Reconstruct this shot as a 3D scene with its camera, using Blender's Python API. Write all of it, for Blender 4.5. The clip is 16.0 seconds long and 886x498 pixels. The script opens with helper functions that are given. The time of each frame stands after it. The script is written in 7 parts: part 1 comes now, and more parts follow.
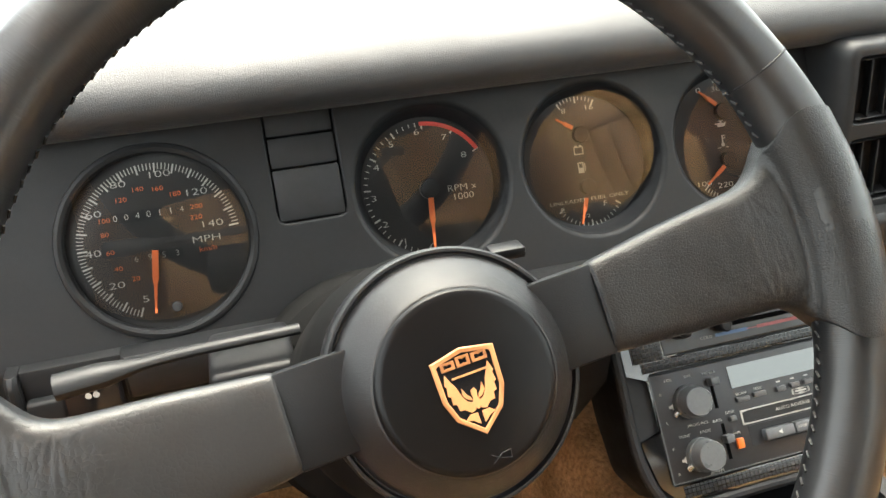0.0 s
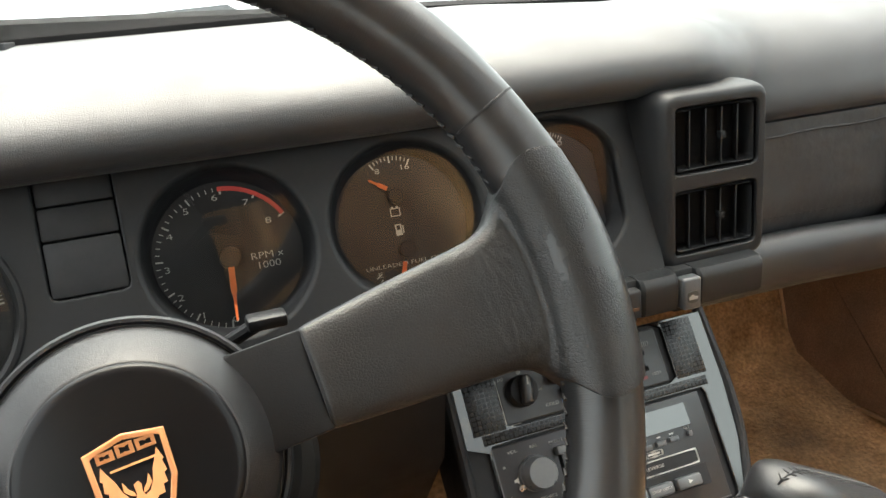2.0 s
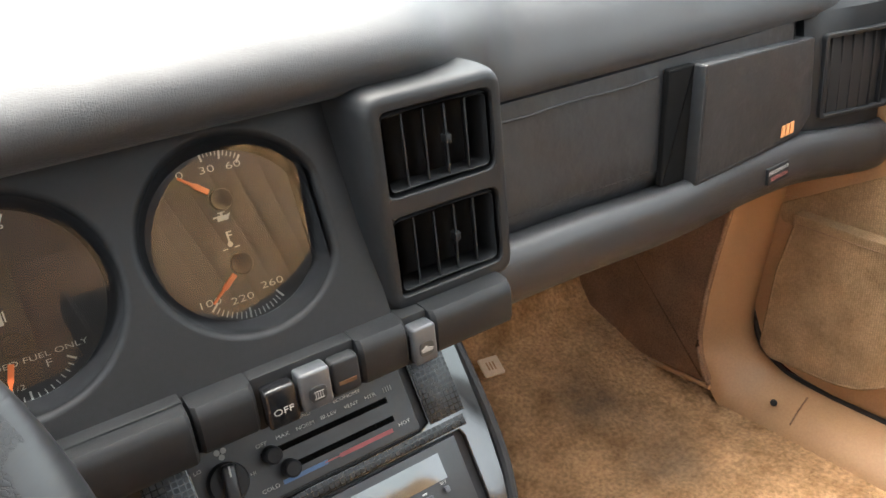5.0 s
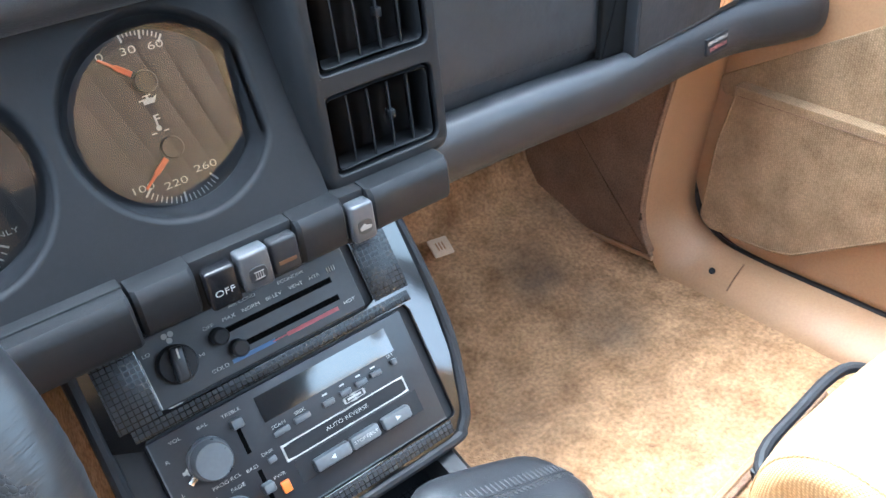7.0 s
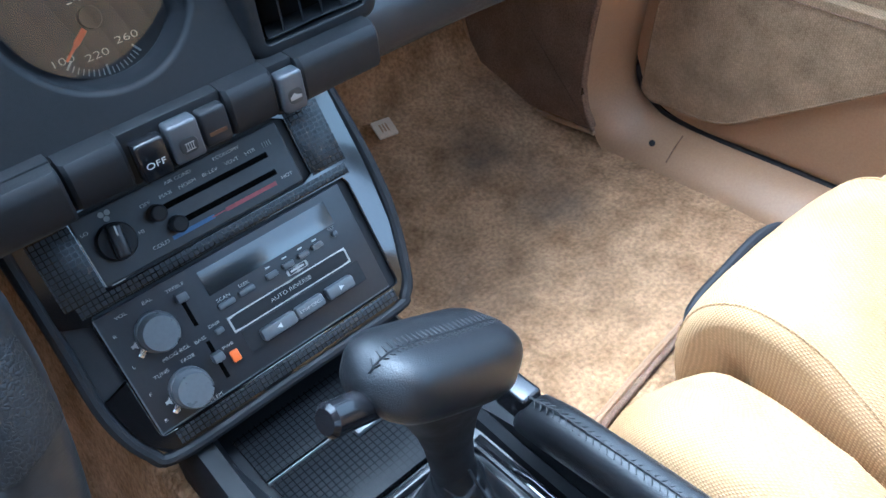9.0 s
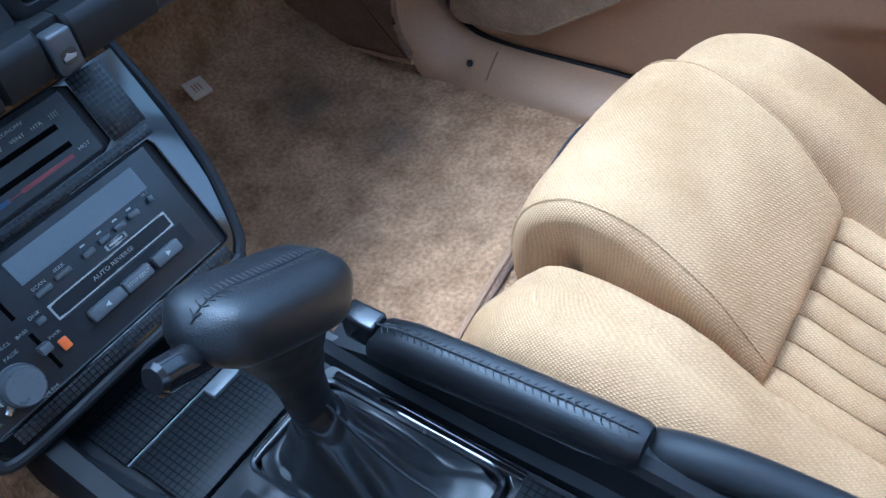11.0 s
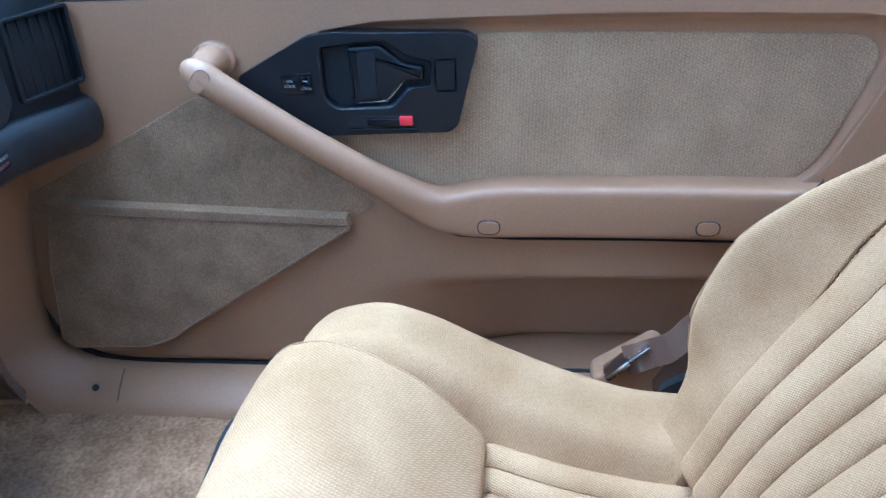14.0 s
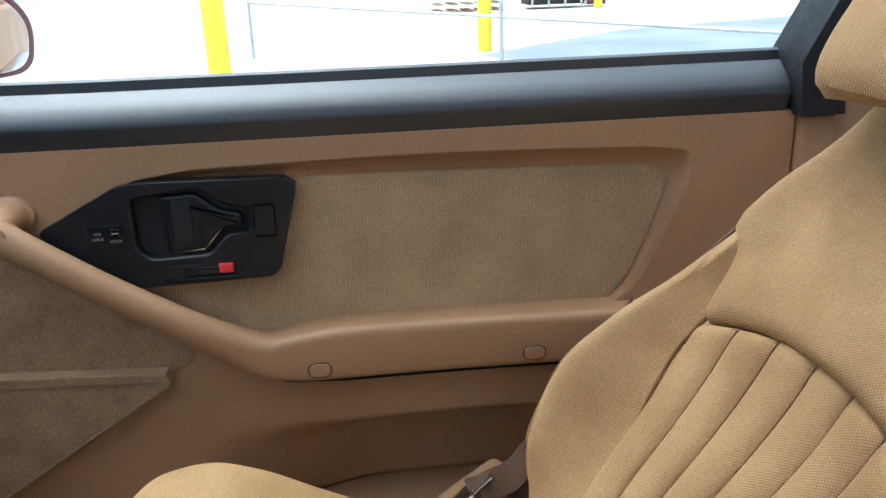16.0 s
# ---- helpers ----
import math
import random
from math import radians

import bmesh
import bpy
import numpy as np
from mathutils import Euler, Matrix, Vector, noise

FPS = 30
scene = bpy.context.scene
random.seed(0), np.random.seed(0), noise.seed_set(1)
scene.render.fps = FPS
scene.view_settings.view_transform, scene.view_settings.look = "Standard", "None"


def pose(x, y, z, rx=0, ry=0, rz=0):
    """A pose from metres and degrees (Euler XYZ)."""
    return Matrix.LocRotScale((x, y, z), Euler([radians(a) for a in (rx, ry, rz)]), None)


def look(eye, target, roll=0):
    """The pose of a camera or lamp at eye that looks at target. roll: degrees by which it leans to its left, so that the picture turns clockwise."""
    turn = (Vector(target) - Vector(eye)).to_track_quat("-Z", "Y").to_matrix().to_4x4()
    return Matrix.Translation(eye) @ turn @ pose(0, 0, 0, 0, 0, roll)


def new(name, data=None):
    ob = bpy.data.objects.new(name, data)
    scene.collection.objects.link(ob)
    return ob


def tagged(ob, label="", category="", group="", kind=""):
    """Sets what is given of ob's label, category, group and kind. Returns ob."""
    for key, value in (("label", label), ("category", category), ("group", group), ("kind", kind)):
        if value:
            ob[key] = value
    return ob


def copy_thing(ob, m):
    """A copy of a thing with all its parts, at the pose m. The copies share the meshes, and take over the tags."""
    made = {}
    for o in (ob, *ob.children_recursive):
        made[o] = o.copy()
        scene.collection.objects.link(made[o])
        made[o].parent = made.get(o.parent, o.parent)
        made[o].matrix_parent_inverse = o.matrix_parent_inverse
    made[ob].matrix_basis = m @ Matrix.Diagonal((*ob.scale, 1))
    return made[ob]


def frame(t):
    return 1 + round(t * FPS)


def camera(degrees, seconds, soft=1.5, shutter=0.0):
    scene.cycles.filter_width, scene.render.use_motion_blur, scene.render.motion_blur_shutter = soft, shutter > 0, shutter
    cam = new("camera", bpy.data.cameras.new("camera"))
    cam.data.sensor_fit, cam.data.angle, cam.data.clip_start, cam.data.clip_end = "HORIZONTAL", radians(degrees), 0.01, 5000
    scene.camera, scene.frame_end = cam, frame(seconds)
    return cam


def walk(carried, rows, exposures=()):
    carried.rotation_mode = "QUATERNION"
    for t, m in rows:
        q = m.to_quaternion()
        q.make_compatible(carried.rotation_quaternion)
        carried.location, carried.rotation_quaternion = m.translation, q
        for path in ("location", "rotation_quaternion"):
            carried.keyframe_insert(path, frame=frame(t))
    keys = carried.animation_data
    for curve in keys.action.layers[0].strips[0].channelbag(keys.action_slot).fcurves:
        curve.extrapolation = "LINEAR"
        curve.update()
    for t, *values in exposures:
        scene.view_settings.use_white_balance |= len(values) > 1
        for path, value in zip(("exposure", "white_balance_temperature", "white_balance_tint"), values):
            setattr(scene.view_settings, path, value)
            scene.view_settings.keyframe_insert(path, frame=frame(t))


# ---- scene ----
cam = camera(58.1, 16.0)
PATH = [
    (0, (-0.073, 0.169, 0.815), (0.391, 1.967, 0.071), -4.5),
    (0.5, (-0.047, 0.168, 0.806), (0.423, 1.979, 0.098), -4.4),
    (1, (-0.031, 0.163, 0.807), (0.462, 1.987, 0.152), -4.6),
    (1.5, (-0.007, 0.17, 0.795), (0.544, 1.995, 0.192), -4.8),
    (2, (0.028, 0.171, 0.789), (0.665, 1.976, 0.208), -5.2),
    (2.5, (0.061, 0.18, 0.784), (0.819, 1.938, 0.204), -5.5),
    (3, (0.103, 0.194, 0.802), (0.953, 1.906, 0.214), -5.6),
    (3.2, (0.122, 0.211, 0.805), (1.003, 1.908, 0.215), -5.6),
    (5.3, (0.2, 0.288, 0.815), (1.156, 1.818, -0.049), -6.1),
    (5.5, (0.198, 0.288, 0.816), (1.15, 1.803, -0.076), -6.3),
    (6, (0.207, 0.285, 0.812), (1.158, 1.762, -0.145), -6.5),
    (6.5, (0.209, 0.281, 0.812), (1.157, 1.719, -0.204), -6.8),
    (7, (0.205, 0.274, 0.809), (1.146, 1.671, -0.27), -6.9),
    (7.5, (0.203, 0.265, 0.808), (1.131, 1.619, -0.336), -7.0),
    (8, (0.21, 0.254, 0.804), (1.121, 1.563, -0.403), -7.4),
    (8.2, (0.208, 0.253, 0.803), (1.114, 1.545, -0.426), -7.5),
    (10.3, (0.202, 0.238, 0.785), (1.131, 1.305, -0.628), -8.7),
    (10.5, (0.203, 0.235, 0.782), (1.158, 1.269, -0.639), -8.9),
    (11, (0.212, 0.229, 0.786), (1.272, 1.138, -0.645), -8.9),
    (11.5, (0.221, 0.227, 0.781), (1.411, 0.996, -0.631), -8.4),
    (12, (0.216, 0.23, 0.792), (1.535, 0.885, -0.562), -7.9),
    (12.5, (0.217, 0.234, 0.797), (1.673, 0.78, -0.461), -6.9),
    (13, (0.221, 0.231, 0.796), (1.796, 0.665, -0.358), -5.7),
    (13.5, (0.218, 0.225, 0.796), (1.889, 0.549, -0.254), -4.1),
    (14, (0.211, 0.224, 0.799), (1.956, 0.451, -0.151), -3.0),
    (14.5, (0.21, 0.223, 0.8), (2.016, 0.353, -0.05), -2.5),
    (15, (0.216, 0.221, 0.796), (2.06, 0.255, 0.023), -2.1),
    (15.5, (0.227, 0.23, 0.791), (2.091, 0.16, 0.069), -2.0),
    (16, (0.221, 0.212, 0.804), (2.097, 0.027, 0.136), -2.1),
]
EXPOSURE = [(0.0, 3.05, 6400, 2), (1.0, 2.85, 6400, 2), (1.5, 2.7, 6400, 2), (3.0, 2.65, 6300, 2), (5.5, 3.25, 5800, 5), (6.5, 3.55, 4900, 3), (7.0, 3.5, 4750, 2), (8.0, 3.05, 4500, 0), (10.5, 2.0, 3900, 1), (12.0, 1.66, 3850, 2), (12.5, 1.74, 3850, 2), (14.0, 1.85, 3650, 0), (15.0, 1.57, 4200, -2), (16.0, 1.17, 5000, -1)]
walk(cam, [(t, look(eye, target, roll)) for t, eye, target, roll in PATH], EXPOSURE)

# world and sun: a bright hazy day, the sun high ahead of the windscreen
world = bpy.data.worlds.new("sky")
scene.world = world
world.use_nodes = True
wn = world.node_tree.nodes
sky = wn.new("ShaderNodeTexSky")
sky.sky_type, sky.sun_disc = "NISHITA", False
SUN_UP, SUN_ROUND = 76, 20
sky.sun_elevation, sky.sun_rotation = radians(SUN_UP), radians(SUN_ROUND)
sky.dust_density, sky.air_density, sky.ozone_density = 10.0, 0.5, 0.0
wn["Background"].inputs["Strength"].default_value = 0.15
world.node_tree.links.new(sky.outputs["Color"], wn["Background"].inputs["Color"])
sun = new("sun", bpy.data.lights.new("sun", "SUN"))
sun.data.energy, sun.data.angle, sun.data.color = 1.5, radians(140), (1.0, 0.96, 0.90)
sun_from = Vector((math.sin(radians(SUN_ROUND)) * math.cos(radians(SUN_UP)), math.cos(radians(SUN_ROUND)) * math.cos(radians(SUN_UP)), math.sin(radians(SUN_UP))))
sun.matrix_world = look(sun_from * 20, (0, 0, 0))


# ---- materials ----
def surface(name, color, rough=0.5, metal=0.0, spec=0.5, mottle=(6.0, 0.15), fine=(300.0, 0.06), bump=None, coat=0.0, sheen=0.0, tint=None, rough_vary=0.08):
    """A procedural surface: two scales of colour variation, uneven gloss, and relief bump = (kind, scale, depth in metres)."""
    m = bpy.data.materials.new(name)
    m.use_nodes = True
    nt = m.node_tree
    n, l = nt.nodes, nt.links
    b = n["Principled BSDF"]
    co = n.new("ShaderNodeTexCoord").outputs["Object"]

    def noise_tex(scale, detail=4.0):
        t = n.new("ShaderNodeTexNoise")
        t.inputs["Scale"].default_value, t.inputs["Detail"].default_value = scale, detail
        l.new(co, t.inputs["Vector"])
        return t.outputs["Fac"]

    def ramped(fac, lo, hi):
        r = n.new("ShaderNodeMapRange")
        r.inputs["From Min"].default_value, r.inputs["From Max"].default_value = 0.3, 0.7
        r.inputs["To Min"].default_value, r.inputs["To Max"].default_value = lo, hi
        l.new(fac, r.inputs["Value"])
        return r.outputs["Result"]

    big = ramped(noise_tex(mottle[0]), 0.0, 1.0)
    mix = n.new("ShaderNodeMix")
    mix.data_type = "RGBA"
    a, t = mottle[1], tint or color
    mix.inputs["A"].default_value = (*[c * (1 - a) for c in color], 1)
    mix.inputs["B"].default_value = (*[min(1, c * (1 + a)) for c in t], 1)
    l.new(big, mix.inputs["Factor"])
    grain = n.new("ShaderNodeMix")
    grain.data_type, grain.blend_type = "RGBA", "MULTIPLY"
    grain.inputs["Factor"].default_value = 1.0
    l.new(mix.outputs["Result"], grain.inputs["A"])
    shade = n.new("ShaderNodeCombineColor")
    small = ramped(noise_tex(fine[0], 2.0), 1 - fine[1], 1 + fine[1])
    for ch in ("Red", "Green", "Blue"):
        l.new(small, shade.inputs[ch])
    l.new(shade.outputs["Color"], grain.inputs["B"])
    l.new(grain.outputs["Result"], b.inputs["Base Color"])
    l.new(ramped(noise_tex(mottle[0] * 3), max(0.02, rough - rough_vary), min(1, rough + rough_vary)), b.inputs["Roughness"])
    b.inputs["Metallic"].default_value, b.inputs["Specular IOR Level"].default_value = metal, spec
    b.inputs["Coat Weight"].default_value, b.inputs["Coat Roughness"].default_value = coat, 0.08
    b.inputs["Sheen Weight"].default_value, b.inputs["Sheen Roughness"].default_value = sheen, 0.4
    if sheen:
        b.inputs["Sheen Tint"].default_value = (*[min(1, c * 1.6) for c in color], 1)
    if bump:
        kind, scale, depth = bump
        bn = n.new("ShaderNodeBump")
        bn.inputs["Distance"].default_value = depth
        if kind == "noise":
            h = noise_tex(scale, 3.0)
        elif kind == "leather":
            v = n.new("ShaderNodeTexVoronoi")
            v.feature = "DISTANCE_TO_EDGE"
            v.inputs["Scale"].default_value = scale
            warp = n.new("ShaderNodeTexNoise")
            warp.inputs["Scale"].default_value = scale * 0.6
            l.new(co, warp.inputs["Vector"])
            add = n.new("ShaderNodeVectorMath")
            add.operation = "MULTIPLY_ADD"
            add.inputs[1].default_value = (0.6 / scale,) * 3
            l.new(warp.outputs["Color"], add.inputs[0])
            l.new(co, add.inputs[2])
            l.new(add.outputs["Vector"], v.inputs["Vector"])
            p = n.new("ShaderNodeMath")
            p.operation = "POWER"
            p.inputs[1].default_value = 0.35
            l.new(v.outputs["Distance"], p.inputs[0])
            h = p.outputs[0]
        elif kind == "stretched":
            # creases that run across a ring: fine along it, long round its section
            cut = n.new("ShaderNodeSeparateXYZ")
            l.new(co, cut.inputs[0])
            turn = n.new("ShaderNodeMath")
            turn.operation = "ARCTAN2"
            l.new(cut.outputs["Y"], turn.inputs[0])
            l.new(cut.outputs["X"], turn.inputs[1])
            fold = n.new("ShaderNodeCombineXYZ")
            for src, slot, k in ((turn.outputs[0], "X", scale), (cut.outputs["Z"], "Z", scale * 0.55), (cut.outputs["X"], "Y", scale * 0.35)):
                mu = n.new("ShaderNodeMath")
                mu.operation = "MULTIPLY"
                mu.inputs[1].default_value = k
                l.new(src, mu.inputs[0])
                l.new(mu.outputs[0], fold.inputs[slot])
            t = n.new("ShaderNodeTexNoise")
            t.inputs["Scale"].default_value, t.inputs["Detail"].default_value = 1.0, 3.0
            l.new(fold.outputs[0], t.inputs["Vector"])
            h = t.outputs["Fac"]
        else:
            def wave(turn):
                mp = n.new("ShaderNodeMapping")
                mp.inputs["Rotation"].default_value = (radians(turn * 0.7), radians(turn * 0.6), radians(turn))
                l.new(co, mp.inputs["Vector"])
                w = n.new("ShaderNodeTexWave")
                w.inputs["Scale"].default_value, w.inputs["Distortion"].default_value = scale, 1.4
                w.inputs["Detail"].default_value, w.inputs["Detail Scale"].default_value = 1.0, 0.4
                l.new(mp.outputs["Vector"], w.inputs["Vector"])
                return w.outputs["Fac"]
            mul = n.new("ShaderNodeMath")
            mul.operation = "MULTIPLY"
            l.new(wave(50), mul.inputs[0])
            l.new(wave(-40), mul.inputs[1])
            h = mul.outputs[0]
            # weave relief shading put into the base colour: hollows darker, crests lighter
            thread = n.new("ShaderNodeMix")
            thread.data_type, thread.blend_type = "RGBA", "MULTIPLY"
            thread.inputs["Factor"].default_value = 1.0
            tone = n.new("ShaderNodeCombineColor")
            hollow_shade = ramped(h, 0.83, 1.05)
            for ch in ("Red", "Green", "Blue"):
                l.new(hollow_shade, tone.inputs[ch])
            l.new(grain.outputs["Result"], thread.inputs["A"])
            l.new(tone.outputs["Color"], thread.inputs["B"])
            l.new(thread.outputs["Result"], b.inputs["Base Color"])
        l.new(h, bn.inputs["Height"])
        l.new(bn.outputs["Normal"], b.inputs["Normal"])
    return m


def clear_glass(name, tint=(1, 1, 1), gloss_rough=0.0, ior=1.5):
    """Thin clear pane: lets light straight through, with a true mirror sheen."""
    m = bpy.data.materials.new(name)
    m.use_nodes = True
    n, l = m.node_tree.nodes, m.node_tree.links
    n.remove(n["Principled BSDF"])
    tr, gl, mx, fr = (n.new(k) for k in ("ShaderNodeBsdfTransparent", "ShaderNodeBsdfGlossy", "ShaderNodeMixShader", "ShaderNodeFresnel"))
    tr.inputs["Color"].default_value = (*tint, 1)
    gl.inputs["Roughness"].default_value = gloss_rough
    fr.inputs["IOR"].default_value = ior
    l.new(fr.outputs[0], mx.inputs[0])
    l.new(tr.outputs[0], mx.inputs[1])
    l.new(gl.outputs[0], mx.inputs[2])
    l.new(mx.outputs[0], n["Material Output"].inputs["Surface"])
    return m


def grid_print(name, square, square_rough, pitch, shine=0.8, spec=0.35):
    """Gloss black plate printed with matt squares, the gloss showing as fine lines between them."""
    m = surface(name, square, square_rough, spec=spec, mottle=(9, 0.12))
    n, l = m.node_tree.nodes, m.node_tree.links
    b = n["Principled BSDF"]
    co = n.new("ShaderNodeTexCoord").outputs["Object"]
    sep = n.new("ShaderNodeSeparateXYZ")
    l.new(co, sep.inputs[0])
    lines = []
    for axis in ("X", "Y"):
        d = n.new("ShaderNodeMath")
        d.operation = "PINGPONG"
        d.inputs[1].default_value = pitch / 2
        l.new(sep.outputs[axis], d.inputs[0])
        c = n.new("ShaderNodeMath")
        c.operation = "LESS_THAN"
        c.inputs[1].default_value = pitch * 0.085
        l.new(d.outputs[0], c.inputs[0])
        lines.append(c.outputs[0])
    line = n.new("ShaderNodeMath")
    line.operation = "MAXIMUM"
    l.new(lines[0], line.inputs[0])
    l.new(lines[1], line.inputs[1])
    for socket, value in (("Base Color", (0.004, 0.004, 0.0045, 1)), ("Roughness", 0.22), ("Specular IOR Level", shine)):
        mix = n.new("ShaderNodeMix")
        if socket == "Base Color":
            mix.data_type = "RGBA"
        if b.inputs[socket].links:
            l.new(b.inputs[socket].links[0].from_socket, mix.inputs["A"])
        else:
            mix.inputs["A"].default_value = b.inputs[socket].default_value
        mix.inputs["B"].default_value = value
        l.new(line.outputs[0], mix.inputs["Factor"])
        l.new(mix.outputs["Result"], b.inputs[socket])
    return m


VINYL = surface("charcoal grained vinyl", (0.018, 0.0187, 0.0203), 0.37, spec=0.45, mottle=(5, 0.12), bump=("leather", 700, 0.00025))
DASHTOP = surface("dusty grained vinyl", (0.019, 0.0198, 0.0213), 0.50, spec=0.46, mottle=(5, 0.15), sheen=0.08, bump=("leather", 620, 0.00022))
DASHTOP.node_tree.nodes["Principled BSDF"].inputs["Sheen Tint"].default_value = (0.8, 0.82, 0.85, 1)
PLASTIC = surface("charcoal moulded plastic", (0.0135, 0.0141, 0.0152), 0.46, spec=0.21, mottle=(8, 0.12), bump=("noise", 1500, 0.00012))
GREYPLASTIC = surface("mid grey switch plastic", (0.085, 0.09, 0.095), 0.45, mottle=(20, 0.1), bump=("noise", 1500, 0.0001))
DARK = surface("matt black plastic", (0.013, 0.0135, 0.0150), 0.6, spec=0.3, mottle=(20, 0.2), bump=("noise", 900, 0.0001))
GLOSSBLACK = surface("gloss black plastic", (0.008, 0.008, 0.009), 0.20, spec=0.42, mottle=(20, 0.2))
FACE = surface("black radio face", (0.021, 0.022, 0.0245), 0.36, spec=0.42, mottle=(14, 0.15), bump=("noise", 2500, 0.00005))
LEATHER = surface("black leather", (0.009, 0.0095, 0.0105), 0.36, spec=0.42, mottle=(12, 0.2), bump=("leather", 700, 0.00016), rough_vary=0.05)
SOFTLEATHER = surface("creased black leather", (0.008, 0.0085, 0.0095), 0.36, spec=0.36, mottle=(16, 0.2), bump=("leather", 600, 0.00012), rough_vary=0.06)
WRINKLED = surface("cracked black leather", (0.014, 0.0145, 0.0155), 0.40, spec=0.50, mottle=(12, 0.2), bump=("leather", 420, 0.00012), rough_vary=0.04)
RIMLEATHER = surface("finely creased black leather", (0.012, 0.0125, 0.0135), 0.33, spec=0.52, mottle=(12, 0.2), bump=("stretched", 260, 0.00009), rough_vary=0.05)
HORNPAD = surface("satin black horn pad", (0.010, 0.010, 0.011), 0.33, spec=0.42, mottle=(12, 0.15), bump=("leather", 1100, 0.00012), rough_vary=0.02)
HORNFACE = surface("smooth black horn face", (0.004, 0.004, 0.0045), 0.30, spec=0.20, mottle=(12, 0.15), rough_vary=0.02)
STITCH = surface("dark grey thread", (0.010, 0.010, 0.011), 0.75, mottle=(80, 0.2))
BRIGHT = surface("brushed bright metal", (0.62, 0.63, 0.65), 0.22, metal=1.0, mottle=(30, 0.08), fine=(900, 0.1))
GRIDPLATE = grid_print("printed grid plate", (0.020, 0.021, 0.023), 0.42, 0.0042, 0.4)
GRIDLID = grid_print("printed grid lid", (0.007, 0.0075, 0.0085), 0.55, 0.0052, 0.05, 0.10)
LACQUER = surface("gloss black lacquer plate", (0.005, 0.005, 0.0055), 0.08, spec=1.0, mottle=(14, 0.2), fine=(700, 0.1), rough_vary=0.02)
GAUGE = surface("black gauge dial", (0.014, 0.014, 0.015), 0.5, spec=0.35, mottle=(20, 0.2))
PRINT = surface("white printing", (0.42, 0.42, 0.40), 0.6, mottle=(40, 0.05))
DIMPRINT = surface("grey printing", (0.25, 0.25, 0.24), 0.6, mottle=(40, 0.05))
ORANGE = surface("orange needle paint", (0.62, 0.13, 0.03), 0.5, mottle=(40, 0.08))
REDPRINT = surface("red printing", (0.55, 0.06, 0.05), 0.5, mottle=(40, 0.08))
GOLD = surface("gold emblem paint", (0.56, 0.25, 0.10), 0.48, mottle=(60, 0.08))
LENS = clear_glass("gauge lens", (0.92, 0.92, 0.92), 0.01, 1.80)
TAN = surface("tan moulded trim", (0.325, 0.187, 0.093), 0.40, spec=0.5, mottle=(3, 0.08), bump=("leather", 900, 0.00015))
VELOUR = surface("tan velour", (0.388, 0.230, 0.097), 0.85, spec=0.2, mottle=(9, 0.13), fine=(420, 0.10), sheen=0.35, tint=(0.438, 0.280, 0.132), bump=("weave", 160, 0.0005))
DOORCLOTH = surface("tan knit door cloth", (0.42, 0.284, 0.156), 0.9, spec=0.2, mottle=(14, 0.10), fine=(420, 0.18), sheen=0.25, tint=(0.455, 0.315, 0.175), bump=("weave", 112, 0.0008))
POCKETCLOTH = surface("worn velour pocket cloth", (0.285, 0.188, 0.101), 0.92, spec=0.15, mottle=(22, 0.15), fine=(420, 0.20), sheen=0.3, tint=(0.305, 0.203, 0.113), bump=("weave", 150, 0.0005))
SEALBROWN = surface("dark brown rubber", (0.022, 0.017, 0.014), 0.6, mottle=(20, 0.15))
HANDLEBLACK = surface("satin black handle plastic", (0.009, 0.010, 0.012), 0.36, spec=0.36, mottle=(14, 0.12), bump=("leather", 1100, 0.00006))
SLOTBLACK = surface("dead black slot", (0.0015, 0.0015, 0.0016), 0.9, spec=0.05, mottle=(30, 0.2))
CARPET = surface("tan cut pile carpet", (0.305, 0.174, 0.083), 0.95, spec=0.1, mottle=(20, 0.24), fine=(170, 0.28), sheen=0.3, tint=(0.350, 0.213, 0.110), bump=("noise", 150, 0.0045))
KICKCLOTH = surface("brown kick panel carpet", (0.20, 0.125, 0.08), 0.95, spec=0.1, mottle=(14, 0.2), fine=(400, 0.25), bump=("noise", 500, 0.0015))
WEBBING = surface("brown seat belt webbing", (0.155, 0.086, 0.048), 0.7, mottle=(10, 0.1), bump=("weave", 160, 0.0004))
HEADLINER = surface("tan headliner", (0.42, 0.31, 0.20), 0.95, mottle=(5, 0.08), bump=("noise", 700, 0.0005))
RUBBER = surface("black rubber seal", (0.006, 0.006, 0.006), 0.8, spec=0.05, mottle=(20, 0.2))
MAROON = surface("dark red car paint", (0.10, 0.012, 0.016), 0.2, mottle=(2, 0.05), coat=0.8)
WINDOW = clear_glass("window glass", (0.93, 0.96, 0.94))
SMOKED = clear_glass("smoked roof glass", (0.62, 0.63, 0.64))
MIRROR = surface("mirror glass", (0.85, 0.87, 0.87), 0.02, metal=1.0, mottle=(3, 0.01), rough_vary=0.0, fine=(10, 0.0))
CONCRETE = surface("pale concrete", (0.50, 0.48, 0.45), 0.9, mottle=(0.6, 0.14), fine=(25, 0.1), bump=("noise", 60, 0.003))
BLUEGREY = surface("bluish grey ground", (0.20, 0.22, 0.24), 0.9, mottle=(0.8, 0.15), fine=(60, 0.2), bump=("noise", 120, 0.003))
YELLOW = surface("yellow post paint", (0.75, 0.62, 0.03), 0.5, mottle=(3, 0.1))
STEEL = surface("galvanised steel", (0.45, 0.46, 0.47), 0.4, metal=0.7, mottle=(8, 0.15))
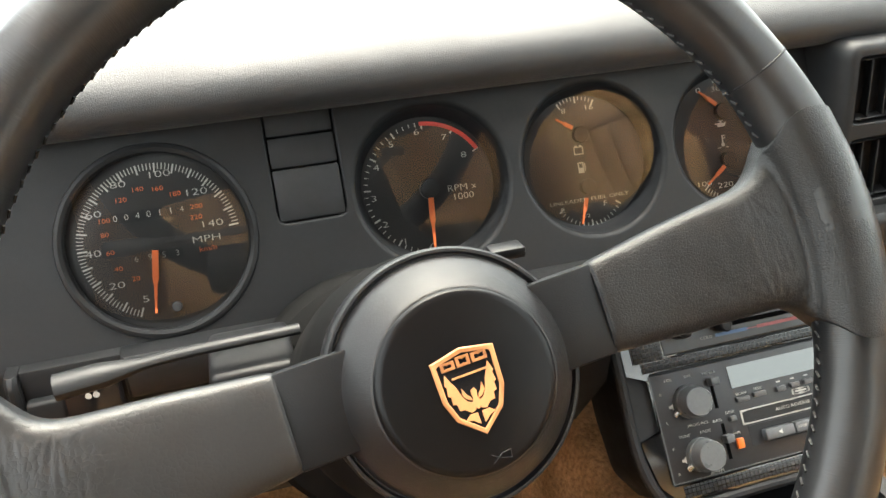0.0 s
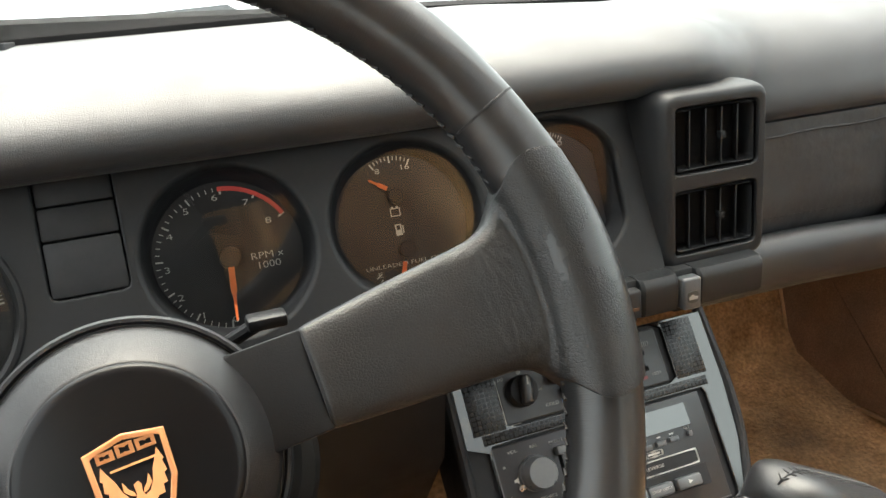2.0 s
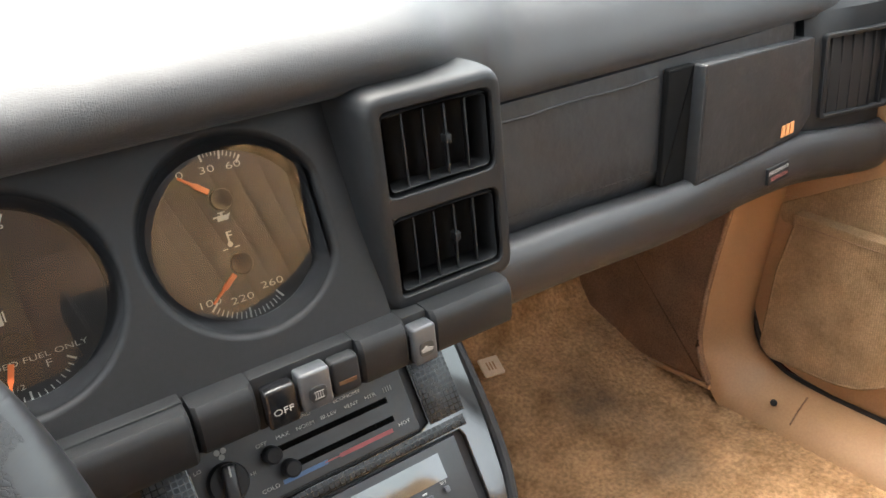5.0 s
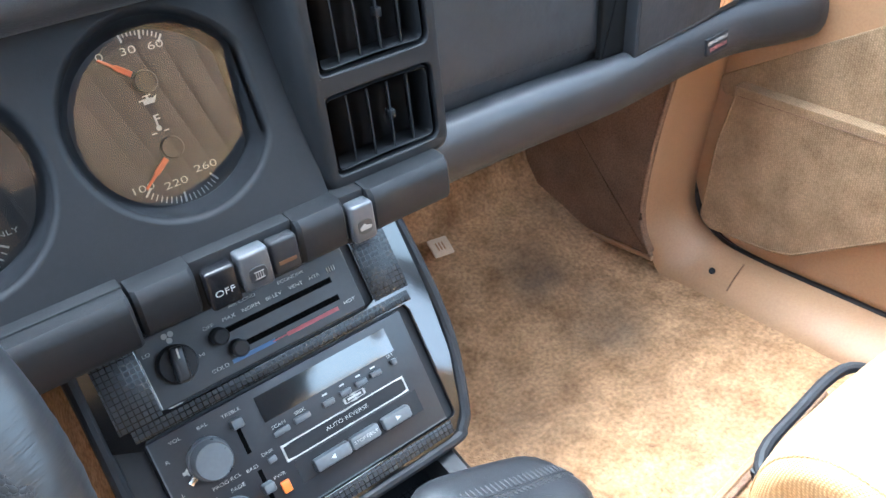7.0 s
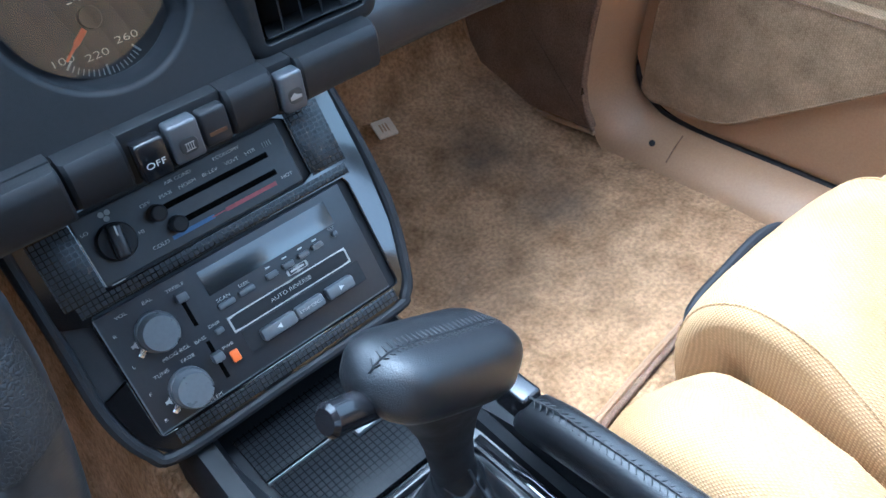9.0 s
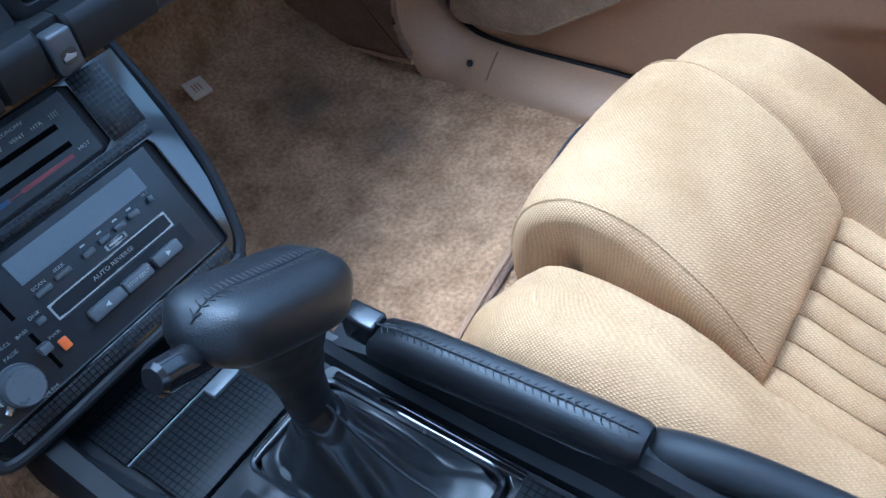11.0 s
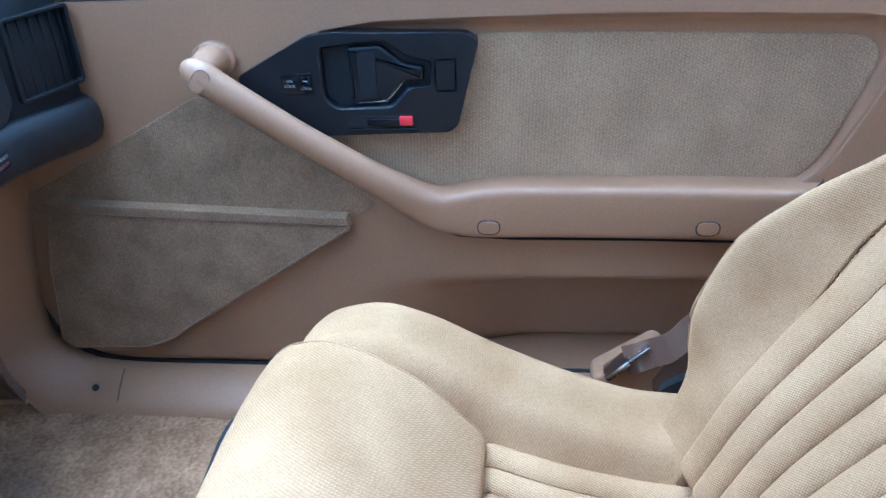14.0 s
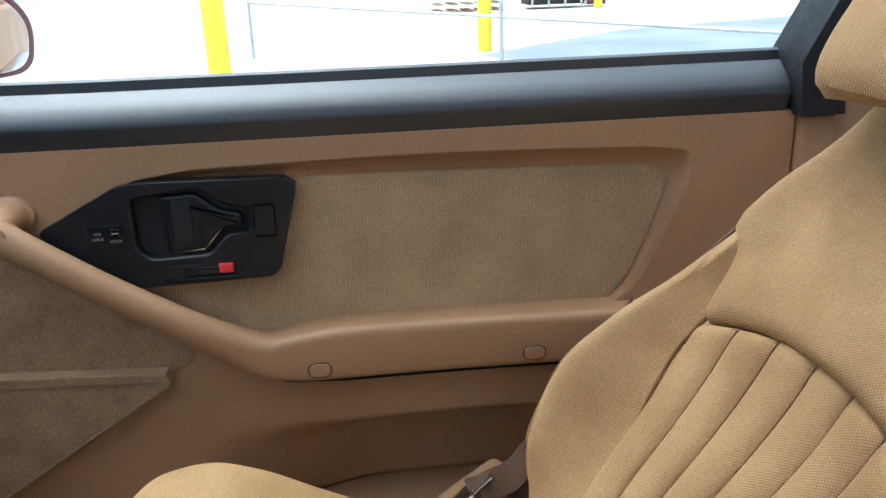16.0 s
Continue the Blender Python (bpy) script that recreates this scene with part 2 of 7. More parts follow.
TIMBER = surface("pale pallet timber", (0.34, 0.23, 0.13), 0.85, mottle=(4, 0.3), bump=("noise", 60, 0.002))
REDPLASTIC = surface("red lock plastic", (0.62, 0.03, 0.04), 0.4, mottle=(60, 0.08))
DISPLAY = surface("dark display window", (0.010, 0.012, 0.014), 0.06, spec=1.0, mottle=(9, 0.1), coat=0.5, rough_vary=0.02)
AMBER = surface("amber switch plastic", (0.72, 0.15, 0.02), 0.4, mottle=(60, 0.08))

DULLAMBER = surface("dull amber print", (0.075, 0.032, 0.010), 0.6, mottle=(60, 0.08))


def stained_shaded_carpet():
    """The carpet with trodden-in dirt: two soaked patches and broken darker drifts, plus shade painted by the kick
    panel.
    """
    mt = CARPET
    n, l = mt.node_tree.nodes, mt.node_tree.links
    b = n["Principled BSDF"]
    co = n.new("ShaderNodeTexCoord").outputs["Object"]
    rag = n.new("ShaderNodeTexNoise")
    rag.inputs["Scale"].default_value, rag.inputs["Detail"].default_value = 16, 6
    l.new(co, rag.inputs["Vector"])

    def calc(op, a, c):
        k = n.new("ShaderNodeMath")
        k.operation = op
        for i, v in enumerate((a, c)):
            if isinstance(v, (int, float)):
                k.inputs[i].default_value = v
            else:
                l.new(v, k.inputs[i])
        return k.outputs[0]
    total = None
    # the spot at x 0.972 is kick panel shade put into the colour
    for spot, reach, weight in (((0.858, 1.000, 0.115), 0.060, 1.0), ((0.860, 0.868, 0.095), 0.060, 0.75), ((0.90, 0.935, 0.10), 0.055, 0.45), ((0.972, 1.08, 0.13), 0.060, 0.5), ((0.68, 0.82, 0.10), 0.10, 0.35), ((0.80, 0.68, 0.10), 0.08, 0.35)):
        dist = n.new("ShaderNodeVectorMath")
        dist.operation = "DISTANCE"
        l.new(co, dist.inputs[0])
        dist.inputs[1].default_value = spot
        r = n.new("ShaderNodeMapRange")
        r.interpolation_type = "SMOOTHSTEP"
        r.inputs["From Min"].default_value, r.inputs["From Max"].default_value = reach * 1.6, 0.0
        r.inputs["To Min"].default_value, r.inputs["To Max"].default_value = 0.0, weight
        l.new(dist.outputs["Value"], r.inputs["Value"])
        total = r.outputs["Result"] if total is None else calc("MAXIMUM", total, r.outputs["Result"])
    ragged = n.new("ShaderNodeMapRange")
    ragged.inputs["From Min"].default_value, ragged.inputs["From Max"].default_value = 0.38, 0.68
    ragged.inputs["To Min"].default_value, ragged.inputs["To Max"].default_value = 0.35, 1.0
    l.new(rag.outputs["Fac"], ragged.inputs["Value"])
    mix = n.new("ShaderNodeMix")
    mix.data_type = "RGBA"
    l.new(b.inputs["Base Color"].links[0].from_socket, mix.inputs["A"])
    mix.inputs["B"].default_value = (0.115, 0.088, 0.064, 1)
    l.new(calc("MULTIPLY", total, ragged.outputs["Result"]), mix.inputs["Factor"])
    l.new(mix.outputs["Result"], b.inputs["Base Color"])


stained_shaded_carpet()
WARMBAR = surface("faded red bar print", (0.22, 0.045, 0.05), 0.5, mottle=(40, 0.1))
COLDBAR = surface("faded blue bar print", (0.04, 0.09, 0.20), 0.5, mottle=(40, 0.1))
TAGTAN = surface("pale tan tag plastic", (0.60, 0.47, 0.34), 0.5, mottle=(30, 0.08))
CONSOLEBLACK = surface("black console plastic", (0.0075, 0.008, 0.0090), 0.42, spec=0.20, mottle=(14, 0.2), bump=("noise", 1400, 0.0001))
HEATERFACE = surface("slate heater panel", (0.024, 0.026, 0.029), 0.38, spec=0.42, mottle=(14, 0.12), bump=("noise", 2500, 0.00005))
SWITCHGREY = surface("grey rocker plastic", (0.052, 0.055, 0.060), 0.40, mottle=(20, 0.1), bump=("noise", 1500, 0.0001))
# recess shade of the switches' thumb dips, put into a darker grey
DIPSHADE = surface("switch grey darkened as dip shade", (0.022, 0.023, 0.025), 0.35, mottle=(60, 0.1))
TRIMBLACK = surface("glossy black door trim", (0.024, 0.0255, 0.029), 0.33, spec=0.75, mottle=(5, 0.1), bump=("leather", 900, 0.00008), rough_vary=0.0)
PANELLEATHER = surface("soft black panel leather", (0.015, 0.016, 0.0175), 0.46, spec=0.45, mottle=(14, 0.2), bump=("noise", 45, 0.0016), rough_vary=0.08)
KNOBGREY = surface("dark grey knob plastic", (0.085, 0.09, 0.095), 0.34, mottle=(30, 0.1))
PALERED = surface("pale red print", (0.36, 0.12, 0.10), 0.5, mottle=(40, 0.08))


# ---- mesh helpers ----
WORLD = {}


def thing(name, m, label, category, group="", kind=""):
    ob = new(name)
    ob.empty_display_size = 0.02
    ob.matrix_world = m
    WORLD[ob] = m
    return tagged(ob, label, category, group, kind)


def mesh_of(bm, name, sharp=35):
    bmesh.ops.recalc_face_normals(bm, faces=bm.faces)
    me = bpy.data.meshes.new(name)
    bm.to_mesh(me)
    bm.free()
    for p in me.polygons:
        p.use_smooth = True
    me.set_sharp_from_angle(angle=radians(sharp))
    return me


def part(name, bm, material, parent, label="", world=False, sharp=35):
    """One mesh under a thing or a part; world: its points are given in the world's axes."""
    top = parent
    while top.parent:
        top = top.parent
    if world:
        bmesh.ops.transform(bm, matrix=WORLD[top].inverted(), verts=bm.verts)
    me = mesh_of(bm, name, sharp)
    me.materials.append(material)
    ob = new(name, me)
    ob.parent = parent
    return tagged(ob, label)


def solo(name, bm, material, label, category, group="", kind="", sharp=35):
    """A thing or a piece of the setting that is one mesh, in the world's axes."""
    me = mesh_of(bm, name, sharp)
    me.materials.append(material)
    ob = new(name, me)
    WORLD[ob] = Matrix()
    return tagged(ob, label, category, group, kind)


def axes(o, x, y, z):
    """A pose from an origin and three axes."""
    m = Matrix.Identity(4)
    for i, v in enumerate((x, y, z, o)):
        for j in range(3):
            m[j][i] = v[j]
    return m


def tilted(o, k):
    """Local x to the car's right, y up a face that leans forward by k per metre of height, z out of the face."""
    s = math.hypot(1, k)
    return axes(o, (1, 0, 0), (0, k / s, 1 / s), (0, -1 / s, k / s))


def smooth(e0, e1, x):
    t = min(1, max(0, (x - e0) / (e1 - e0)))
    return t * t * (3 - 2 * t)


def curve_at(table, x):
    """A value from (x, value) pairs, along a smooth curve that never overshoots them."""
    if x <= table[0][0]:
        return table[0][1]
    if x >= table[-1][0]:
        return table[-1][1]
    grade = [(v - u) / (b - a) for (a, u), (b, v) in zip(table, table[1:])]
    k = next(i for i in range(len(grade)) if x <= table[i + 1][0])

    def tangent(i):
        if i == 0 or i == len(grade):
            return grade[0] if i == 0 else grade[-1]
        p, q = grade[i - 1], grade[i]
        return 0.0 if p * q <= 0 else 2 * p * q / (p + q)
    (a, u), (b, v) = table[k], table[k + 1]
    h = b - a
    t = (x - a) / h
    return (2 * t ** 3 - 3 * t * t + 1) * u + (t ** 3 - 2 * t * t + t) * h * tangent(k) + (3 * t * t - 2 * t ** 3) * v + (t ** 3 - t * t) * h * tangent(k + 1)


def spline(points, n):
    """n points along a smooth line through the given ones."""
    pts = [Vector(p) for p in points]
    ext = [2 * pts[0] - pts[1], *pts, 2 * pts[-1] - pts[-2]]
    out = []
    for i in range(n):
        f = i / (n - 1) * (len(pts) - 1)
        k = min(int(f), len(pts) - 2)
        t = f - k
        a, b, c, d = ext[k:k + 4]
        out.append(0.5 * (2 * b + (c - a) * t + (2 * a - 5 * b + 4 * c - d) * t * t + (3 * b - a - 3 * c + d) * t ** 3))
    return out


def moved(bm, m):
    bmesh.ops.transform(bm, matrix=m, verts=bm.verts)
    return bm


def joined(*bms):
    out = bmesh.new()
    for b in bms:
        me = bpy.data.meshes.new("tmp")
        b.to_mesh(me)
        b.free()
        out.from_mesh(me)
        bpy.data.meshes.remove(me)
    return out


def box(x0, x1, y0, y1, z0, z1, r=0.001, seg=2):
    bm = bmesh.new()
    bmesh.ops.create_cube(bm, size=1, matrix=Matrix.Translation(((x0 + x1) / 2, (y0 + y1) / 2, (z0 + z1) / 2)) @ Matrix.Diagonal((x1 - x0, y1 - y0, z1 - z0, 1)))
    r = min(r, 0.45 * min(x1 - x0, y1 - y0, z1 - z0))
    if r > 0:
        bmesh.ops.bevel(bm, geom=bm.edges[:], offset=r, segments=seg, affect="EDGES", profile=0.5)
    return bm


def loft(rings, closed=True, caps=True):
    bm = bmesh.new()
    vs = [[bm.verts.new(p) for p in ring] for ring in rings]
    n = len(vs[0])
    for a, b in zip(vs, vs[1:]):
        for i in range(n if closed else n - 1):
            j = (i + 1) % n
            bm.faces.new((a[i], a[j], b[j], b[i]))
    if caps and closed:
        bm.faces.new(vs[0][::-1])
        bm.faces.new(vs[-1])
    return bm


def revolve(profile, n=48, m=None):
    """A body turned about z from (radius, height) pairs."""
    rings = [[(r * math.cos(2 * math.pi * i / n), r * math.sin(2 * math.pi * i / n), z) for i in range(n)] for r, z in profile]
    bm = loft(rings)
    return moved(bm, m) if m else bm


def rod(p0, p1, r, n=16, r1=None, edge=0.0):
    p0, p1 = Vector(p0), Vector(p1)
    d = (p1 - p0).length
    m = Matrix.Translation(p0) @ (p1 - p0).to_track_quat("Z", "Y").to_matrix().to_4x4()
    r1 = r if r1 is None else r1
    prof = [(r, 0), (r1, d)] if not edge else [(r - edge, 0), (r, edge), (r1, d - edge), (r1 - edge, d)]
    return revolve(prof, n, m)


def sweep(path, radius, n=16, closed=False, flat=1.0, up=(0, 0, 1)):
    """A tube along points; radius is a number or a function of 0..1; flat squeezes it along up."""
    pts = [Vector(p) for p in path]
    rings = []
    k = len(pts)
    for i, p in enumerate(pts):
        a = pts[i - 1] if i or closed else pts[0]
        b = pts[(i + 1) % k] if i < k - 1 or closed else pts[-1]
        d = (b - a).normalized()
        side = d.cross(Vector(up)).normalized()
        top = side.cross(d).normalized()
        r = radius(i / (k - 1)) if callable(radius) else radius
        rings.append([p + r * (math.cos(2 * math.pi * j / n) * side + flat * math.sin(2 * math.pi * j / n) * top) for j in range(n)])
    if closed:
        rings.append(rings[0])
        bm = loft(rings, caps=False)
        bmesh.ops.remove_doubles(bm, verts=bm.verts, dist=1e-6)
        return bm
    return loft(rings)


def rounded(pts, r, seg=5):
    """A polygon's points with its corners rounded."""
    out = []
    n = len(pts)
    for i, p in enumerate(pts):
        p, a, b = Vector(p), Vector(pts[i - 1]), Vector(pts[(i + 1) % n])
        q = min(r, 0.45 * (a - p).length, 0.45 * (b - p).length)
        u, v = p + q * (a - p).normalized(), p + q * (b - p).normalized()
        out += [(1 - t) ** 2 * u + 2 * t * (1 - t) * p + t * t * v for t in [k / seg for k in range(seg + 1)]]
    return out


def rect(x0, x1, y0, y1):
    return [(x0, y0), (x1, y0), (x1, y1), (x0, y1)]


def slab(outline, z0, z1, edge=0.001, m=None, crown=0.0):
    """A plate in local x and y from z0 up to z1 with its front edge rounded off."""
    pts = [Vector((p[0], p[1])) for p in outline]
    mid = sum(pts, Vector((0, 0))) / len(pts)
    rad = max((p - mid).length for p in pts)
    rings = []
    for h, inset in ((z0, 0), (z1 - edge, 0), (z1 - edge * 0.3, edge * 0.3), (z1, edge), (z1, edge * 1.7)):
        ring = []
        for i, p in enumerate(pts):
            d = (pts[(i + 1) % len(pts)] - pts[i - 1])
            nrm = Vector((-d.y, d.x)).normalized() if d.length else Vector((0, 0))
            if nrm.dot(mid - p) < 0:
                nrm = -nrm
            q = p + inset * nrm
            ring.append((q.x, q.y, h))
        rings.append(ring)
    bm = loft(rings)
    if crown:
        bmesh.ops.triangulate(bm, faces=bm.faces)
    return moved(bm, m) if m else bm


def frame_plate(outer, inner, z_out, z_in, z_back, lip=0.0015, n=72, m=None, edge=0.0005):
    """A plate with an opening: a ring from an outer outline to an inner one (both seen round the inner's middle), the opening's walls and the outer skirt."""
    mid = sum((Vector((p[0], p[1])) for p in inner), Vector((0, 0))) / len(inner)

    def at_angle(poly, ang):
        d = Vector((math.cos(ang), math.sin(ang)))
        best = None
        for i in range(len(poly)):
            a, b = Vector(poly[i][:2]) - mid, Vector(poly[(i + 1) % len(poly)][:2]) - mid
            e = b - a
            det = d.x * e.y - d.y * e.x
            if abs(det) < 1e-12:
                continue
            t, s = (a.x * e.y - a.y * e.x) / det, (a.x * d.y - a.y * d.x) / det
            if t > 0 and -1e-6 <= s <= 1 + 1e-6 and (best is None or t > best):
                best = t
        return mid + d * (best or 0)

    angs = {2 * math.pi * i / n for i in range(n)}
    angs |= {math.atan2(p[1] - mid.y, p[0] - mid.x) % (2 * math.pi) for p in outer}
    angs = sorted(angs)
    o = [at_angle(outer, a) for a in angs]
    c = [at_angle(inner, a) for a in angs]

    def ring(pts, z, grow=0.0):
        return [(p.x + grow * (p.x - mid.x) / max(1e-6, (p - mid).length), p.y + grow * (p.y - mid.y) / max(1e-6, (p - mid).length), z) for p in pts]
    rings = [ring(o, z_back), ring(o, z_out - edge), ring(o, z_out, -edge), ring(o, z_out, -0.0015), ring(c, z_out, lip + 0.001), ring(c, z_out, lip), ring(c, z_out - lip * 0.4, lip * 0.35), ring(c, z_out - lip), ring(c, z_in)]
    bm = loft(rings, caps=False)
    return moved(bm, m) if m else bm


def patch(fn, nu, nv, puff, edge, back=0.02, power=2.0):
    """A stuffed panel: fn(s, t) gives its sheet; it swells by puff in the middle and tucks in over edge (a share of its breadth, s and t apart)."""
    eu, ev = edge if isinstance(edge, tuple) else (edge, edge)

    def spread(n, e):
        return [0.5 - 0.5 * math.copysign(abs(math.cos(math.pi * i / (n - 1))) ** 0.8, math.cos(math.pi * i / (n - 1))) for i in range(n)]

    def rise(s, e):
        d = min(s, 1 - s) / e if e else 1
        return math.sqrt(max(0, 1 - (1 - min(1, d)) ** power))
    su, sv = spread(nu, eu), spread(nv, ev)
    P = [[Vector(fn(s, t)) for t in sv] for s in su]
    bm = bmesh.new()
    V = []
    for i, s in enumerate(su):
        row = []
        for j, t in enumerate(sv):
            a, b = P[min(i + 1, nu - 1)][j] - P[max(i - 1, 0)][j], P[i][min(j + 1, nv - 1)] - P[i][max(j - 1, 0)]
            nrm = b.cross(a).normalized()
            row.append(bm.verts.new(P[i][j] + nrm * (puff * rise(s, eu) * rise(t, ev) - (0 if 0 < i < nu - 1 and 0 < j < nv - 1 else back))))
        V.append(row)
    for i in range(nu - 1):
        for j in range(nv - 1):
            bm.faces.new((V[i][j], V[i + 1][j], V[i + 1][j + 1], V[i][j + 1]))
    return bm


LETTERS = {}


def lettering(text, size, m, parent, material=None, wide=1.25, name="lettering", depth=0.00015):
    """Words in the built-in font as a mesh, centred on the pose m, x to the right and y up."""
    key = (text, round(size, 5), wide, depth)
    if key not in LETTERS:
        cu = bpy.data.curves.new("words", "FONT")
        cu.body, cu.size, cu.extrude, cu.align_x, cu.align_y, cu.resolution_u = text, size, depth, "CENTER", "CENTER", 3
        cu.offset = -0.014 * size
        ob = bpy.data.objects.new("words", cu)
        me = bpy.data.meshes.new_from_object(ob)
        bpy.data.objects.remove(ob)
        me.transform(Matrix.Diagonal((wide, 1, 1, 1)))
        LETTERS[key] = me
    me = LETTERS[key].copy()
    me.materials.clear()
    me.materials.append(material or PRINT)
    ob = new(name, me)
    ob.parent = parent
    ob.matrix_local = m
    return ob


def at(x, y, z=0.0, turn=0.0):
    return Matrix.Translation((x, y, z)) @ Matrix.Rotation(radians(turn), 4, "Z")


def disc(r, z0, z1, x=0, y=0, n=32, edge=0.0005):
    return revolve([(r, z0), (r, z1 - edge), (r - edge, z1)], n, at(x, y))


def glow(name, color, strength):
    """Plain even emission for an added glowing surface."""
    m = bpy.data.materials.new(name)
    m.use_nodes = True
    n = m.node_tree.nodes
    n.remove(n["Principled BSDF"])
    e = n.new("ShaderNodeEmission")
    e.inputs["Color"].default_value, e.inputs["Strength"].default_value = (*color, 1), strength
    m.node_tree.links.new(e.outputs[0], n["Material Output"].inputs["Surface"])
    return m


# ---- the setting: ground, car shell, carpet ----
MID = 0.35          # the car's middle
DOOR_X = 1.10       # inner face of the passenger door
FLOOR = 0.095

solo("ground", box(-60, 80, -70, 70, -0.45, -0.25, 0), CONCRETE, "pale sunlit concrete yard outside the car", "ground", kind="structure")
# glowing ring added to brighten the windows and gloss reflections
solo("backdrop", loft([[(58 * math.cos(2 * math.pi * i / 48), 58 * math.sin(2 * math.pi * i / 48), z) for i in range(48)] for z in (-0.3, 42.0)], caps=False), glow("bright haze", (0.97, 0.985, 1.0), 0.65), "glowing ring added round the yard as overbright distance", "backdrop", kind="structure")
# flat bluish grey patch laid over the concrete
solo("road", slab([(7.9, -2.5), (10.2, -1.3), (13, -4), (16, -12), (5, -12)], -0.25, -0.246, 0.001), BLUEGREY, "bluish grey patch across the yard", "road", kind="structure")


def floor_height(x, y):
    z = FLOOR + 0.40 * max(0, y - 0.90) ** 1.15 + 1.7 * max(0, y - 1.14) ** 1.1
    hump = smooth(0.175, 0.105, abs(x - MID)) * (0.27 - FLOOR)
    toe = 0.05 * smooth(0.30, 0.16, abs(x - MID)) * smooth(0.75, 1.0, y)
    return z + max(0, hump) + toe


def carpet_mesh():
    nx, ny = 150, 190
    rings = []
    for i in range(nx):
        x = -0.36 + 1.40 * i / (nx - 1)
        rings.append([])
        for j in range(ny):
            y = -0.75 + 2.03 * j / (ny - 1)
            z = floor_height(x, y) + 0.004 * noise.noise(Vector((x * 9, y * 9, 0))) + 0.0022 * noise.noise(Vector((x * 75, y * 75, 3)))
            rings[-1].append((x, y, z))
    bm = loft(rings, closed=False)
    bm.faces.ensure_lookup_table()
    return bm


solo("floor", carpet_mesh(), CARPET, "tan cut pile carpet, soiled and trodden dark in patches, with painted shade by the kick panel", "carpet", kind="structure", sharp=180)
solo("underbody", box(-0.40, 1.12, -0.8, 1.35, 0.0, 0.05, 0.005), DARK, "dark underside of the car's floor", "floor pan", kind="structure")


def shell():
    """Roof, pillars and rear walls round the cabin, open at the windows."""
    def roof_piece(x0, x1, y0, y1, bow=0.0):
        return loft([[(x, y, 1.135 - 0.05 * ((x - MID) / 0.65) ** 2 - 0.30 * max(0, y - 0.28) ** 1.2 - 0.05 * max(0, -0.3 - y) + t) for y, t in ((y0, 0), ((y0 + y1) / 2, 0), (y1, 0), (y1, 0.03), ((y0 + y1) / 2, 0.03), (y0, 0.03))] for x in [x0 + (x1 - x0) * i / 8 for i in range(9)]])
    # unseen roof, left solid over the driver to darken that side
    solo("ceiling", joined(roof_piece(-0.30, 0.80, -0.63, -0.60), roof_piece(-0.30, 1.0, 0.30, 0.44), roof_piece(-0.30, 0.41, -0.60, 0.30), roof_piece(0.975, 1.0, -0.60, 0.30)), HEADLINER, "unseen tan cloth headliner, solid over the driver, with a glass roof panel over the passenger", "ceiling", kind="structure")
    for side, x0, xs in (("right", 1.13, 0.98), ("left", -0.43, -0.28)):
        a = sweep(spline([(x0 - 0.02 * (1 if x0 > 0 else -1), 1.02, 0.74), ((x0 + xs) / 2, 0.72, 0.93), (xs, 0.40, 1.09)], 10), 0.03, 10)
        solo("pillar_front_" + side, a, DARK, "black windscreen pillar trim", "pillar", kind="structure")
    b = loft([[(x, y0, z) for x, y0 in ((1.072, f), (1.072, f - 0.052), (1.15, f - 0.06), (1.15, f))] for z, f in ((0.63, -0.285), (0.69, -0.279), (0.76, -0.316), (0.85, -0.365))] +
             [[(1.04, -0.420, 0.98), (1.04, -0.450, 0.98), (1.10, -0.450, 0.98), (1.10, -0.420, 0.98)], [(0.97, -0.470, 1.10), (0.97, -0.510, 1.10), (1.03, -0.510, 1.10), (1.03, -0.470, 1.10)]])
    solo("pillar_rear_right", b, DARK, "black door pillar trim beside the seat", "pillar", kind="structure")
    b2 = loft([[(-0.38, f, z), (-0.38, f - 0.06, z), (-0.45, f - 0.06, z), (-0.45, f, z)] for z, f in ((0.1, -0.285), (0.69, -0.279), (0.85, -0.365))] + [[(-0.27, -0.45, 1.10), (-0.27, -0.55, 1.10), (-0.33, -0.55, 1.10), (-0.33, -0.45, 1.10)]])
    solo("pillar_rear_left", b2, DARK, "black door pillar trim", "pillar", kind="structure")
    # unseen panel added to keep hatch light out of the gloss reflections
    solo("hatch_cover", loft([[(x, y, z + t) for y, z, t in ((-0.60, 1.10, 0), (-0.95, 0.99, 0), (-1.34, 0.85, 0), (-1.34, 0.85, 0.03), (-0.95, 0.99, 0.03), (-0.60, 1.10, 0.03))] for x in (-0.38, 0.0, 0.4, 0.78)]), DARK, "unseen dark panel added over the rear hatch opening", "ceiling", kind="structure")
    solo("wall_rear", box(-0.45, 1.15, -1.35, -1.30, 0.0, 0.85, 0.005), TAN, "tan trim behind the rear seat", "wall", kind="structure")
    solo("shelf_rear", loft([[(x, -0.78, 0.05), (x, -0.80, 0.55), (x, -0.95, 0.66), (x, -1.32, 0.70), (x, -1.32, 0.05)] for x in (-0.42, 1.12)]), VELOUR, "tan rear seat back, folded cushions", "rear seat", kind="structure")
    solo("wall_left", box(-0.46, -0.41, -1.35, 1.29, 0.0, 0.69, 0.01), TAN, "tan driver's door trim", "wall", kind="structure")
    q = box(1.105, 1.16, -1.35, -0.325, 0.0, 0.74, 0.01)
    solo("wall_right_rear", q, TAN, "tan moulded trim panel behind the door", "wall", kind="structure")
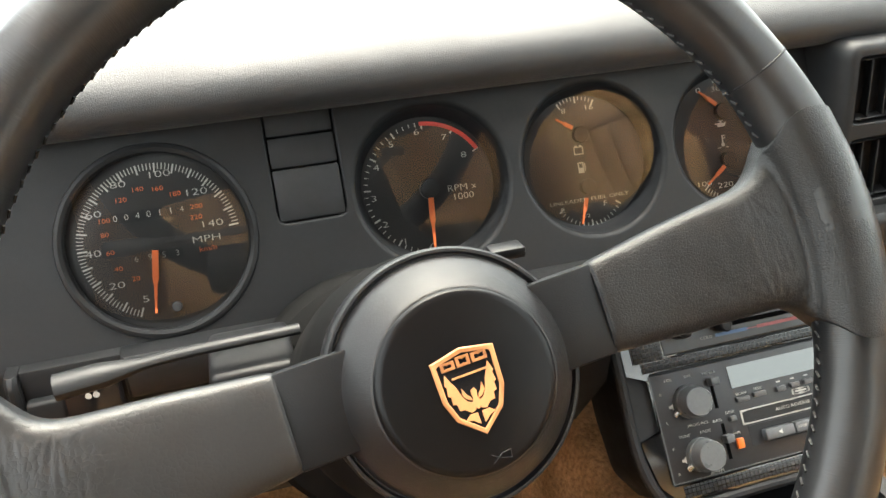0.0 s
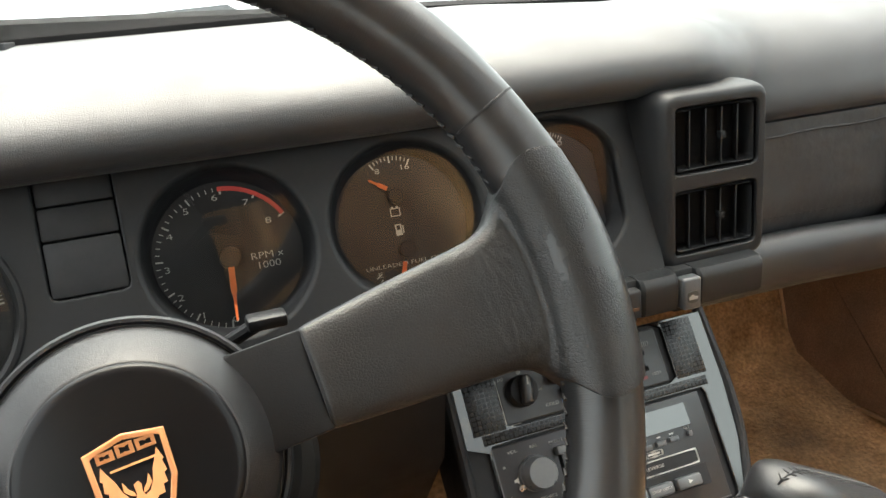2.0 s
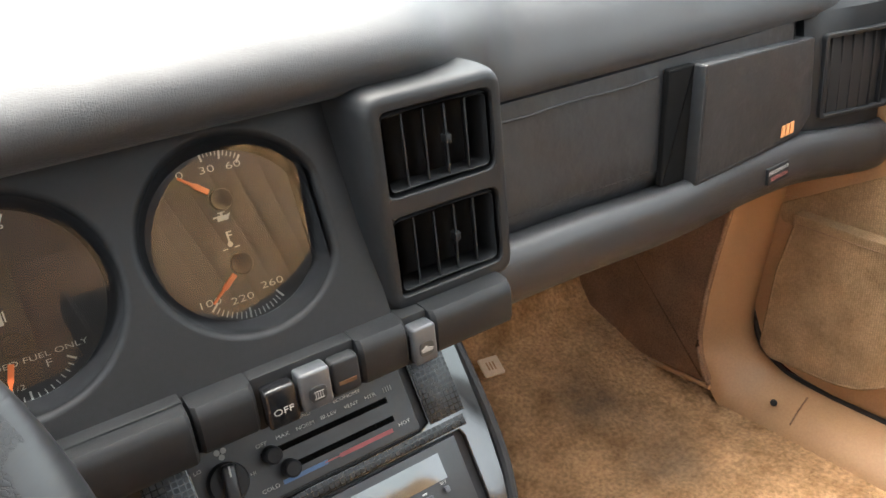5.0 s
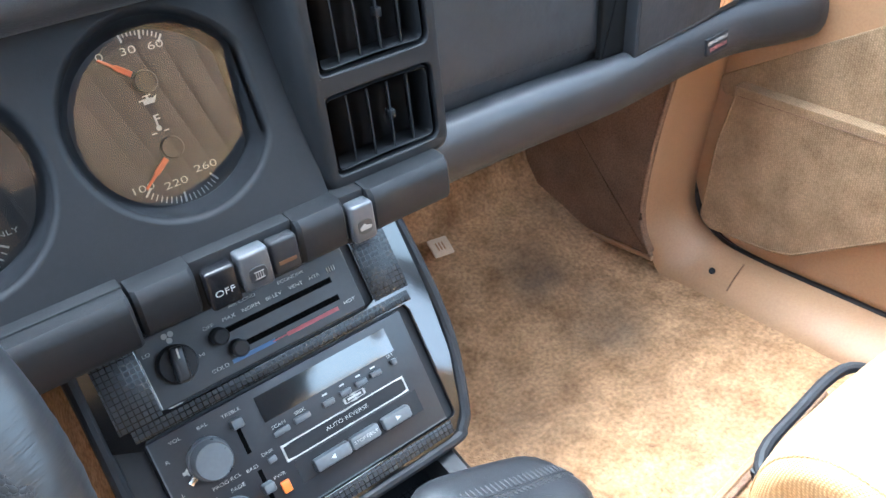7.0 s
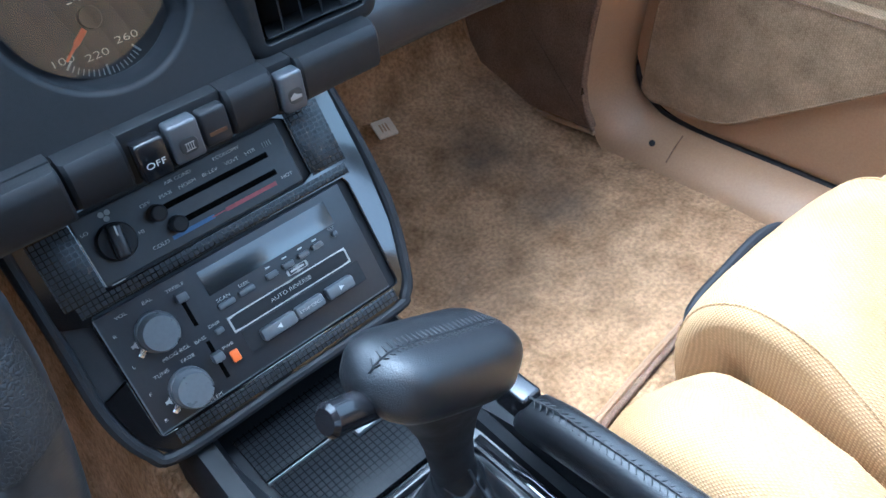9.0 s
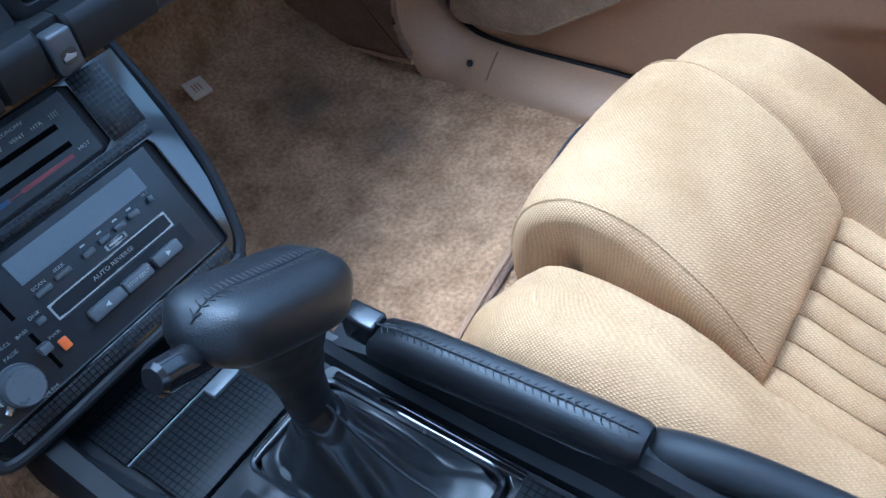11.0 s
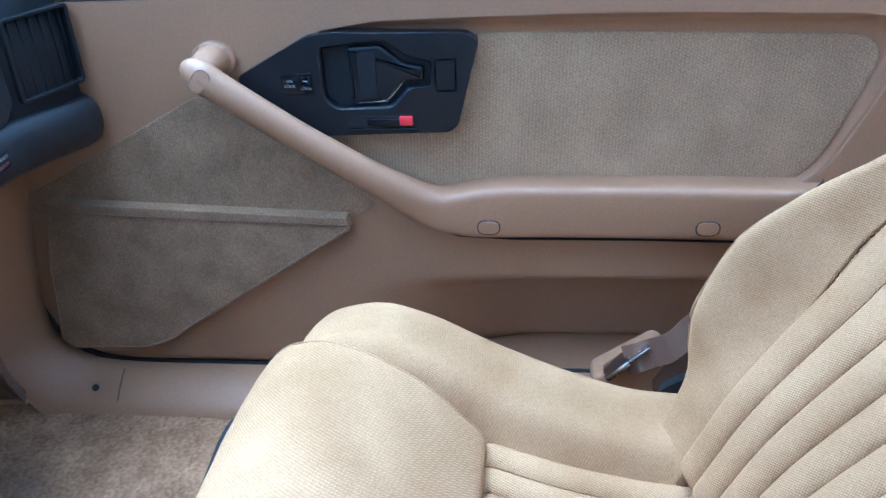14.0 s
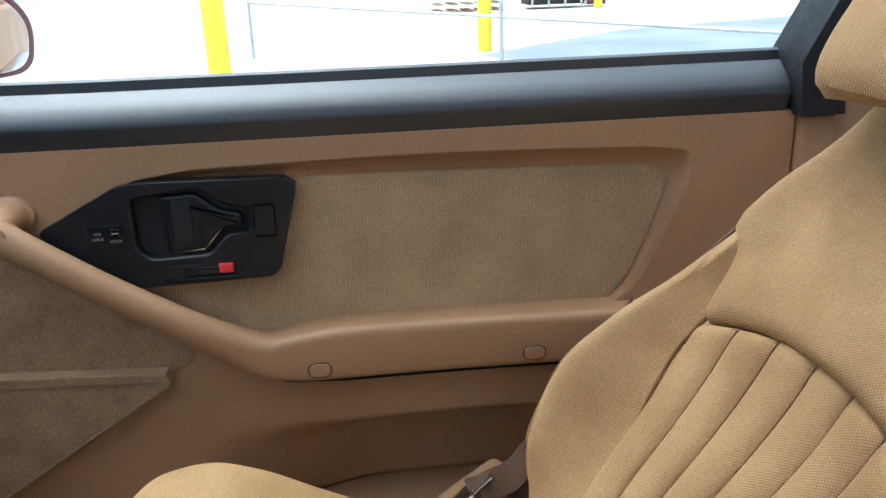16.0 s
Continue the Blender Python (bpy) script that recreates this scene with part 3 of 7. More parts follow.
    solo("door_jamb", box(1.083, 1.15, -0.335, -0.293, 0.1, 0.628, 0.006), TAN, "tan door jamb cover", "trim", kind="structure")
    solo("pillar_hatch", joined(*[loft([[(x + dx, y, z + dz) for dx, dz in ((-w, -0.02), (w, -0.02), (w, 0.02), (-w, 0.02))] for x, y, z, w in ((xa, -0.6, 1.09, 0.05), (xb, -1.33, 0.86, 0.06))]) for xa, xb in ((-0.26, -0.40),)]), HEADLINER, "tan roof rail trim", "trim", kind="structure")
    # unseen box added to stop light leaking in behind the kick panel
    solo("wall_right_front", box(1.022, 1.198, 0.945, 1.29, 0.0, 0.72, 0.005), DARK, "unseen dark box behind the kick panel, closing a light gap", "wall", kind="structure")
    solo("wall_front", box(-0.45, 1.15, 1.29, 1.34, 0.0, 0.77, 0.005), DARK, "dark bulkhead under the windscreen", "bulkhead", kind="structure")


shell()

# windscreen and the glass of the other openings
for nm, ring in (("window_1", [[(-0.38, 1.24, 0.795), (1.08, 1.24, 0.795)], [(-0.24, 0.43, 1.10), (0.94, 0.43, 1.10)]]),
                 # unseen roof panel, sized and tinted to set the light from above
                 ("window_2", [[(0.39, -0.61, 1.134), (0.985, -0.61, 1.111)], [(0.39, 0.31, 1.146), (0.985, 0.31, 1.123)]]),
                 ("window_3", [[(0.78, -0.61, 1.115), (1.00, -0.61, 1.10)], [(0.78, -1.34, 0.855), (1.08, -1.34, 0.855)]])):
    g = solo(nm, loft(ring, closed=False), SMOKED if nm == "window_2" else WINDOW, "unseen smoked glass roof panel" if nm == "window_2" else "clear car glass", "window", kind="structure")
    if g.data.polygons[0].normal.z > 0:      # every pane's face looks into the cabin
        g.data.flip_normals()
    g.visible_shadow = nm == "window_2"

hood = loft([[(x, y, z - 0.10 * ((x - MID) / 0.75) ** 4) for y, z in ((1.33, 0.755), (1.36, 0.768), (1.6, 0.765), (2.3, 0.68), (2.6, 0.60), (2.62, 0.3))] for x in (-0.45, -0.35, -0.1, MID, 0.8, 1.05, 1.15)], closed=False)
solo("hood", hood, MAROON, "dark red painted bonnet beyond the windscreen", "bonnet", kind="structure")
solo("cowl", loft([[(x, y, z - 0.040 * x) for y, z in ((1.262, 0.790), (1.266, 0.808), (1.30, 0.815), (1.36, 0.811), (1.36, 0.76), (1.262, 0.76))] for x in (-0.45, -0.1, MID, 0.75, 1.15)]), RUBBER, "black cowl strip at the windscreen's foot", "cowl", kind="structure")



def sill(x_shift=0.0):
    """Moulded sill cover that turns up the hinge pillar."""
    outer = spline([(1.091, -0.32, 0.131), (1.091, 0.2, 0.131), (1.091, 0.6, 0.131), (1.091, 0.80, 0.132), (1.091, 0.872, 0.148), (1.091, 0.908, 0.195), (1.091, 0.896, 0.30), (1.091, 0.85, 0.52)], 50)
    inner = spline([(1.012, -0.32, 0.09), (1.012, 0.2, 0.09), (1.012, 0.6, 0.09), (1.012, 0.86, 0.088), (1.008, 0.900, 0.100), (1.004, 0.922, 0.15), (1.004, 0.932, 0.20), (1.004, 0.915, 0.30), (1.004, 0.86, 0.52)], 50)
    rings = []
    for a, b in zip(outer, inner):
        push = Vector((-1, -0.2, 0.9)).normalized()
        ring = []
        for t, h in ((0, -0.01), (0, 0.0), (0.15, 0.006), (0.4, 0.012), (0.7, 0.010), (0.92, 0.003), (1, -0.004), (1, -0.02)):
            ring.append(a.lerp(b, t) + push * h)
        rings.append(ring)
    return loft(rings, closed=False)


sill_thing = thing("sill_trim", pose(1.05, 0.3, 0.09), "tan moulded plastic sill cover curving up the hinge pillar", "trim", kind="structure")
part("cover", sill(), TAN, sill_thing, world=True)
part("joint", sweep([(1.03, 0.797, 0.108), (1.045, 0.797, 0.122), (1.066, 0.797, 0.136)], 0.0012, 6), KICKCLOTH, sill_thing, world=True)
screw = part("screw", revolve([(0.0048, 0), (0.0048, 0.001), (0.003, 0.002), (0.001, 0.001)], 16, look((1.034, 0.826, 0.127), (2.0, 1.0, -0.7))), DARK, sill_thing, "dark cross-head screw", world=True)

kick = thing("kick_panel", pose(1.0, 1.0, 0.12), "brown carpeted kick panel with piped edge in the footwell", "trim", kind="structure")

kick_out = [(0.903, 0.136), (0.920, 0.165), (0.926, 0.20), (0.918, 0.265), (0.905, 0.327), (0.890, 0.385), (0.86, 0.5), (1.24, 0.5), (1.164, 0.195), (1.148, 0.126), (1.03, 0.131)]
part("cloth", slab(rounded(kick_out, 0.012), 0.0, 0.012, 0.004, axes((1.004, 0, 0), (0, 1, 0), (0, 0, 1), (-1, 0, 0))), KICKCLOTH, kick, world=True)
part("piping", sweep([(0.992, y, z) for y, z in spline([(0.862, 0.49), (0.888, 0.385), (0.903, 0.327), (0.916, 0.265), (0.924, 0.20), (0.917, 0.165), (0.902, 0.138)], 24)], 0.0035, 8), KICKCLOTH, kick, world=True)
part("piping", sweep([(0.992, y, z) for y, z in ((0.900, 0.134), (0.96, 0.130), (1.03, 0.126), (1.12, 0.121), (1.144, 0.119), (1.153, 0.135), (1.164, 0.195), (1.19, 0.30))], 0.0035, 8), TAN, kick, world=True)

clip = thing("carpet_tag", axes((0.752, 1.092, 0.182), (0.95, -0.22, -0.1), (0.12, 0.9, 0.4), (-0.1, -0.4, 0.9)), "small tan plastic tag on the carpet under the dash", "tag")
part("tag", slab(rounded([(-0.016, -0.016), (0.016, -0.016), (0.016, 0.016), (-0.016, 0.016)], 0.003), 0, 0.003, 0.001), TAGTAN, clip)
part("marking", joined(*[box(-0.007 + 0.005 * i, -0.0045 + 0.005 * i, -0.007, 0.007, 0.003, 0.0034, 0) for i in range(3)]), TAN, clip)


# ---- dashboard ----
dash = thing("dashboard", pose(MID, 0.75, 0.50), "charcoal grained vinyl dashboard with a padded top roll", "dashboard")
PAD_DRIVER = [(1.26, 0.788), (1.05, 0.781), (0.90, 0.774), (0.82, 0.770), (0.765, 0.762), (0.735, 0.752), (0.716, 0.738), (0.710, 0.724), (0.714, 0.712), (0.728, 0.704), (0.760, 0.700)]
PAD_GUEST = [(1.26, 0.775), (1.05, 0.774), (0.93, 0.768), (0.87, 0.758), (0.83, 0.744), (0.806, 0.727), (0.792, 0.710), (0.785, 0.693), (0.781, 0.678), (0.781, 0.664), (0.786, 0.6555)]


def pad():
    rings = []
    for i in range(90):
        x = -0.42 + 1.51 * i / 89
        fall = 0.03 * smooth(0.98, 1.10, x) + 0.03 * smooth(-0.30, -0.42, x)
        ring = []
        for k, (a, b) in enumerate(zip(PAD_DRIVER, PAD_GUEST)):
            w = smooth(0.45, 0.69 - 0.015 * k, x)
            ring.append(Vector((x, a[0] + (b[0] - a[0]) * w, a[1] + (b[1] - a[1]) * w)))
        fine = spline(ring, 34)
        rings.append([(p.x, p.y, p.z - fall) for p in fine])
    return loft(rings, closed=False)


part("pad_backing", box(0.47, 0.985, 0.802, 0.825, 0.53, 0.700, 0.003), DARK, dash, world=True)
part("top_pad", pad(), DASHTOP, dash, "padded grained top roll", world=True, sharp=180)


foot_plate = thing("sensor_plate", pose(-0.17, 1.19, 0.786), "pale rectangular panel with a dark frame at the windscreen's foot", "dash panel")
part("panel", box(-0.062, 0.062, -0.035, 0.045, -0.006, 0.0035, 0.002), TAGTAN, foot_plate)
part("frame", frame_plate(rounded(rect(-0.074, 0.074, -0.045, 0.055), 0.006), rounded(rect(-0.062, 0.062, -0.035, 0.045), 0.004), 0.006, 0.0, -0.006, 0.001), DARK, foot_plate, "dark raised frame")


# gauge panel: lies back, with four round wells and a column of blank switches
PANEL_K, PANEL_Z = 0.35, 0.633
GP = tilted((0.0, 0.738 + 0.35 * (PANEL_Z - 0.625), PANEL_Z), PANEL_K)
FRONT = 0.021


def circle(cx, cy, r, n=56, flat=None):
    return [(min(cx + r * math.cos(2 * math.pi * i / n), 9 if flat is None else cx + flat), cy + r * math.sin(2 * math.pi * i / n)) for i in range(n)]


TOP, BOT = 0.079, -0.081
panel = part("gauge_panel", frame_plate(rect(0.2635, 0.405, BOT, TOP), circle(0.329, 0.0, 0.0585, flat=0.052), FRONT, -0.004, -0.006, 0.004, m=GP, edge=0.0), PLASTIC, dash, "charcoal panel with round gauge wells", world=True)
for x0, x1, hole, z_in, lip_w in ((-0.245, -0.062, circle(-0.132, -0.0100, 0.0615), 0.0, 0.0015), (-0.062, 0.003, rounded(rect(-0.050, 0.0, -0.012, 0.072), 0.006), 0.0, 0.0015),
                                  (0.003, 0.1325, circle(0.067, 0.0, 0.0585), -0.004, 0.004), (0.1325, 0.2635, circle(0.198, 0.0, 0.0585), -0.004, 0.004)):
    part("panel_section", frame_plate(rect(x0, x1, BOT, TOP), hole, FRONT, z_in, -0.006, lip_w, m=GP, edge=0.0), PLASTIC, panel, world=True)
part("bezel", moved(sweep([(-0.132 + 0.064 * math.cos(a), -0.0100 + 0.064 * math.sin(a), FRONT) for a in [2 * math.pi * i / 64 for i in range(64)]], 0.0035, 8, closed=True, flat=0.8), GP), PLASTIC, panel, world=True)
for y0, y1, z0, z1 in ((-0.0112, 0.026, 0.004, 0.0195), (0.0270, 0.049, 0.004, 0.0185), (0.0500, 0.0712, 0.004, 0.0175)):
    part("blank_switch", moved(box(-0.0492, -0.0008, y0, y1, z0, z1, 0.002), GP), DARK, panel, "blank black switch cover", world=True)



def ticks(cx, cy, r0, r1, a0, a1, count, long_every, wide=0.0006, z=0.0004):
    """Graduations round a dial, from angle a0 to a1 in degrees."""
    bms = []
    for i in range(count + 1):
        a = radians(a0 + (a1 - a0) * i / count)
        big = i % long_every == 0
        inner = r0 - (0.0022 if big else 0)
        w = wide * (1.9 if big else 1)
        bms.append(moved(box(inner, r1, -w / 2, w / 2, 0, z, 0), Matrix.Translation((cx, cy, 0)) @ Matrix.Rotation(a, 4, "Z")))
    return joined(*bms)


def needle(cx, cy, tip, tail, w=0.0018, z=0.004):
    d = Vector(tip) - Vector(tail)
    ang = math.atan2(d.y, d.x)
    ln = d.length
    return slab([(0, -w), (ln * 0.45, -w), (ln * 0.55, -w * 0.55), (ln, -w * 0.4), (ln, w * 0.4), (ln * 0.55, w * 0.55), (ln * 0.45, w), (0, w)], z, z + 0.0012, 0.0003, at(tail[0], tail[1]) @ Matrix.Rotation(ang, 4, "Z"))


def gauge(name, cx, depth, r, label, flat=None, cy=0.0):
    g = thing(name, GP @ at(cx, cy, depth), label, "gauge", "gauges in the panel")
    part("dial", slab(circle(0, 0, r, flat=flat), -0.006, 0, 0.0002), GAUGE, g, "black dial")
    return g


def well(g, r0, r1, z0, z1, flat=None):
    """Dark funnel between the dial and the panel's opening."""
    part("well", loft([[(*p, z) for p in circle(0, 0, r, flat=None if flat is None else flat * r / r1)] for r, z in ((r1, z1), (r0 + 0.6 * (r1 - r0), z0 + 0.3 * (z1 - z0)), (r0, z0), (r0, z0 - 0.003))], caps=False), DARK, g, "black funnel round the dial")


def lens_over(g, r, z, flat=None, turn=0.0):
    """A clear cover that stands more upright than the dial behind it."""
    lean = Matrix.Translation((0, 0, z)) @ Matrix.Rotation(radians(turn), 4, "Y") @ Matrix.Rotation(radians(17), 4, "X")
    ob = part("lens", moved(loft([[(*p, 0.0) for p in circle(0, 0, rr, flat=None if flat is None else flat * rr / r)] for rr in (r, r * 0.5, 0.0005)], caps=False), lean), LENS, g, "clear shiny lens")
    ob.visible_shadow = False


speedo = gauge("speedometer", -0.132, 0.012, 0.0613, "round black speedometer with white numerals and orange needle", cy=-0.0100)
part("graduation", ticks(0, 0, 0.0500, 0.0545, 247, 4, 90, 5), PRINT, speedo)
for txt, u, v in (("5", -0.016, -0.0385), ("20", -0.033, -0.0260), ("40", -0.0445, -0.0021), ("60", -0.040, 0.0244), ("80", -0.021, 0.0425), ("100", 0.0065, 0.0460), ("120", 0.0290, 0.0300), ("140", 0.0360, 0.0065)):
    lettering(txt, 0.0066, at(u, v, 0.0004), speedo, name="numeral", wide=1.7)
lettering("MPH", 0.0068, at(0.031, -0.0035, 0.0004), speedo, wide=1.5)
lettering("km/h", 0.005, at(0.031, -0.0105, 0.0004), speedo, ORANGE)
for txt, u, v in (("20", -0.020, -0.0233), ("40", -0.030, -0.0148), ("60", -0.0335, -0.0031), ("80", -0.035, 0.0096), ("100", -0.034, 0.0191), ("120", -0.021, 0.0317), ("140", -0.009, 0.0375), ("160", 0.004, 0.0361), ("180", 0.015, 0.0308), ("200", 0.028, 0.020), ("220", 0.0265, 0.0125)):
    lettering(txt, 0.0046, at(u, v, 0.0004), speedo, ORANGE, name="numeral")
odo = part("odometer", slab(rounded(rect(-0.030, 0.0225, 0.0155, 0.0235), 0.001), -0.001, 0.0003, 0.0001), DARK, speedo)
for i, d in enumerate("0040114"):
    lettering(d, 0.0062, at(-0.0265 + 0.0074 * i, 0.0195, 0.0006), odo, PRINT if i < 6 else DIMPRINT, wide=1.0, name="numeral")
trip = part("trip_meter", slab(rounded(rect(-0.021, 0.014, -0.0140, -0.0062), 0.001), -0.001, 0.0003, 0.0001), DARK, speedo)
for i, d in enumerate("6953"):
    lettering(d, 0.0060, at(-0.0175 + 0.0092 * i, -0.0101, 0.0006), trip, DIMPRINT, wide=1.0, name="numeral")
part("needle", needle(0, 0, (-0.0105, -0.049), (-0.0040, -0.006), 0.0021), ORANGE, speedo, "orange needle")
part("reset_knob", disc(0.0035, 0, 0.008, 0.004, -0.047), DARK, speedo)
lens_over(speedo, 0.0598, 0.019)

tach = gauge("tachometer", 0.067, 0.0, 0.060, "round black tachometer with red arc and orange needle")
part("graduation", ticks(0, -0.002, 0.0475, 0.0505, 262, 30, 40, 5), PRINT, tach)
for txt, u, v in (("0", -0.004, -0.047), ("1", -0.025, -0.0400), ("2", -0.038, -0.0250), ("3", -0.0435, -0.0043), ("4", -0.038, 0.0185), ("5", -0.024, 0.0345), ("6", -0.003, 0.0412), ("7", 0.018, 0.0345), ("8", 0.0315, 0.0190)):
    lettering(txt, 0.0064, at(u, v, 0.0004), tach, name="numeral", wide=1.6)
part("red_line", sweep([(0.0492 * math.cos(radians(a)), -0.002 + 0.0492 * math.sin(radians(a)), 0.0004) for a in range(90, 26, -4)], 0.0016, 6, flat=0.2), REDPRINT, tach, "red arc")
lettering("RPM x", 0.0072, at(0.026, -0.0055, 0.0004), tach)
lettering("1000", 0.0072, at(0.026, -0.0125, 0.0004), tach)
part("hub", disc(0.0078, 0.0, 0.005, 0.0, -0.003), DARK, tach)
part("needle", needle(0, 0, (-0.0035, -0.048), (-0.0008, -0.010), 0.0021), ORANGE, tach, "orange needle")
well(tach, 0.0525, 0.0585, 0.0015, 0.017)
lens_over(tach, 0.0535, 0.0165)

fuel = gauge("fuel_gauge", 0.198, 0.0, 0.060, "round black fuel and battery gauge, brightly reflecting lens")
for y in (0.021, -0.021):
    part("hub", disc(0.0065, 0.0, 0.004, -0.001, y), DARK, fuel)
part("needle", needle(0, 0, (-0.021, 0.0355), (-0.008, 0.027), 0.0016), ORANGE, fuel, "orange needle")
part("needle", needle(0, 0, (-0.0115, -0.050), (-0.005, -0.030), 0.0016), ORANGE, fuel, "orange needle")
part("graduation", ticks(-0.001, 0.020, 0.029, 0.032, 60, 120, 10, 5), PRINT, fuel)
part("graduation", ticks(-0.001, -0.020, 0.030, 0.033, 215, 325, 16, 8), PRINT, fuel)
for txt, u, v, s in (("E", -0.025, -0.037, 0.007), ("F", 0.0125, -0.0365, 0.007), ("1/2", -0.006, -0.0445, 0.005), ("UNLEADED FUEL ONLY", -0.0005, -0.0312, 0.0052), ("8", -0.012, 0.0415, 0.007), ("16", 0.010, 0.0420, 0.007)):
    lettering(txt, s * 0.85, at(u, v, 0.0004), fuel, wide=1.5)
part("battery_symbol", joined(box(-0.008, 0.0, 0.0055, 0.0062, 0.0003, 0.0006, 0), box(-0.008, 0.0, 0.0112, 0.0119, 0.0003, 0.0006, 0), box(-0.008, -0.0073, 0.0055, 0.0119, 0.0003, 0.0006, 0), box(-0.0007, 0.0, 0.0055, 0.0119, 0.0003, 0.0006, 0), box(-0.0068, -0.005, 0.0119, 0.0130, 0.0003, 0.0006, 0), box(-0.003, -0.0012, 0.0119, 0.0130, 0.0003, 0.0006, 0)), PRINT, fuel)
part("pump_symbol", joined(box(-0.0065, -0.0015, -0.0095, -0.0052, 0.0003, 0.0006, 0), box(-0.0065, -0.0055, -0.0052, -0.0010, 0.0003, 0.0006, 0), box(-0.0025, -0.0015, -0.0052, -0.0010, 0.0003, 0.0006, 0), box(-0.0065, -0.0015, -0.0018, -0.0008, 0.0003, 0.0006, 0), box(-0.0008, 0.0, -0.008, -0.002, 0.0003, 0.0006, 0)), PRINT, fuel)
well(fuel, 0.0525, 0.0585, 0.0015, 0.017)
lens_over(fuel, 0.0535, 0.0165)

oil = gauge("oil_gauge", 0.329, 0.0, 0.060, "round black oil and temperature gauge, lens reflecting the tan cabin", flat=0.047)
for y in (0.0232, -0.0175):
    part("hub", disc(0.0068, 0.0, 0.004, -0.0015, y), DARK, oil)
part("needle", needle(0, 0, (-0.023, 0.0418), (-0.008, 0.0292), 0.0017), ORANGE, oil, "orange needle")
part("needle", needle(0, 0, (-0.0255, -0.0355), (-0.008, -0.0225), 0.0017), ORANGE, oil, "orange needle")
part("graduation", ticks(-0.0015, 0.0215, 0.0288, 0.0318, 52, 98, 10, 5), PRINT, oil)
part("graduation", ticks(-0.0015, -0.0175, 0.0300, 0.0340, 222, 305, 16, 8), PRINT, oil)
for txt, u, v in (("0", -0.0205, 0.0430), ("30", -0.004, 0.0425), ("60", 0.0125, 0.0415), ("100", -0.027, -0.0350), ("220", -0.007, -0.0385), ("260", 0.0135, -0.0350)):
    lettering(txt, 0.0062, at(u, v, 0.0004), oil, name="numeral", wide=1.65)
part("oil_symbol", joined(slab([(-0.007, 0.0105), (-0.0005, 0.0105), (0.002, 0.0145), (-0.0005, 0.0135), (-0.007, 0.0140)], 0.0002, 0.0005, 0.0001), box(-0.0045, -0.003, 0.0138, 0.0158, 0.0003, 0.0006, 0), box(-0.0062, -0.0013, 0.0152, 0.0158, 0.0003, 0.0006, 0), box(-0.0092, -0.007, 0.0128, 0.0138, 0.0003, 0.0006, 0)), PRINT, oil)
part("temperature_symbol", joined(box(-0.0047, -0.0035, -0.0040, 0.0035, 0.0003, 0.0006, 0), disc(0.0017, 0.0003, 0.0006, -0.0041, -0.0045, 12, 0.0001), *[box(-0.0035, -0.0012, 0.0005 + 0.0022 * i, 0.0013 + 0.0022 * i, 0.0003, 0.0006, 0) for i in range(2)], box(-0.0095, -0.0062, -0.0072, -0.0066, 0.0003, 0.0006, 0), box(-0.0022, 0.0012, -0.0072, -0.0066, 0.0003, 0.0006, 0)), PRINT, oil)
well(oil, 0.0525, 0.0585, 0.0015, 0.017, flat=0.049)
lens_over(oil, 0.0535, 0.0165, flat=0.043, turn=4.5)

# lower ledge under the gauges
BAR_PROFILE = [(0.745, 0.560), (0.715, 0.567), (0.690, 0.5675), (0.680, 0.5665), (0.6765, 0.563), (0.6755, 0.558), (0.6765, 0.540), (0.679, 0.536), (0.684, 0.534), (0.74, 0.530)]


def ledge(x0, x1, drop=0.0):
    e = 0.0025
    return loft([[(x, y + (0.003 if k in (0, 3) and y < 0.69 else 0), z - drop) for y, z in BAR_PROFILE] for k, x in enumerate((x0, x0 + e, x1 - e, x1))])


for x0, x1 in ((-0.24, -0.232), (-0.168, 0.196), (0.2665, 0.3025), (0.3705, 0.4055), (0.4245, 0.490)):
    part("ledge", ledge(x0, x1), PLASTIC, dash, world=True)
for x0, x1 in ((-0.232, -0.168), (0.3025, 0.3705), (0.4055, 0.4245)):
    part("ledge_notch", box(x0, x1, 0.6845, 0.74, 0.531, 0.5672, 0.0015), PLASTIC, dash, world=True)
part("ledge_block", joined(loft([[(x, y - 0.0035 + (0.002 if k in (0, 3) and y < 0.69 else 0), z + (0.0012 if z > 0.55 else -0.002)) for y, z in BAR_PROFILE] for k, x in enumerate((0.1985, 0.2005, 0.2620, 0.2640))]), box(0.1975, 0.2645, 0.686, 0.74, 0.530, 0.5700, 0.001)), PLASTIC, dash, "proud charcoal block in the ledge", world=True)
part("ledge_back", box(-0.24, 0.488, 0.70, 0.78, 0.533, 0.558, 0.004), DARK, dash, world=True)
part("lower_panel", loft([[(x, y, z) for y, z in ((0.70, 0.565), (0.69, 0.53), (0.715, 0.44), (0.78, 0.36), (0.80, 0.36), (0.80, 0.565))] for x in (-0.38, -0.25, 0.10, 0.205)]), CONSOLEBLACK, dash, "charcoal knee panel", world=True)
part("end_cap", loft([[(x, 0.72 + d, 0.52), (x, 0.715 + d, 0.60), (x, 0.725 + d, 0.712), (x, 0.86, 0.74), (x, 0.95, 0.52)] for x, d in ((-0.40, 0.05), (-0.33, 0.01), (-0.245, -0.01), (-0.240, 0.0))]), PLASTIC, dash, world=True)

# switches in the ledge
def switch(x0, x1, z0, z1, material, front=0.671, name="switch"):
    s = part(name, box(x0, x1, front + 0.002, 0.6842, z0, z1 - 0.004, 0.0022, 3), material, dash, world=True)
    return s


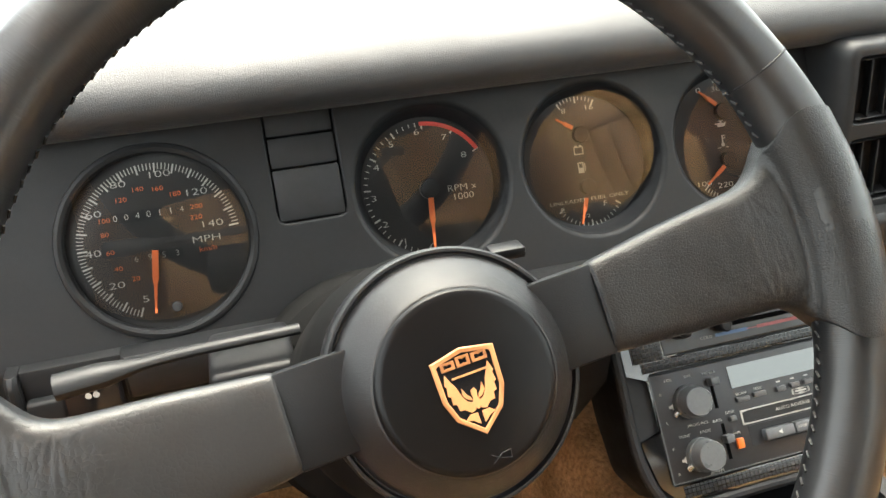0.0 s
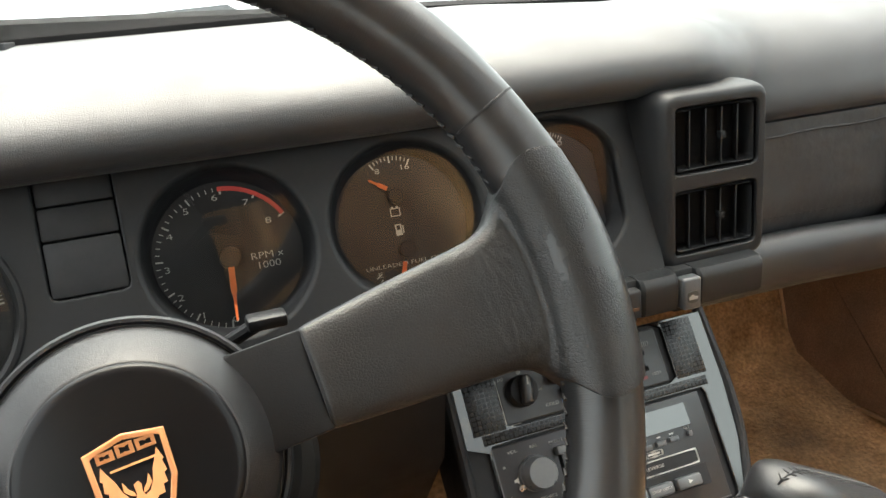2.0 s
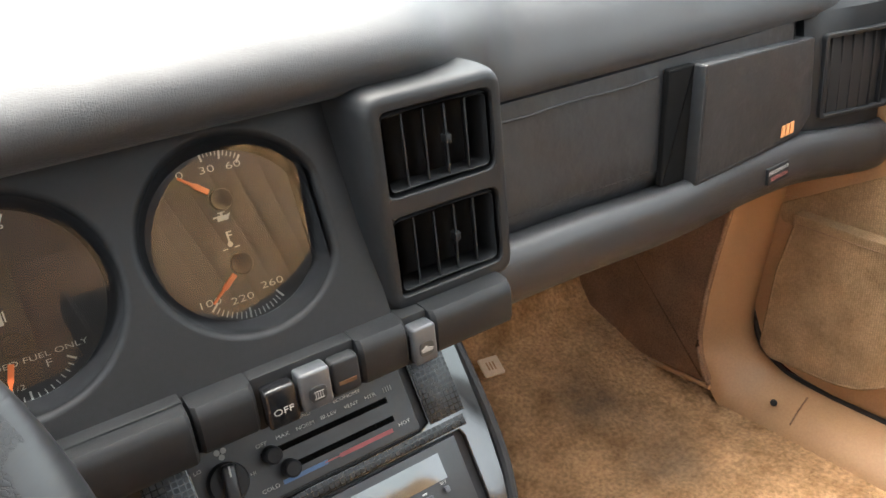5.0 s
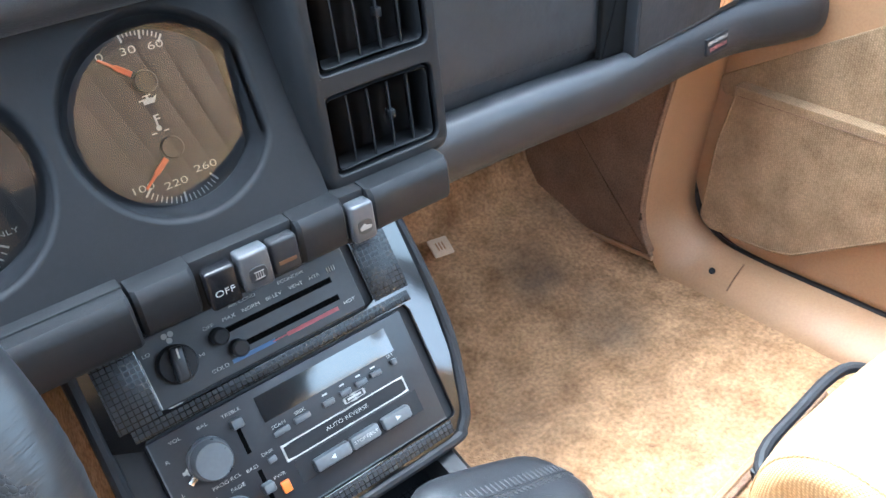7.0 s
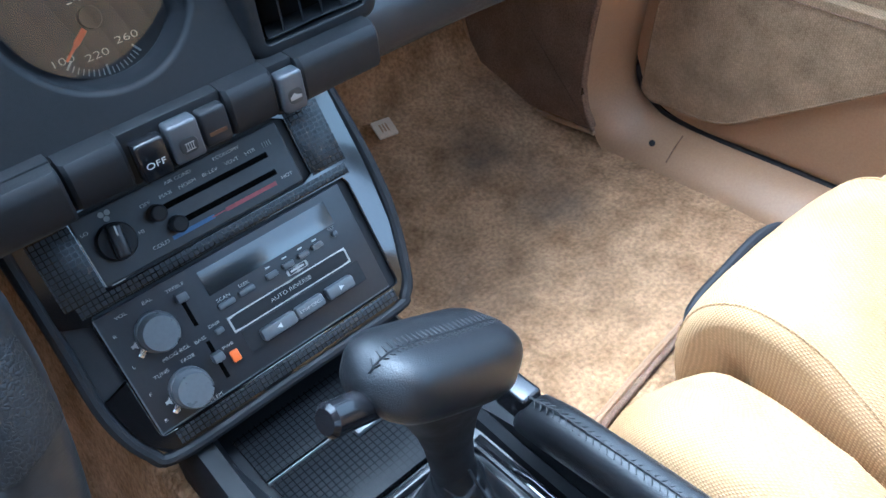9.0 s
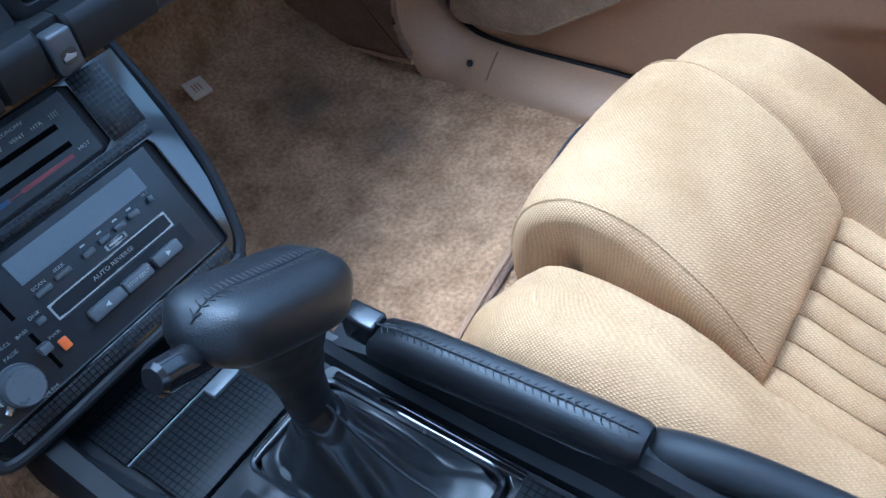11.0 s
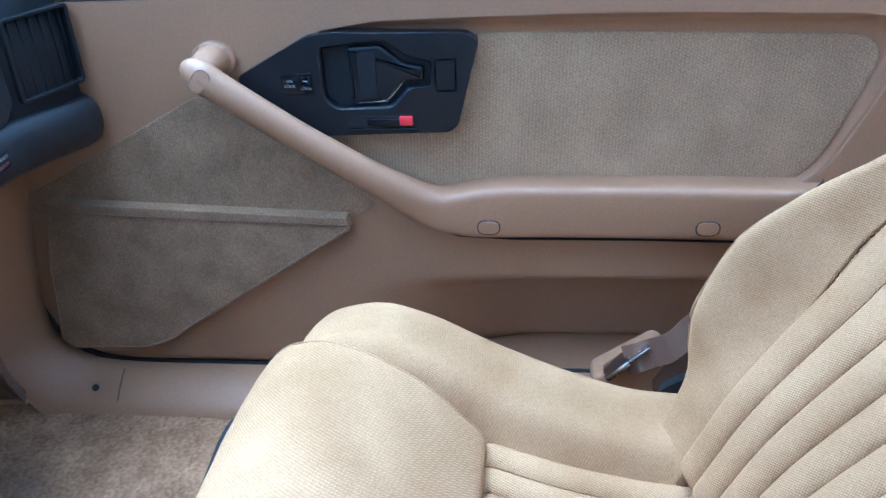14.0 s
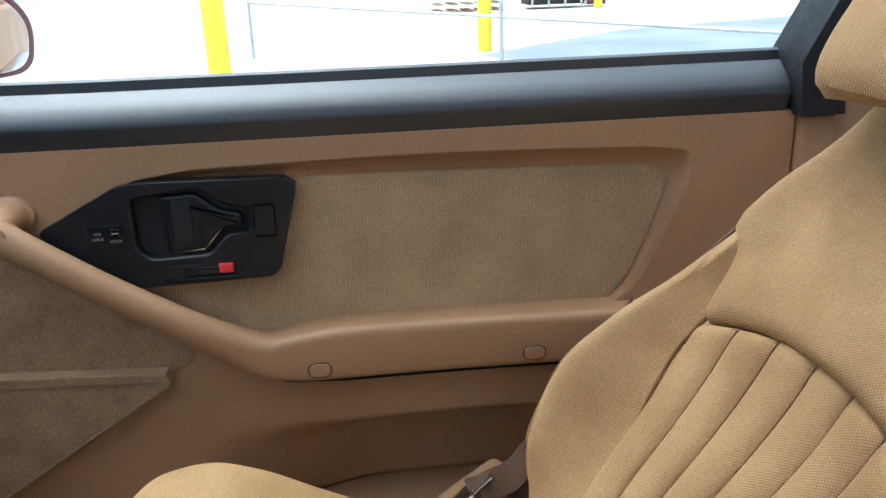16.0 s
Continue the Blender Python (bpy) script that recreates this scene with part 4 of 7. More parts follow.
SW = lambda x, z: axes((x, 0.6717, z), (1, 0, 0), (0, 0, 1), (0, -1, 0))


def dash_words(text, size, x, z, parent, y=0.6728, material=None):
    m = WORLD[dash].inverted() @ axes((x, y, z), (1, 0, 0), (0, 0, 1), (0, -1, 0))
    return lettering(text, size, m, parent, material)


s = switch(0.306, 0.3255, 0.535, 0.5655, GLOSSBLACK)
dash_words("OFF", 0.0060, 0.3157, 0.546, s)
s = switch(0.3275, 0.3475, 0.538, 0.568, SWITCHGREY, 0.6695)
part("thumb_dip", moved(slab(rounded(rect(-0.0058, 0.0058, -0.0052, 0.0052), 0.004), 0, 0.0006, 0.0004), axes((0.3375, 0.671, 0.549), (1, 0, 0), (0, 0, 1), (0, -1, 0))), DIPSHADE, s, world=True)
part("defroster_symbol", moved(joined(*[box(-0.0024 + 0.0015 * i, -0.0020 + 0.0015 * i, -0.0022, 0.0022, 0.0007, 0.0010, 0) for i in range(4)], box(-0.0032, 0.0032, -0.0026, -0.0021, 0.0007, 0.001, 0), box(-0.0032, 0.0032, 0.0021, 0.0026, 0.0007, 0.001, 0)), SW(0.3375, 0.549) @ at(0, 0, 0.0015)), DIMPRINT, s, world=True)
s = switch(0.3495, 0.368, 0.5385, 0.5665, DARK, 0.672)
part("mark", moved(box(-0.006, 0.006, -0.0012, 0.0012, 0, 0.0005, 0), axes((0.3588, 0.674, 0.547), (1, 0, 0), (0, 0, 1), (0, -1, 0))), DULLAMBER, s, "dull amber legend", world=True)
s = switch(0.4065, 0.4235, 0.536, 0.567, SWITCHGREY, 0.670)
part("thumb_dip", moved(slab(rounded(rect(-0.0055, 0.0055, -0.0052, 0.0052), 0.004), 0, 0.0006, 0.0004), axes((0.415, 0.672, 0.547), (1, 0, 0), (0, 0, 1), (0, -1, 0))), DIPSHADE, s, world=True)
part("boot_symbol", moved(slab([(-0.004, -0.002), (0.004, -0.002), (0.0045, 0.0), (0.001, 0.001), (-0.001, 0.0025), (-0.003, 0.001), (-0.0045, 0.0)], 0.0006, 0.001, 0.0001), axes((0.415, 0.672, 0.547), (1, 0, 0), (0, 0, 1), (0, -1, 0))), DIMPRINT, s, world=True)
s = switch(-0.230, -0.2065, 0.525, 0.552, PLASTIC, 0.672)
s = switch(-0.2045, -0.170, 0.530, 0.562, GLOSSBLACK, 0.664)
part("symbol", moved(joined(*[revolve([(0.0016, 0), (0.0021, 0), (0.0021, 0.0004), (0.0016, 0.0004)], 16, at(dx, dy)) for dx, dy in ((-0.0024, 0.0075), (0.0024, 0.0075), (-0.0024, 0.0030), (0.0024, 0.0030))]), axes((-0.187, 0.6655, 0.548), (1, 0, 0), (0, 0, 1), (0, -1, 0))), PRINT, s, world=True)


# air vents in the middle
def vents():
    v = thing("air_vent", axes((0.4535, 0.695, 0.6355), (1, 0, 0), (0, 0, 1), (0, -1, 0)), "charcoal twin air vent housing with upright black vanes", "air vent")
    def swell(e, z):
        return [(p[0], p[1], z) for p in rounded(rect(-0.0470 - e * (1.6 if e > 0 else 1), 0.0530 + e, -0.0725 - e, 0.0715 + e), 0.013 + e)]
    surround = loft([swell(e, z) for e, z in ((0.0050, -0.080), (0.0035, -0.022), (0.0020, -0.010), (0.0010, -0.0060), (0.0, -0.0035), (-0.0012, -0.0018), (-0.0030, -0.0005), (-0.0055, 0.0), (-0.0085, -0.0002))], caps=False)
    body = joined(surround, *[frame_plate(rect(-0.0400, 0.0460, lo, hi), rounded(rect(-0.0395, 0.0440, y0, y1), 0.007), -0.0003, -0.030, -0.06, 0.0012, edge=0.0) for lo, hi, y0, y1 in ((0.0, 0.0645, 0.0065, 0.0610), (-0.0655, 0.0, -0.0615, -0.0065))])
    part("housing", body, PLASTIC, v, "rounded charcoal housing")
    for y0, y1 in ((0.0065, 0.0610), (-0.0615, -0.0065)):
        part("throat", box(-0.041, 0.0455, y0 - 0.002, y1 + 0.002, -0.034, -0.030, 0), DARK, v)
        part("rim", frame_plate(rounded(rect(-0.0372, 0.0417, y0 + 0.0023, y1 - 0.0023), 0.005), rounded(rect(-0.0358, 0.0403, y0 + 0.0037, y1 - 0.0037), 0.004), -0.0022, -0.020, -0.022, 0.0005), PLASTIC, v, "thin lip round the vanes")
        for i in range(4):
            x = -0.0215 + 0.0157 * i
            part("vane", moved(box(-0.0006, 0.0006, y0 + 0.003, y1 - 0.003, -0.018, 0.0, 0.0003), at(x, 0, -0.0045) @ Matrix.Rotation(radians(-28), 4, "Y")), DARK, v)
        part("thumb_tab", box(0.0085, 0.0130, (y0 + y1) / 2 - 0.003, (y0 + y1) / 2 + 0.003, -0.010, -0.0030, 0.0008), PLASTIC, v)

vents()

# passenger side: upholstered pad with a folded flap, rounded lip, end vent
GUEST = [(0.798, 0.657), (0.786, 0.655), (0.785, 0.62), (0.784, 0.575), (0.783, 0.552), (0.790, 0.540), (0.80, 0.52)]
part("upholstered_panel", loft([[(x, y, z + 0.002 * math.sin(7 * x)) for y, z in GUEST] for x in [0.50 + 0.05 * i for i in range(10)]], closed=False), PANELLEATHER, dash, "soft black upholstered panel", world=True)
part("stitching", joined(*[rod((0.56 + 0.0075 * i, 0.782, 0.5590 - 0.0007 * i / 3), (0.564 + 0.0075 * i, 0.782, 0.5590 - 0.0007 * i / 3), 0.0004, 5) for i in range(28)]), STITCH, dash, world=True)
flap_out = [(0.779, 0.5310), (0.790, 0.645), (0.975, 0.637), (0.980, 0.553), (0.958, 0.536)]
FLAP = axes((0.78, 0.784, 0), (0.9976, 0.07, 0), (0, 0, 1), (0.07, -0.9976, 0))
part("flap", slab(rounded([(x - 0.78, z) for x, z in flap_out], 0.003), 0.0, 0.020, 0.0015, FLAP), PANELLEATHER, dash, "folded black leather flap", world=True)
# dark slab paints the shadow along the flap's left side
part("flap_shade", slab(rounded([(0.747, 0.5360), (0.757, 0.6460), (0.792, 0.6455), (0.781, 0.5335)], 0.003), 0.0, 0.006, 0.002, axes((0, 0.7835, 0), (1, 0, 0), (0, 0, 1), (0, -1, 0))), RUBBER, dash, "dark slab standing in for the shaded side of the flap", world=True)
part("seam", sweep([(0.51 + 0.03 * i, 0.7848, 0.6395 + 0.0010 * math.sin(1.7 * i)) for i in range(9)], 0.0011, 6), STITCH, dash, world=True)
part("piping", moved(sweep([(0.013, 0.638, 0.019), (0.004, 0.534, 0.019), (0.09, 0.5355, 0.019), (0.175, 0.5400, 0.019)], 0.0016, 6), FLAP), LEATHER, dash, world=True)
LIP = [(0.062, 0.534), (0.034, 0.5425), (0.013, 0.5450), (0.004, 0.538), (0.0, 0.528), (0.0, 0.512), (0.004, 0.500), (0.013, 0.490), (0.036, 0.482), (0.12, 0.474), (0.40, 0.460)]


def lip():
    rings = []
    for i in range(48):
        x = 0.49 + 0.598 * i / 47
        front = curve_at([(0.49, 0.752), (0.62, 0.753), (0.78, 0.759), (0.90, 0.767), (0.95, 0.766), (1.0, 0.757), (1.05, 0.742), (1.075, 0.738), (1.088, 0.75)], x)
        drop = curve_at([(0.49, 0.0), (0.62, 0.002), (0.78, 0.010), (0.94, 0.010), (1.09, 0.016)], x)
        rings.append(spline([(x, front + y, z - drop) for y, z in LIP], 34))
    return loft(rings, closed=False)


part("lower_lip", lip(), VINYL, dash, "rounded grained lower lip", world=True, sharp=180)
part("end_block", loft([[(x, y + d, z) for y, z in ((0.778, 0.530), (0.776, 0.60), (0.782, 0.66), (0.82, 0.70), (0.95, 0.70), (0.95, 0.530))] for x, d in ((0.978, 0.012), (0.990, 0.0), (1.05, -0.016), (1.08, -0.018), (1.09, 0.0))]), PLASTIC, dash, world=True)
ev = thing("end_vent", axes((1.035, 0.764, 0.592), (0.965, -0.26, 0), (0, 0, 1), (-0.26, -0.965, 0)), "black slatted air vent at the dashboard's end", "air vent")
part("rim", frame_plate(rounded(rect(-0.047, 0.047, -0.045, 0.045), 0.006), rounded(rect(-0.043, 0.043, -0.041, 0.041), 0.005), 0.004, -0.012, -0.02, 0.001), PLASTIC, ev)
part("throat", box(-0.044, 0.044, -0.042, 0.042, -0.016, -0.0122, 0), DARK, ev)
for i in range(6):
    part("vane", box(-0.0355 + 0.0142 * i, -0.0337 + 0.0142 * i, -0.041, 0.041, -0.012, 0.0, 0.0005), PLASTIC, ev)
tag = thing("cloth_tag", axes((0.934, 0.7738, 0.5490), (0.997, 0.07, 0.03), (-0.03, 0, 1), (0.07, -0.997, 0)), "small gold embroidered tag on the leather flap", "emblem")
for i, (x0, x1) in enumerate(((-0.012, -0.005), (-0.004, 0.003), (0.004, 0.012))):
    part("stroke", slab([(x0, -0.006), (x1 - 0.001, -0.006), (x1, 0.006), (x0 + 0.002, 0.006)], 0, 0.0012, 0.0004), GOLD, tag)
badge = thing("badge", axes((0.912, 0.7665, 0.5090), (0.995, 0.06, 0.03), (-0.03, 0, 1), (0.06, -0.995, 0.02)), "small dark badge with silver and red lettering", "badge")
part("plate", slab(rounded(rect(-0.019, 0.019, -0.009, 0.009), 0.0015), -0.004, 0.0018, 0.0006), DARK, badge)
lettering("PERFORMANCE", 0.0060, at(0, 0.0035, 0.002), badge, wide=0.85)
lettering("SUSPENSION", 0.0060, at(0.001, -0.0038, 0.002), badge, PALERED, wide=0.9)


# ---- steering wheel and column ----
WHEEL_K = 0.466
HUB = (0.002, 0.436, 0.6455)
WHEEL = tilted(HUB, WHEEL_K) @ at(0, 0, 0, 8)
wheel = thing("steering_wheel", WHEEL, "black leather two-spoke steering wheel with stitched rim, turned slightly", "steering wheel")
RIM_R, RIM_T, RIM_W = 0.190, 0.0170, -0.0040
RC = Vector((-0.0022, 0.0158))


def rim():
    rings = []
    n, k = 480, 40
    for i in range(n):
        a = 2 * math.pi * i / n
        near = max(math.exp(-((math.degrees(a) + 360 - s + 180) % 360 - 180) ** 2 / 220) for s in (0, 180))
        grip = max(math.exp(-(((math.degrees(a) + 360 - s + 180) % 360 - 180) / 9) ** 2) for s in (22, 158, 202, 338))
        rt = RIM_T + 0.0022 * near - 0.0007 * grip
        cx, cy = RC.x + RIM_R * math.cos(a), RC.y + RIM_R * math.sin(a)
        creased = max(math.exp(-(((math.degrees(a) + 360 - s + 180) % 360 - 180) / 15) ** 2) for s in (0, 180))
        ring = []
        for j in range(k):
            b = 2 * math.pi * j / k
            wob = 0.0003 * noise.noise(Vector((cx * 40, cy * 40, b * 2))) + 0.0003 * creased * noise.noise(Vector((a * 75 + 2.0 * math.sin(b), 1.0 * b, 3.0)))
            rr = (rt + wob) * math.cos(b)
            ring.append((cx + rr * math.cos(a), cy + rr * math.sin(a), RIM_W + (rt + wob) * 0.92 * math.sin(b)))
        rings.append(ring)
    rings.append(rings[0])
    bm = loft(rings, caps=False)
    bmesh.ops.remove_doubles(bm, verts=bm.verts, dist=1e-6)
    return bm


part("rim", rim(), RIMLEATHER, wheel, "black leather wrapped rim")


def rim_point(deg, b, grow=0.0):
    a = radians(deg)
    r = RIM_R + (RIM_T + grow) * math.cos(b)
    return Vector((RC.x + r * math.cos(a), RC.y + r * math.sin(a), RIM_W + (RIM_T + grow) * 0.92 * math.sin(b)))


for d in (22, 158):
    part("rim_seam", sweep([rim_point(d, 2 * math.pi * i / 24, -0.0007) for i in range(24)], 0.0008, 6, closed=True), DARK, wheel)


def rim_stitches(first):
    bms = []
    for d in range(first, first + 180, 2):
        if abs((d + 90) % 180 - 90) < 6:
            continue
        b = math.pi * 1.02
        bms.append(rod(rim_point(d, b - 0.08, 0.0003), rim_point(d + 0.9, b + 0.10, 0.0002), 0.0007, 5))
    return joined(*bms)


for first in (0, 180):
    part("stitching", rim_stitches(first), STITCH, wheel, "grey cross stitching round the rim's inside")


def over_rim(z, x, y, proud):
    """The leather rises in a soft fillet from the spoke onto the rim."""
    off = math.hypot(x - RC.x, y - RC.y) - RIM_R
    thick = RIM_T + 0.0020
    top = RIM_W + 0.92 * math.sqrt(thick * thick - off * off) if abs(off) < thick else RIM_W - 3 * (abs(off) - thick)
    top += proud
    k = 0.0004 + 0.013 * smooth(0.0, -0.017, off)
    h = min(1, max(0, 0.5 + 0.5 * (z - top) / k))
    return top + (z - top) * h + k * h * (1 - h)


def spoke(sign):
    """Padded leather spoke that widens into the rim."""
    rows = [(0.0715, 0.0205, 0.0080), (0.075, 0.0215, 0.0100), (0.092, 0.0235, 0.0112), (0.110, 0.0255, 0.0122), (0.130, 0.0272, 0.0134), (0.145, 0.0285, 0.0142), (0.153, 0.0300, 0.0142), (0.160, 0.0335, 0.0140), (0.168, 0.0410, 0.0132), (0.178, 0.0500, 0.0118), (0.187, 0.0530, 0.0096), (0.196, 0.0520, 0.0066), (0.203, 0.0500, 0.0040)]
    fine = spline(rows, 150)
    rings = []
    for u, h, th in fine:
        w = -0.020 + 0.009 * smooth(0.09, 0.18, u) + 0.005 * smooth(0.18, 0.20, u)
        wear = smooth(0.100, 0.165, u)
        ring = []
        for j in range(120):
            a = 2 * math.pi * j / 120
            c, s = math.cos(a), math.sin(a)
            f = 0.55
            x, y = math.copysign(abs(c) ** f, c) * h, math.copysign(abs(s) ** f, s) * th
            corner = Vector((u - 0.150, abs(x) - 0.028, 0))
            turn = math.atan2(corner.y, corner.x)
            near = math.exp(-(corner.length / 0.022) ** 2)
            fold = noise.noise(Vector((u * 130, x * 300, 2.0 * sign))) * 0.0002 + noise.noise(Vector((u * 420 + 40 * x, x * 120, 7.0))) * 0.0002
            fold += 0.0006 * near * (abs(noise.noise(Vector((turn * 5.0, corner.length * 60, 3.0 * sign + (x > 0))))) ** 0.7 - 0.4)
            across, along = sign * (u - 2.5 * x * x * smooth(0.145, 0.18, u)), x + 0.0074 + 0.003 * (u - 0.07) / 0.12
            z = w + y * 0.8 + 0.0003 * noise.noise(Vector((u * 90, x * 90, y))) + (0.25 + 0.75 * wear) * fold * max(0, s)
            if s > 0:
                z = over_rim(z, across, along, 0.0007 * s * smooth(0.203, 0.190, u) - 0.0006)
            ring.append((across, along, z))
        rings.append(ring)
    return loft(rings)


for sg in (1, -1):
    sp = part("spoke", spoke(sg), WRINKLED if sg < 0 else LEATHER, wheel, "padded leather spoke, creased where it meets the rim")
    part("spoke_plate", moved(box(0.033, 0.0725, -0.0135, 0.0280, -0.0265, -0.0150, 0.0015), Matrix.Diagonal((sg, 1, 1, 1))), CONSOLEBLACK, sp, "flat matt black metal arm")

hub = part("horn_pad", revolve([(0.030, -0.045), (0.0568, -0.045), (0.0574, -0.034), (0.0570, -0.0225), (0.0559, -0.0207), (0.0546, -0.0207), (0.0537, -0.0228), (0.0530, -0.0228), (0.0524, -0.0200), (0.0506, -0.0165), (0.0396, -0.0032), (0.0384, -0.0024), (0.030, -0.0022)], 72), HORNPAD, wheel, "round black horn pad with a grained bevel", sharp=50)
part("pad_face", revolve([(0.0384, -0.0035), (0.0380, -0.0014), (0.0368, -0.0004), (0.0345, 0.0), (0.001, 0.0006)], 72), HORNFACE, hub, "smooth black face of the horn pad", sharp=50)
EMBLEM = Matrix.Translation((0.0006, 0.0032, 0)) @ Matrix.Diagonal((0.95, 0.95, 1, 1))
shield = [(-0.0145, 0.0085), (0.0, 0.0115), (0.0145, 0.0085), (0.0140, -0.0090), (0.0105, -0.0180), (0.0, -0.0268), (-0.0105, -0.0180), (-0.0140, -0.0090)]
emblem = part("emblem", frame_plate(shield, [(x * 0.85, -0.0065 + (y + 0.0065) * 0.875) for x, y in shield], 0.0016, 0.0006, 0.0, 0.0003, m=EMBLEM @ at(0.0, 0.0005)), GOLD, hub, "gold outlined shield emblem")
part("shield_ground", slab([(x * 0.88, -0.0065 + (y + 0.0065) * 0.90) for x, y in shield], 0.0, 0.0009, 0.0001, EMBLEM @ at(0.0, 0.0005)), GLOSSBLACK, emblem)
marks = []
for x0, x1, y0, y1 in ((-0.0105, -0.0042, 0.0046, 0.0078), (-0.0034, 0.0028, 0.0046, 0.0086), (0.0036, 0.0105, 0.0046, 0.0082)):
    marks.append(frame_plate(rect(x0, x1, y0 - 0.0006, y1), rect(x0 + 0.0011, x1 - 0.0011, y0 + 0.0006, y1 - 0.0011), 0.0014, 0.0009, 0.0008, 0.0001, m=EMBLEM))
marks.append(box(-0.0062, 0.0092, 0.0030, 0.0038, 0.0008, 0.0013, 0))
part("raised_bar", joined(*marks), GOLD, emblem)
for sg in (1, -1):
    wing = [(sg * x, y) for x, y in ((0.0098, 0.0030), (0.0112, -0.0015), (0.0104, -0.0022), (0.0110, -0.0060), (0.0098, -0.0066), (0.0100, -0.0100), (0.0084, -0.0104), (0.0080, -0.0134), (0.0058, -0.0136), (0.0034, -0.0158), (0.0012, -0.0150), (0.0014, -0.0118), (0.0036, -0.0108), (0.0054, -0.0078), (0.0066, -0.0036), (0.0082, -0.0006))]
    part("wing_shape", slab(wing, 0.0008, 0.0014, 0.0001, EMBLEM), GOLD, emblem)
    plume = [(sg * x, y) for x, y in ((0.0046, -0.0046), (0.0050, -0.0080), (0.0030, -0.0102), (0.0014, -0.0108), (0.0018, -0.0092), (0.0032, -0.0078))]
    part("wing_shape", slab(plume, 0.0008, 0.0014, 0.0001, EMBLEM), GOLD, emblem)
    claw = [(sg * x, y) for x, y in ((0.0010, -0.0164), (0.0044, -0.0162), (0.0068, -0.0182), (0.0040, -0.0190), (0.0010, -0.0214))]
    part("tail_shape", slab(claw, 0.0008, 0.0014, 0.0001, EMBLEM), GOLD, emblem)
part("body_shape", slab([(-0.0012, -0.0068), (0.0006, -0.0060), (0.0014, -0.0074), (0.0010, -0.0100), (0.0022, -0.0130), (0.0, -0.0152), (-0.0022, -0.0130), (-0.0010, -0.0100)], 0.0008, 0.0015, 0.0001, EMBLEM), GOLD, emblem)
part("horn_symbol", sweep([(0.004 + x, -0.0320 + y, 0.0006) for x, y in ((-0.0045, 0.0015), (-0.0015, -0.0005), (0.0035, -0.0022), (0.0040, 0.0012), (0.0, 0.0008), (-0.0042, -0.0018))], 0.0003, 5), GLOSSBLACK, hub)

column = thing("steering_column", tilted(HUB, WHEEL_K), "black plastic steering column shroud with stalks", "steering column")
part("shroud", loft([[(0.0 + rx * math.cos(2 * math.pi * i / 40), oy + ry * math.sin(2 * math.pi * i / 40), z) for i in range(40)] for z, rx, ry, oy in ((-0.047, 0.056, 0.056, -0.003), (-0.060, 0.064, 0.062, -0.004), (-0.10, 0.068, 0.066, -0.008), (-0.16, 0.070, 0.066, -0.014), (-0.23, 0.070, 0.064, -0.020))]), RUBBER, column)
part("column_collar", loft([[(0.0 + r * math.cos(2 * math.pi * i / 40), -0.022 + r * 0.9 * math.sin(2 * math.pi * i / 40), z) for i in range(40)] for z, r in ((-0.200, 0.076), (-0.205, 0.086), (-0.225, 0.092), (-0.27, 0.094))]), RUBBER, column)


def stalk(pts, r0, r1, flat=1.0):
    return sweep(spline(pts, 14), lambda t: r0 + (r1 - r0) * smooth(0.5, 0.8, t), 12, flat=flat)


lever = part("indicator_stalk", stalk([(-0.053, 0.597, 0.604), (-0.118, 0.594, 0.604), (-0.153, 0.590, 0.603), (-0.186, 0.586, 0.602)], 0.0042, 0.0092, 0.75), PLASTIC, column, "tapered charcoal stalk", world=True)
part("hazard_block", box(-0.108, -0.058, 0.582, 0.642, 0.566, 0.591, 0.005, 3), CONSOLEBLACK, column, world=True)
part("tilt_lever", joined(box(0.058, 0.079, 0.567, 0.581, 0.636, 0.643, 0.002), rod((0.038, 0.59, 0.621), (0.066, 0.575, 0.639), 0.004, 10)), CONSOLEBLACK, column, "short gloss black lever", world=True)

# ---- centre stack: panel, heater controls, radio ----
STACK_K = 0.60
ST = tilted((MID, 0.690, 0.385), STACK_K)
stack = thing("center_stack", ST, "sloping centre panel with printed grid and gloss black edge", "centre panel")
face_out = [(-0.131, 0.125), (0.137, 0.125), (0.139, 0.055), (0.137, 0.010), (0.121, -0.045), (0.101, -0.060), (-0.103, -0.060), (-0.125, -0.030), (-0.130, 0.02)]
part("backing", slab(rounded(face_out, 0.008), -0.06, -0.003, 0.002), DARK, stack)
plate_rim = rounded([(-0.1225, 0.124), (0.1325, 0.124), (0.1340, 0.055), (0.1305, 0.006), (0.1180, -0.042), (0.1040, -0.0565), (-0.1000, -0.0565), (-0.1160, -0.040), (-0.1240, -0.005)], 0.006)
part("gloss_plate", joined(frame_plate([(-0.1235, 0.0590), (0.1340, 0.0590), (0.1330, 0.124), (-0.1225, 0.124)], rounded(rect(-0.0840, 0.0885, 0.0672, 0.1230), 0.005), 0.0012, -0.009, -0.010, 0.0006, edge=0.0),
                           frame_plate([(0.1339, 0.0590), (-0.1235, 0.0590), *[(p.x, p.y) for p in plate_rim if p.y < 0.057]], rounded(rect(-0.1038, 0.1125, -0.0425, 0.0570), 0.005), 0.0012, -0.009, -0.010, 0.0006, edge=0.0)), LACQUER, stack, "gloss black plate mirroring the windows")
part("recess", box(-0.1045, 0.1135, -0.0432, 0.1235, -0.0120, -0.0090, 0), DARK, stack)
